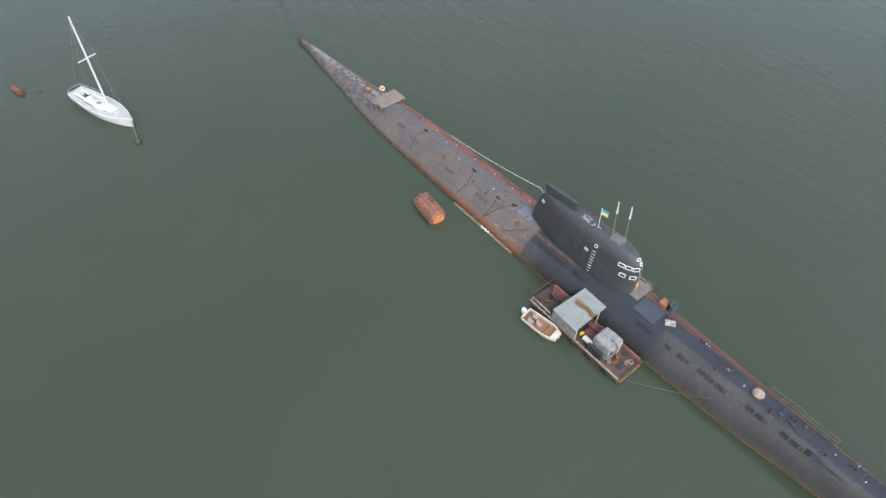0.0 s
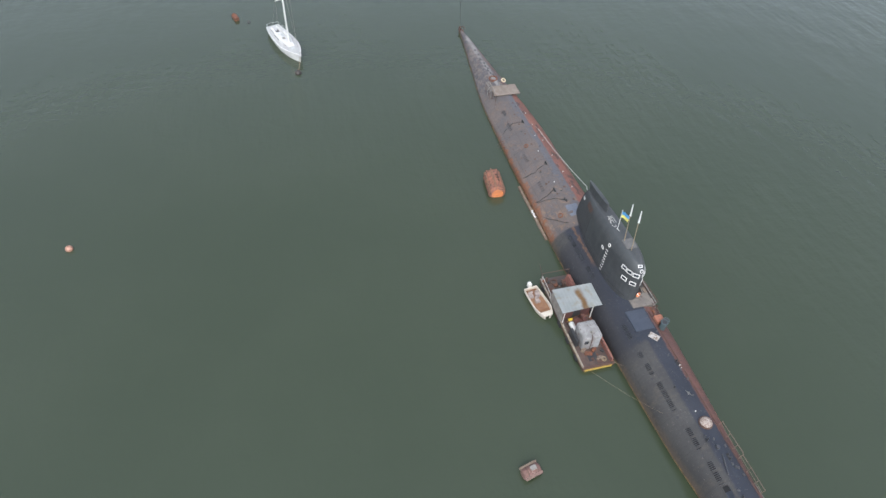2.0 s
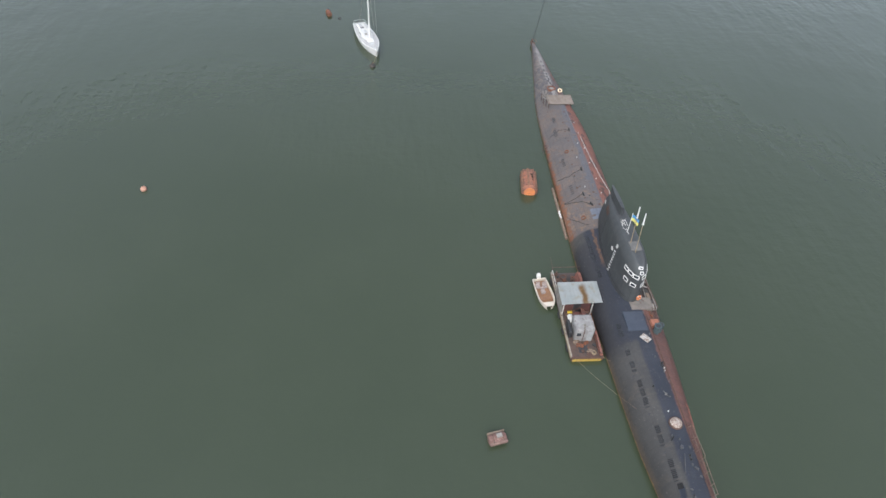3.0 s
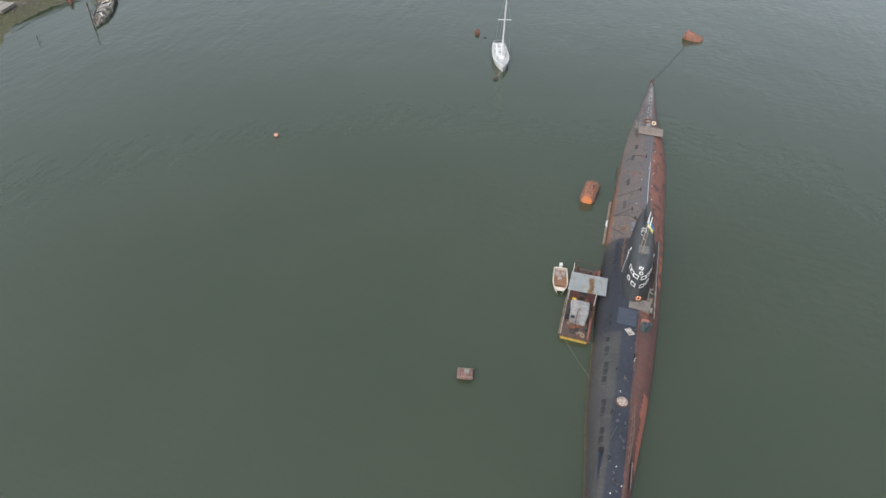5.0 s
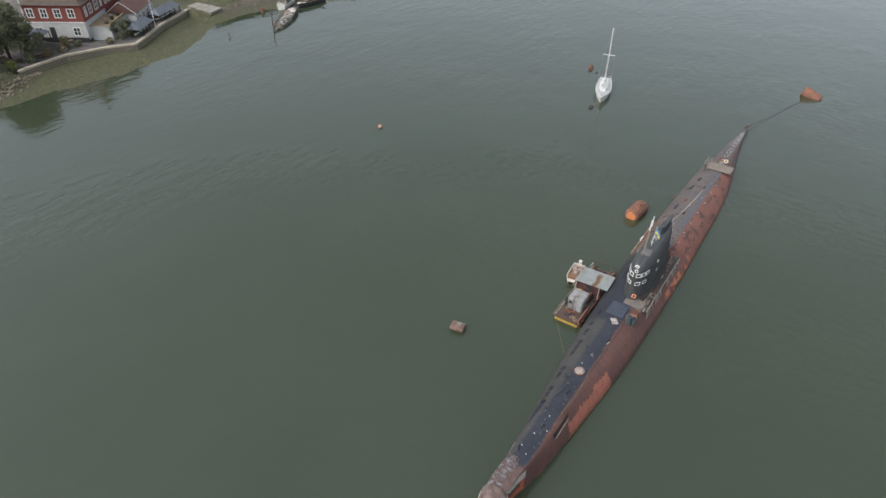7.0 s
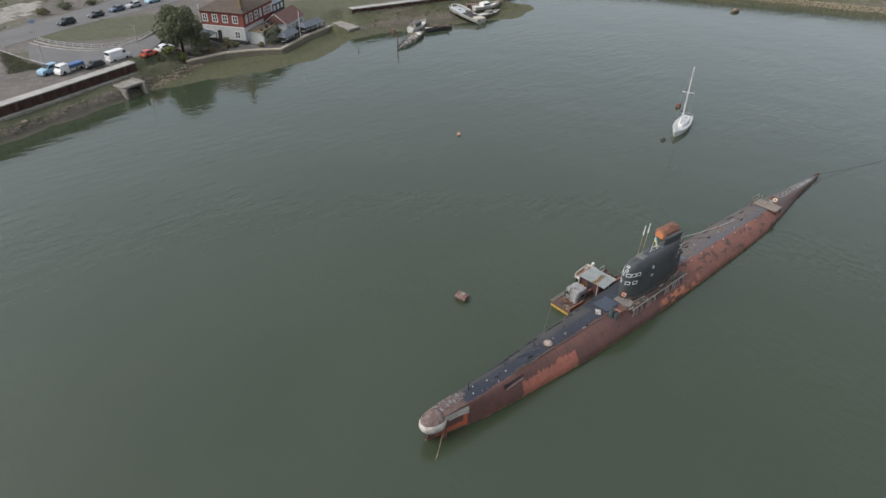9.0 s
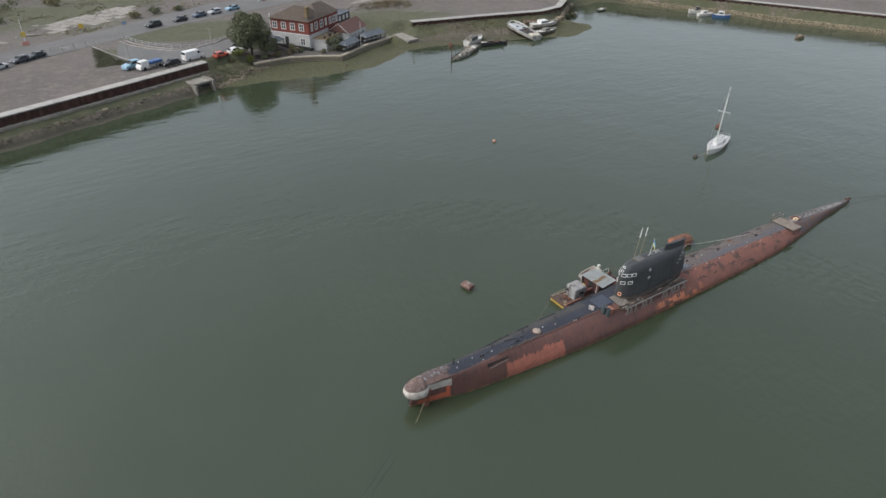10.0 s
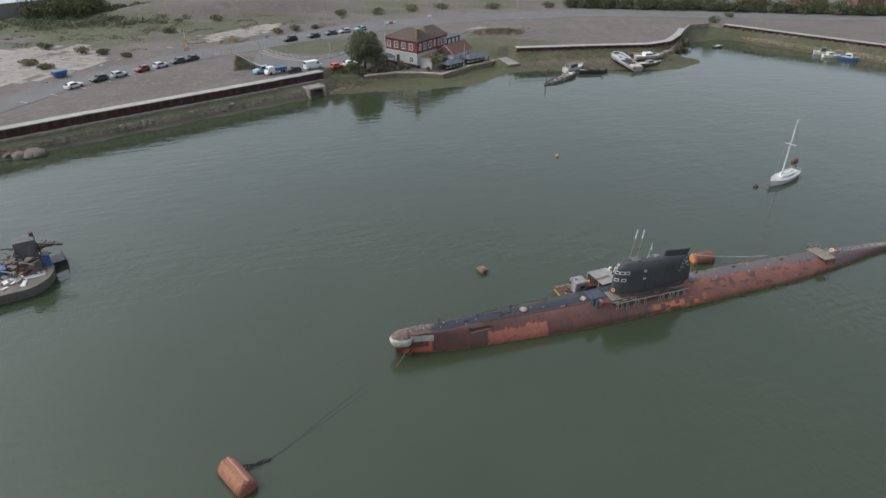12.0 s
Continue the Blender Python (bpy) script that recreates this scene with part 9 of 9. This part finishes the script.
part("cream_box", box(bmesh.new(), (0.2, -1.9, 0.8), (2.2, 1.9, 1.4), 0.1), paint("stained_cream", (0.48, 0.44, 0.36), (0.38, 0.34, 0.27), 0.7, 1.0, stain=(0.2, 0.17, 0.13), amount=0.5), w3, "cream box on the after deck")
part("round_hole", tube(bmesh.new(), (9.6, 0.0, 0.74), (9.6, 0.0, 0.90), 0.5, None, 14), BLACK, w3)
part("bulwark", pipe(bmesh.new(), [(7.6, 2.6, 1.3), (10.2, 2.45, 1.45), (11.8, 1.9, 1.6), (12.5, 0.8, 1.65), (12.5, -0.8, 1.65), (11.8, -1.9, 1.6), (10.2, -2.45, 1.45), (7.6, -2.6, 1.3)], 0.11), WHITE, w3, "white rounded bulwark")
old_boat(-74.6, -118.0, 178, 10.5, 3.0, 1.0, STAINED_WHITE, "stained white motor cruiser laid up on the mud", (0.3, 0.6, 0.8, WHITE), 3, 0, "cabin_cruiser", mud(-80, -118.6))
old_boat(-72.8, -113.8, 184, 9.5, 2.6, 0.8, DIRTY, "low white boat lying on the foreshore", (0.4, 0.65, 0.6, GREY), -2, 0, "boat", mud(-78, -114))
old_boat(-74.5, -121.5, 160, 9.0, 2.8, 1.0, WOOD, "weathered wooden hull high on the bank", None, 5, 3, "wreck", mud(-78, -120), WOOD)
old_boat(-102.0, -131.5, 165, 5.5, 2.0, 0.8, WHITE, "small white dinghy on the creek bank", None, 0, 0, "dinghy", mud(-104, -131), RUBBER)
old_boat(-118.3, -131.0, 190, 5.0, 1.9, 0.55, RUBBER, "dark dinghy afloat in the creek", (0.35, 0.6, 0.2, OFFWHITE), 0, 0, "dinghy", 0.0, GREY)
old_boat(-147.5, -113.0, 140, 6.8, 2.6, 1.1, OFFWHITE, "white fishing boat moored at the east bank", (0.3, 0.6, 1.2, DIRTY), 0, 0, "fishing_boat", 0.0)
old_boat(-146.0, -107.8, 160, 6.0, 2.3, 0.9, OFFWHITE, "white cabin boat moored at the east bank", (0.25, 0.6, 0.9, OFFWHITE), 0, 0, "cabin_boat", 0.0)
old_boat(-149.5, -104.2, 125, 6.0, 2.4, 1.1, BLUE, "blue and white cabin boat moored at the east bank", (0.3, 0.7, 1.1, WHITE), 0, 0, "cabin_boat", 0.0)
old_boat(-147.6, -70.4, 170, 3.7, 1.6, 0.6, WOOD, "small brown dinghy at a mooring", (0.3, 0.6, 0.35, ROPE_BROWN), 0, 0, "dinghy", 0.0, WOOD)
rm = thing("tide_marker", pose(-25.2, -109.6, 0), "thin dark stake standing in the shallows", "stake")
part("post", tube(bmesh.new(), (0, 0, -1), (0, 0, 1.0), 0.05), RUST_DARK, rm)
part("crosspiece", tube(bmesh.new(), (-0.6, 0.2, 0.25), (0.3, 0, 0.75), 0.035), RUST_DARK, rm)
rb = thing("stranded_buoy", pose(-42.6, -117.2, 0.25), "faded red buoy stranded on the mud", "buoy")
part("body", torus(tube(bmesh.new(), (0, 0, -0.3), (0.1, 0, 0.9), 0.45, 0.3, 14), (0, 0, 0.2), (0.1, 0, 1), 0.45, 0.12), paint("faded_red", (0.20, 0.09, 0.065), (0.15, 0.07, 0.05), 0.8, 2.0), rb)
# rail along the quay by the car park
qr = thing("quay_rail", pose(0, 0, 0), "thin grey steel railing along the river wall", "railing")
RAIL = [(48.5, -111.5), (29.2, -118.9)]
bm = tube(bmesh.new(), (0, 0, 0), (0, 0, 1.0), 0.035, None, 6)
post = part("post", bm, GREY, qr)
for k, (p, a) in enumerate(along([(*q, 0) for q in RAIL], 2.0)):
    if k:
        again(post, pose(p.x, p.y, 5.0))
    else:
        post.matrix_basis = pose(p.x, p.y, 5.0)
for zz in (5.5, 5.98):
    part("rail", pipe(bmesh.new(), [(*q, zz) for q in RAIL], 0.028), GREY, qr)
# weeds and shrubs on the bank between the river wall and the garden
rnd = random.Random(91)
bm = bmesh.new()
for k in range(260):
    px, py = rnd.uniform(15, 31), rnd.uniform(-124, -114.5)
    zz = ground_at(px, py)
    if zz < 0.7:
        continue
    leaf_mass(bm, (px, py, zz + 0.1), (0.7, 0.7, 0.16), 8, rnd, 0.14)
tagged(part("weeds", bm, FOLIAGE_DRY), "tangled olive weeds on the river bank", "weeds", "", "stuff")
bm = bmesh.new()
for k in range(420):
    u = rnd.random()
    u = math.sqrt(u)
    px, py = 49.2 + u * (7.5 * rnd.random() - 5.4), -146 + 19 * u
    leaf_mass(bm, (px, py, 4.69), (0.9, 0.9, 0.05), 10, rnd, 0.12)
tagged(part("weeds", bm, paint("dark_olive_weeds", (0.075, 0.078, 0.042), (0.095, 0.096, 0.054), 0.9, 0.6)), "dark olive weeds in the fenced corner", "weeds", "", "stuff")
bm = bmesh.new()
for k in range(700):
    px, py = rnd.uniform(-108, -37), rnd.uniform(-133, -117)
    zz = ground_at(px, py)
    if zz < 1.6 or zz > 4.3:
        continue
    leaf_mass(bm, (px, py, zz + 0.1), (0.9, 0.9, 0.3), 8, rnd, 0.18)
tagged(part("weeds", bm, FOLIAGE_DRY), "rough olive weeds on the bank below the river wall", "weeds", "", "stuff")
for k, (px, py, s, h) in enumerate(((1.5, -124.6, 0.9, 1.5), (-3.6, -121.2, 1.0, 1.3), (-9.3, -121.6, 1.2, 1.8), (8.5, -124.0, 1.2, 1.6), (12.2, -123.4, 1.2, 1.3), (-14.5, -124.6, 0.8, 1.6), (5.8, -124.3, 0.8, 1.2))):
    bush(px, py, s, h, FOLIAGE_DRY if k % 2 else FOLIAGE, "small leafy shrub in the pub garden", 140 + k, 420)
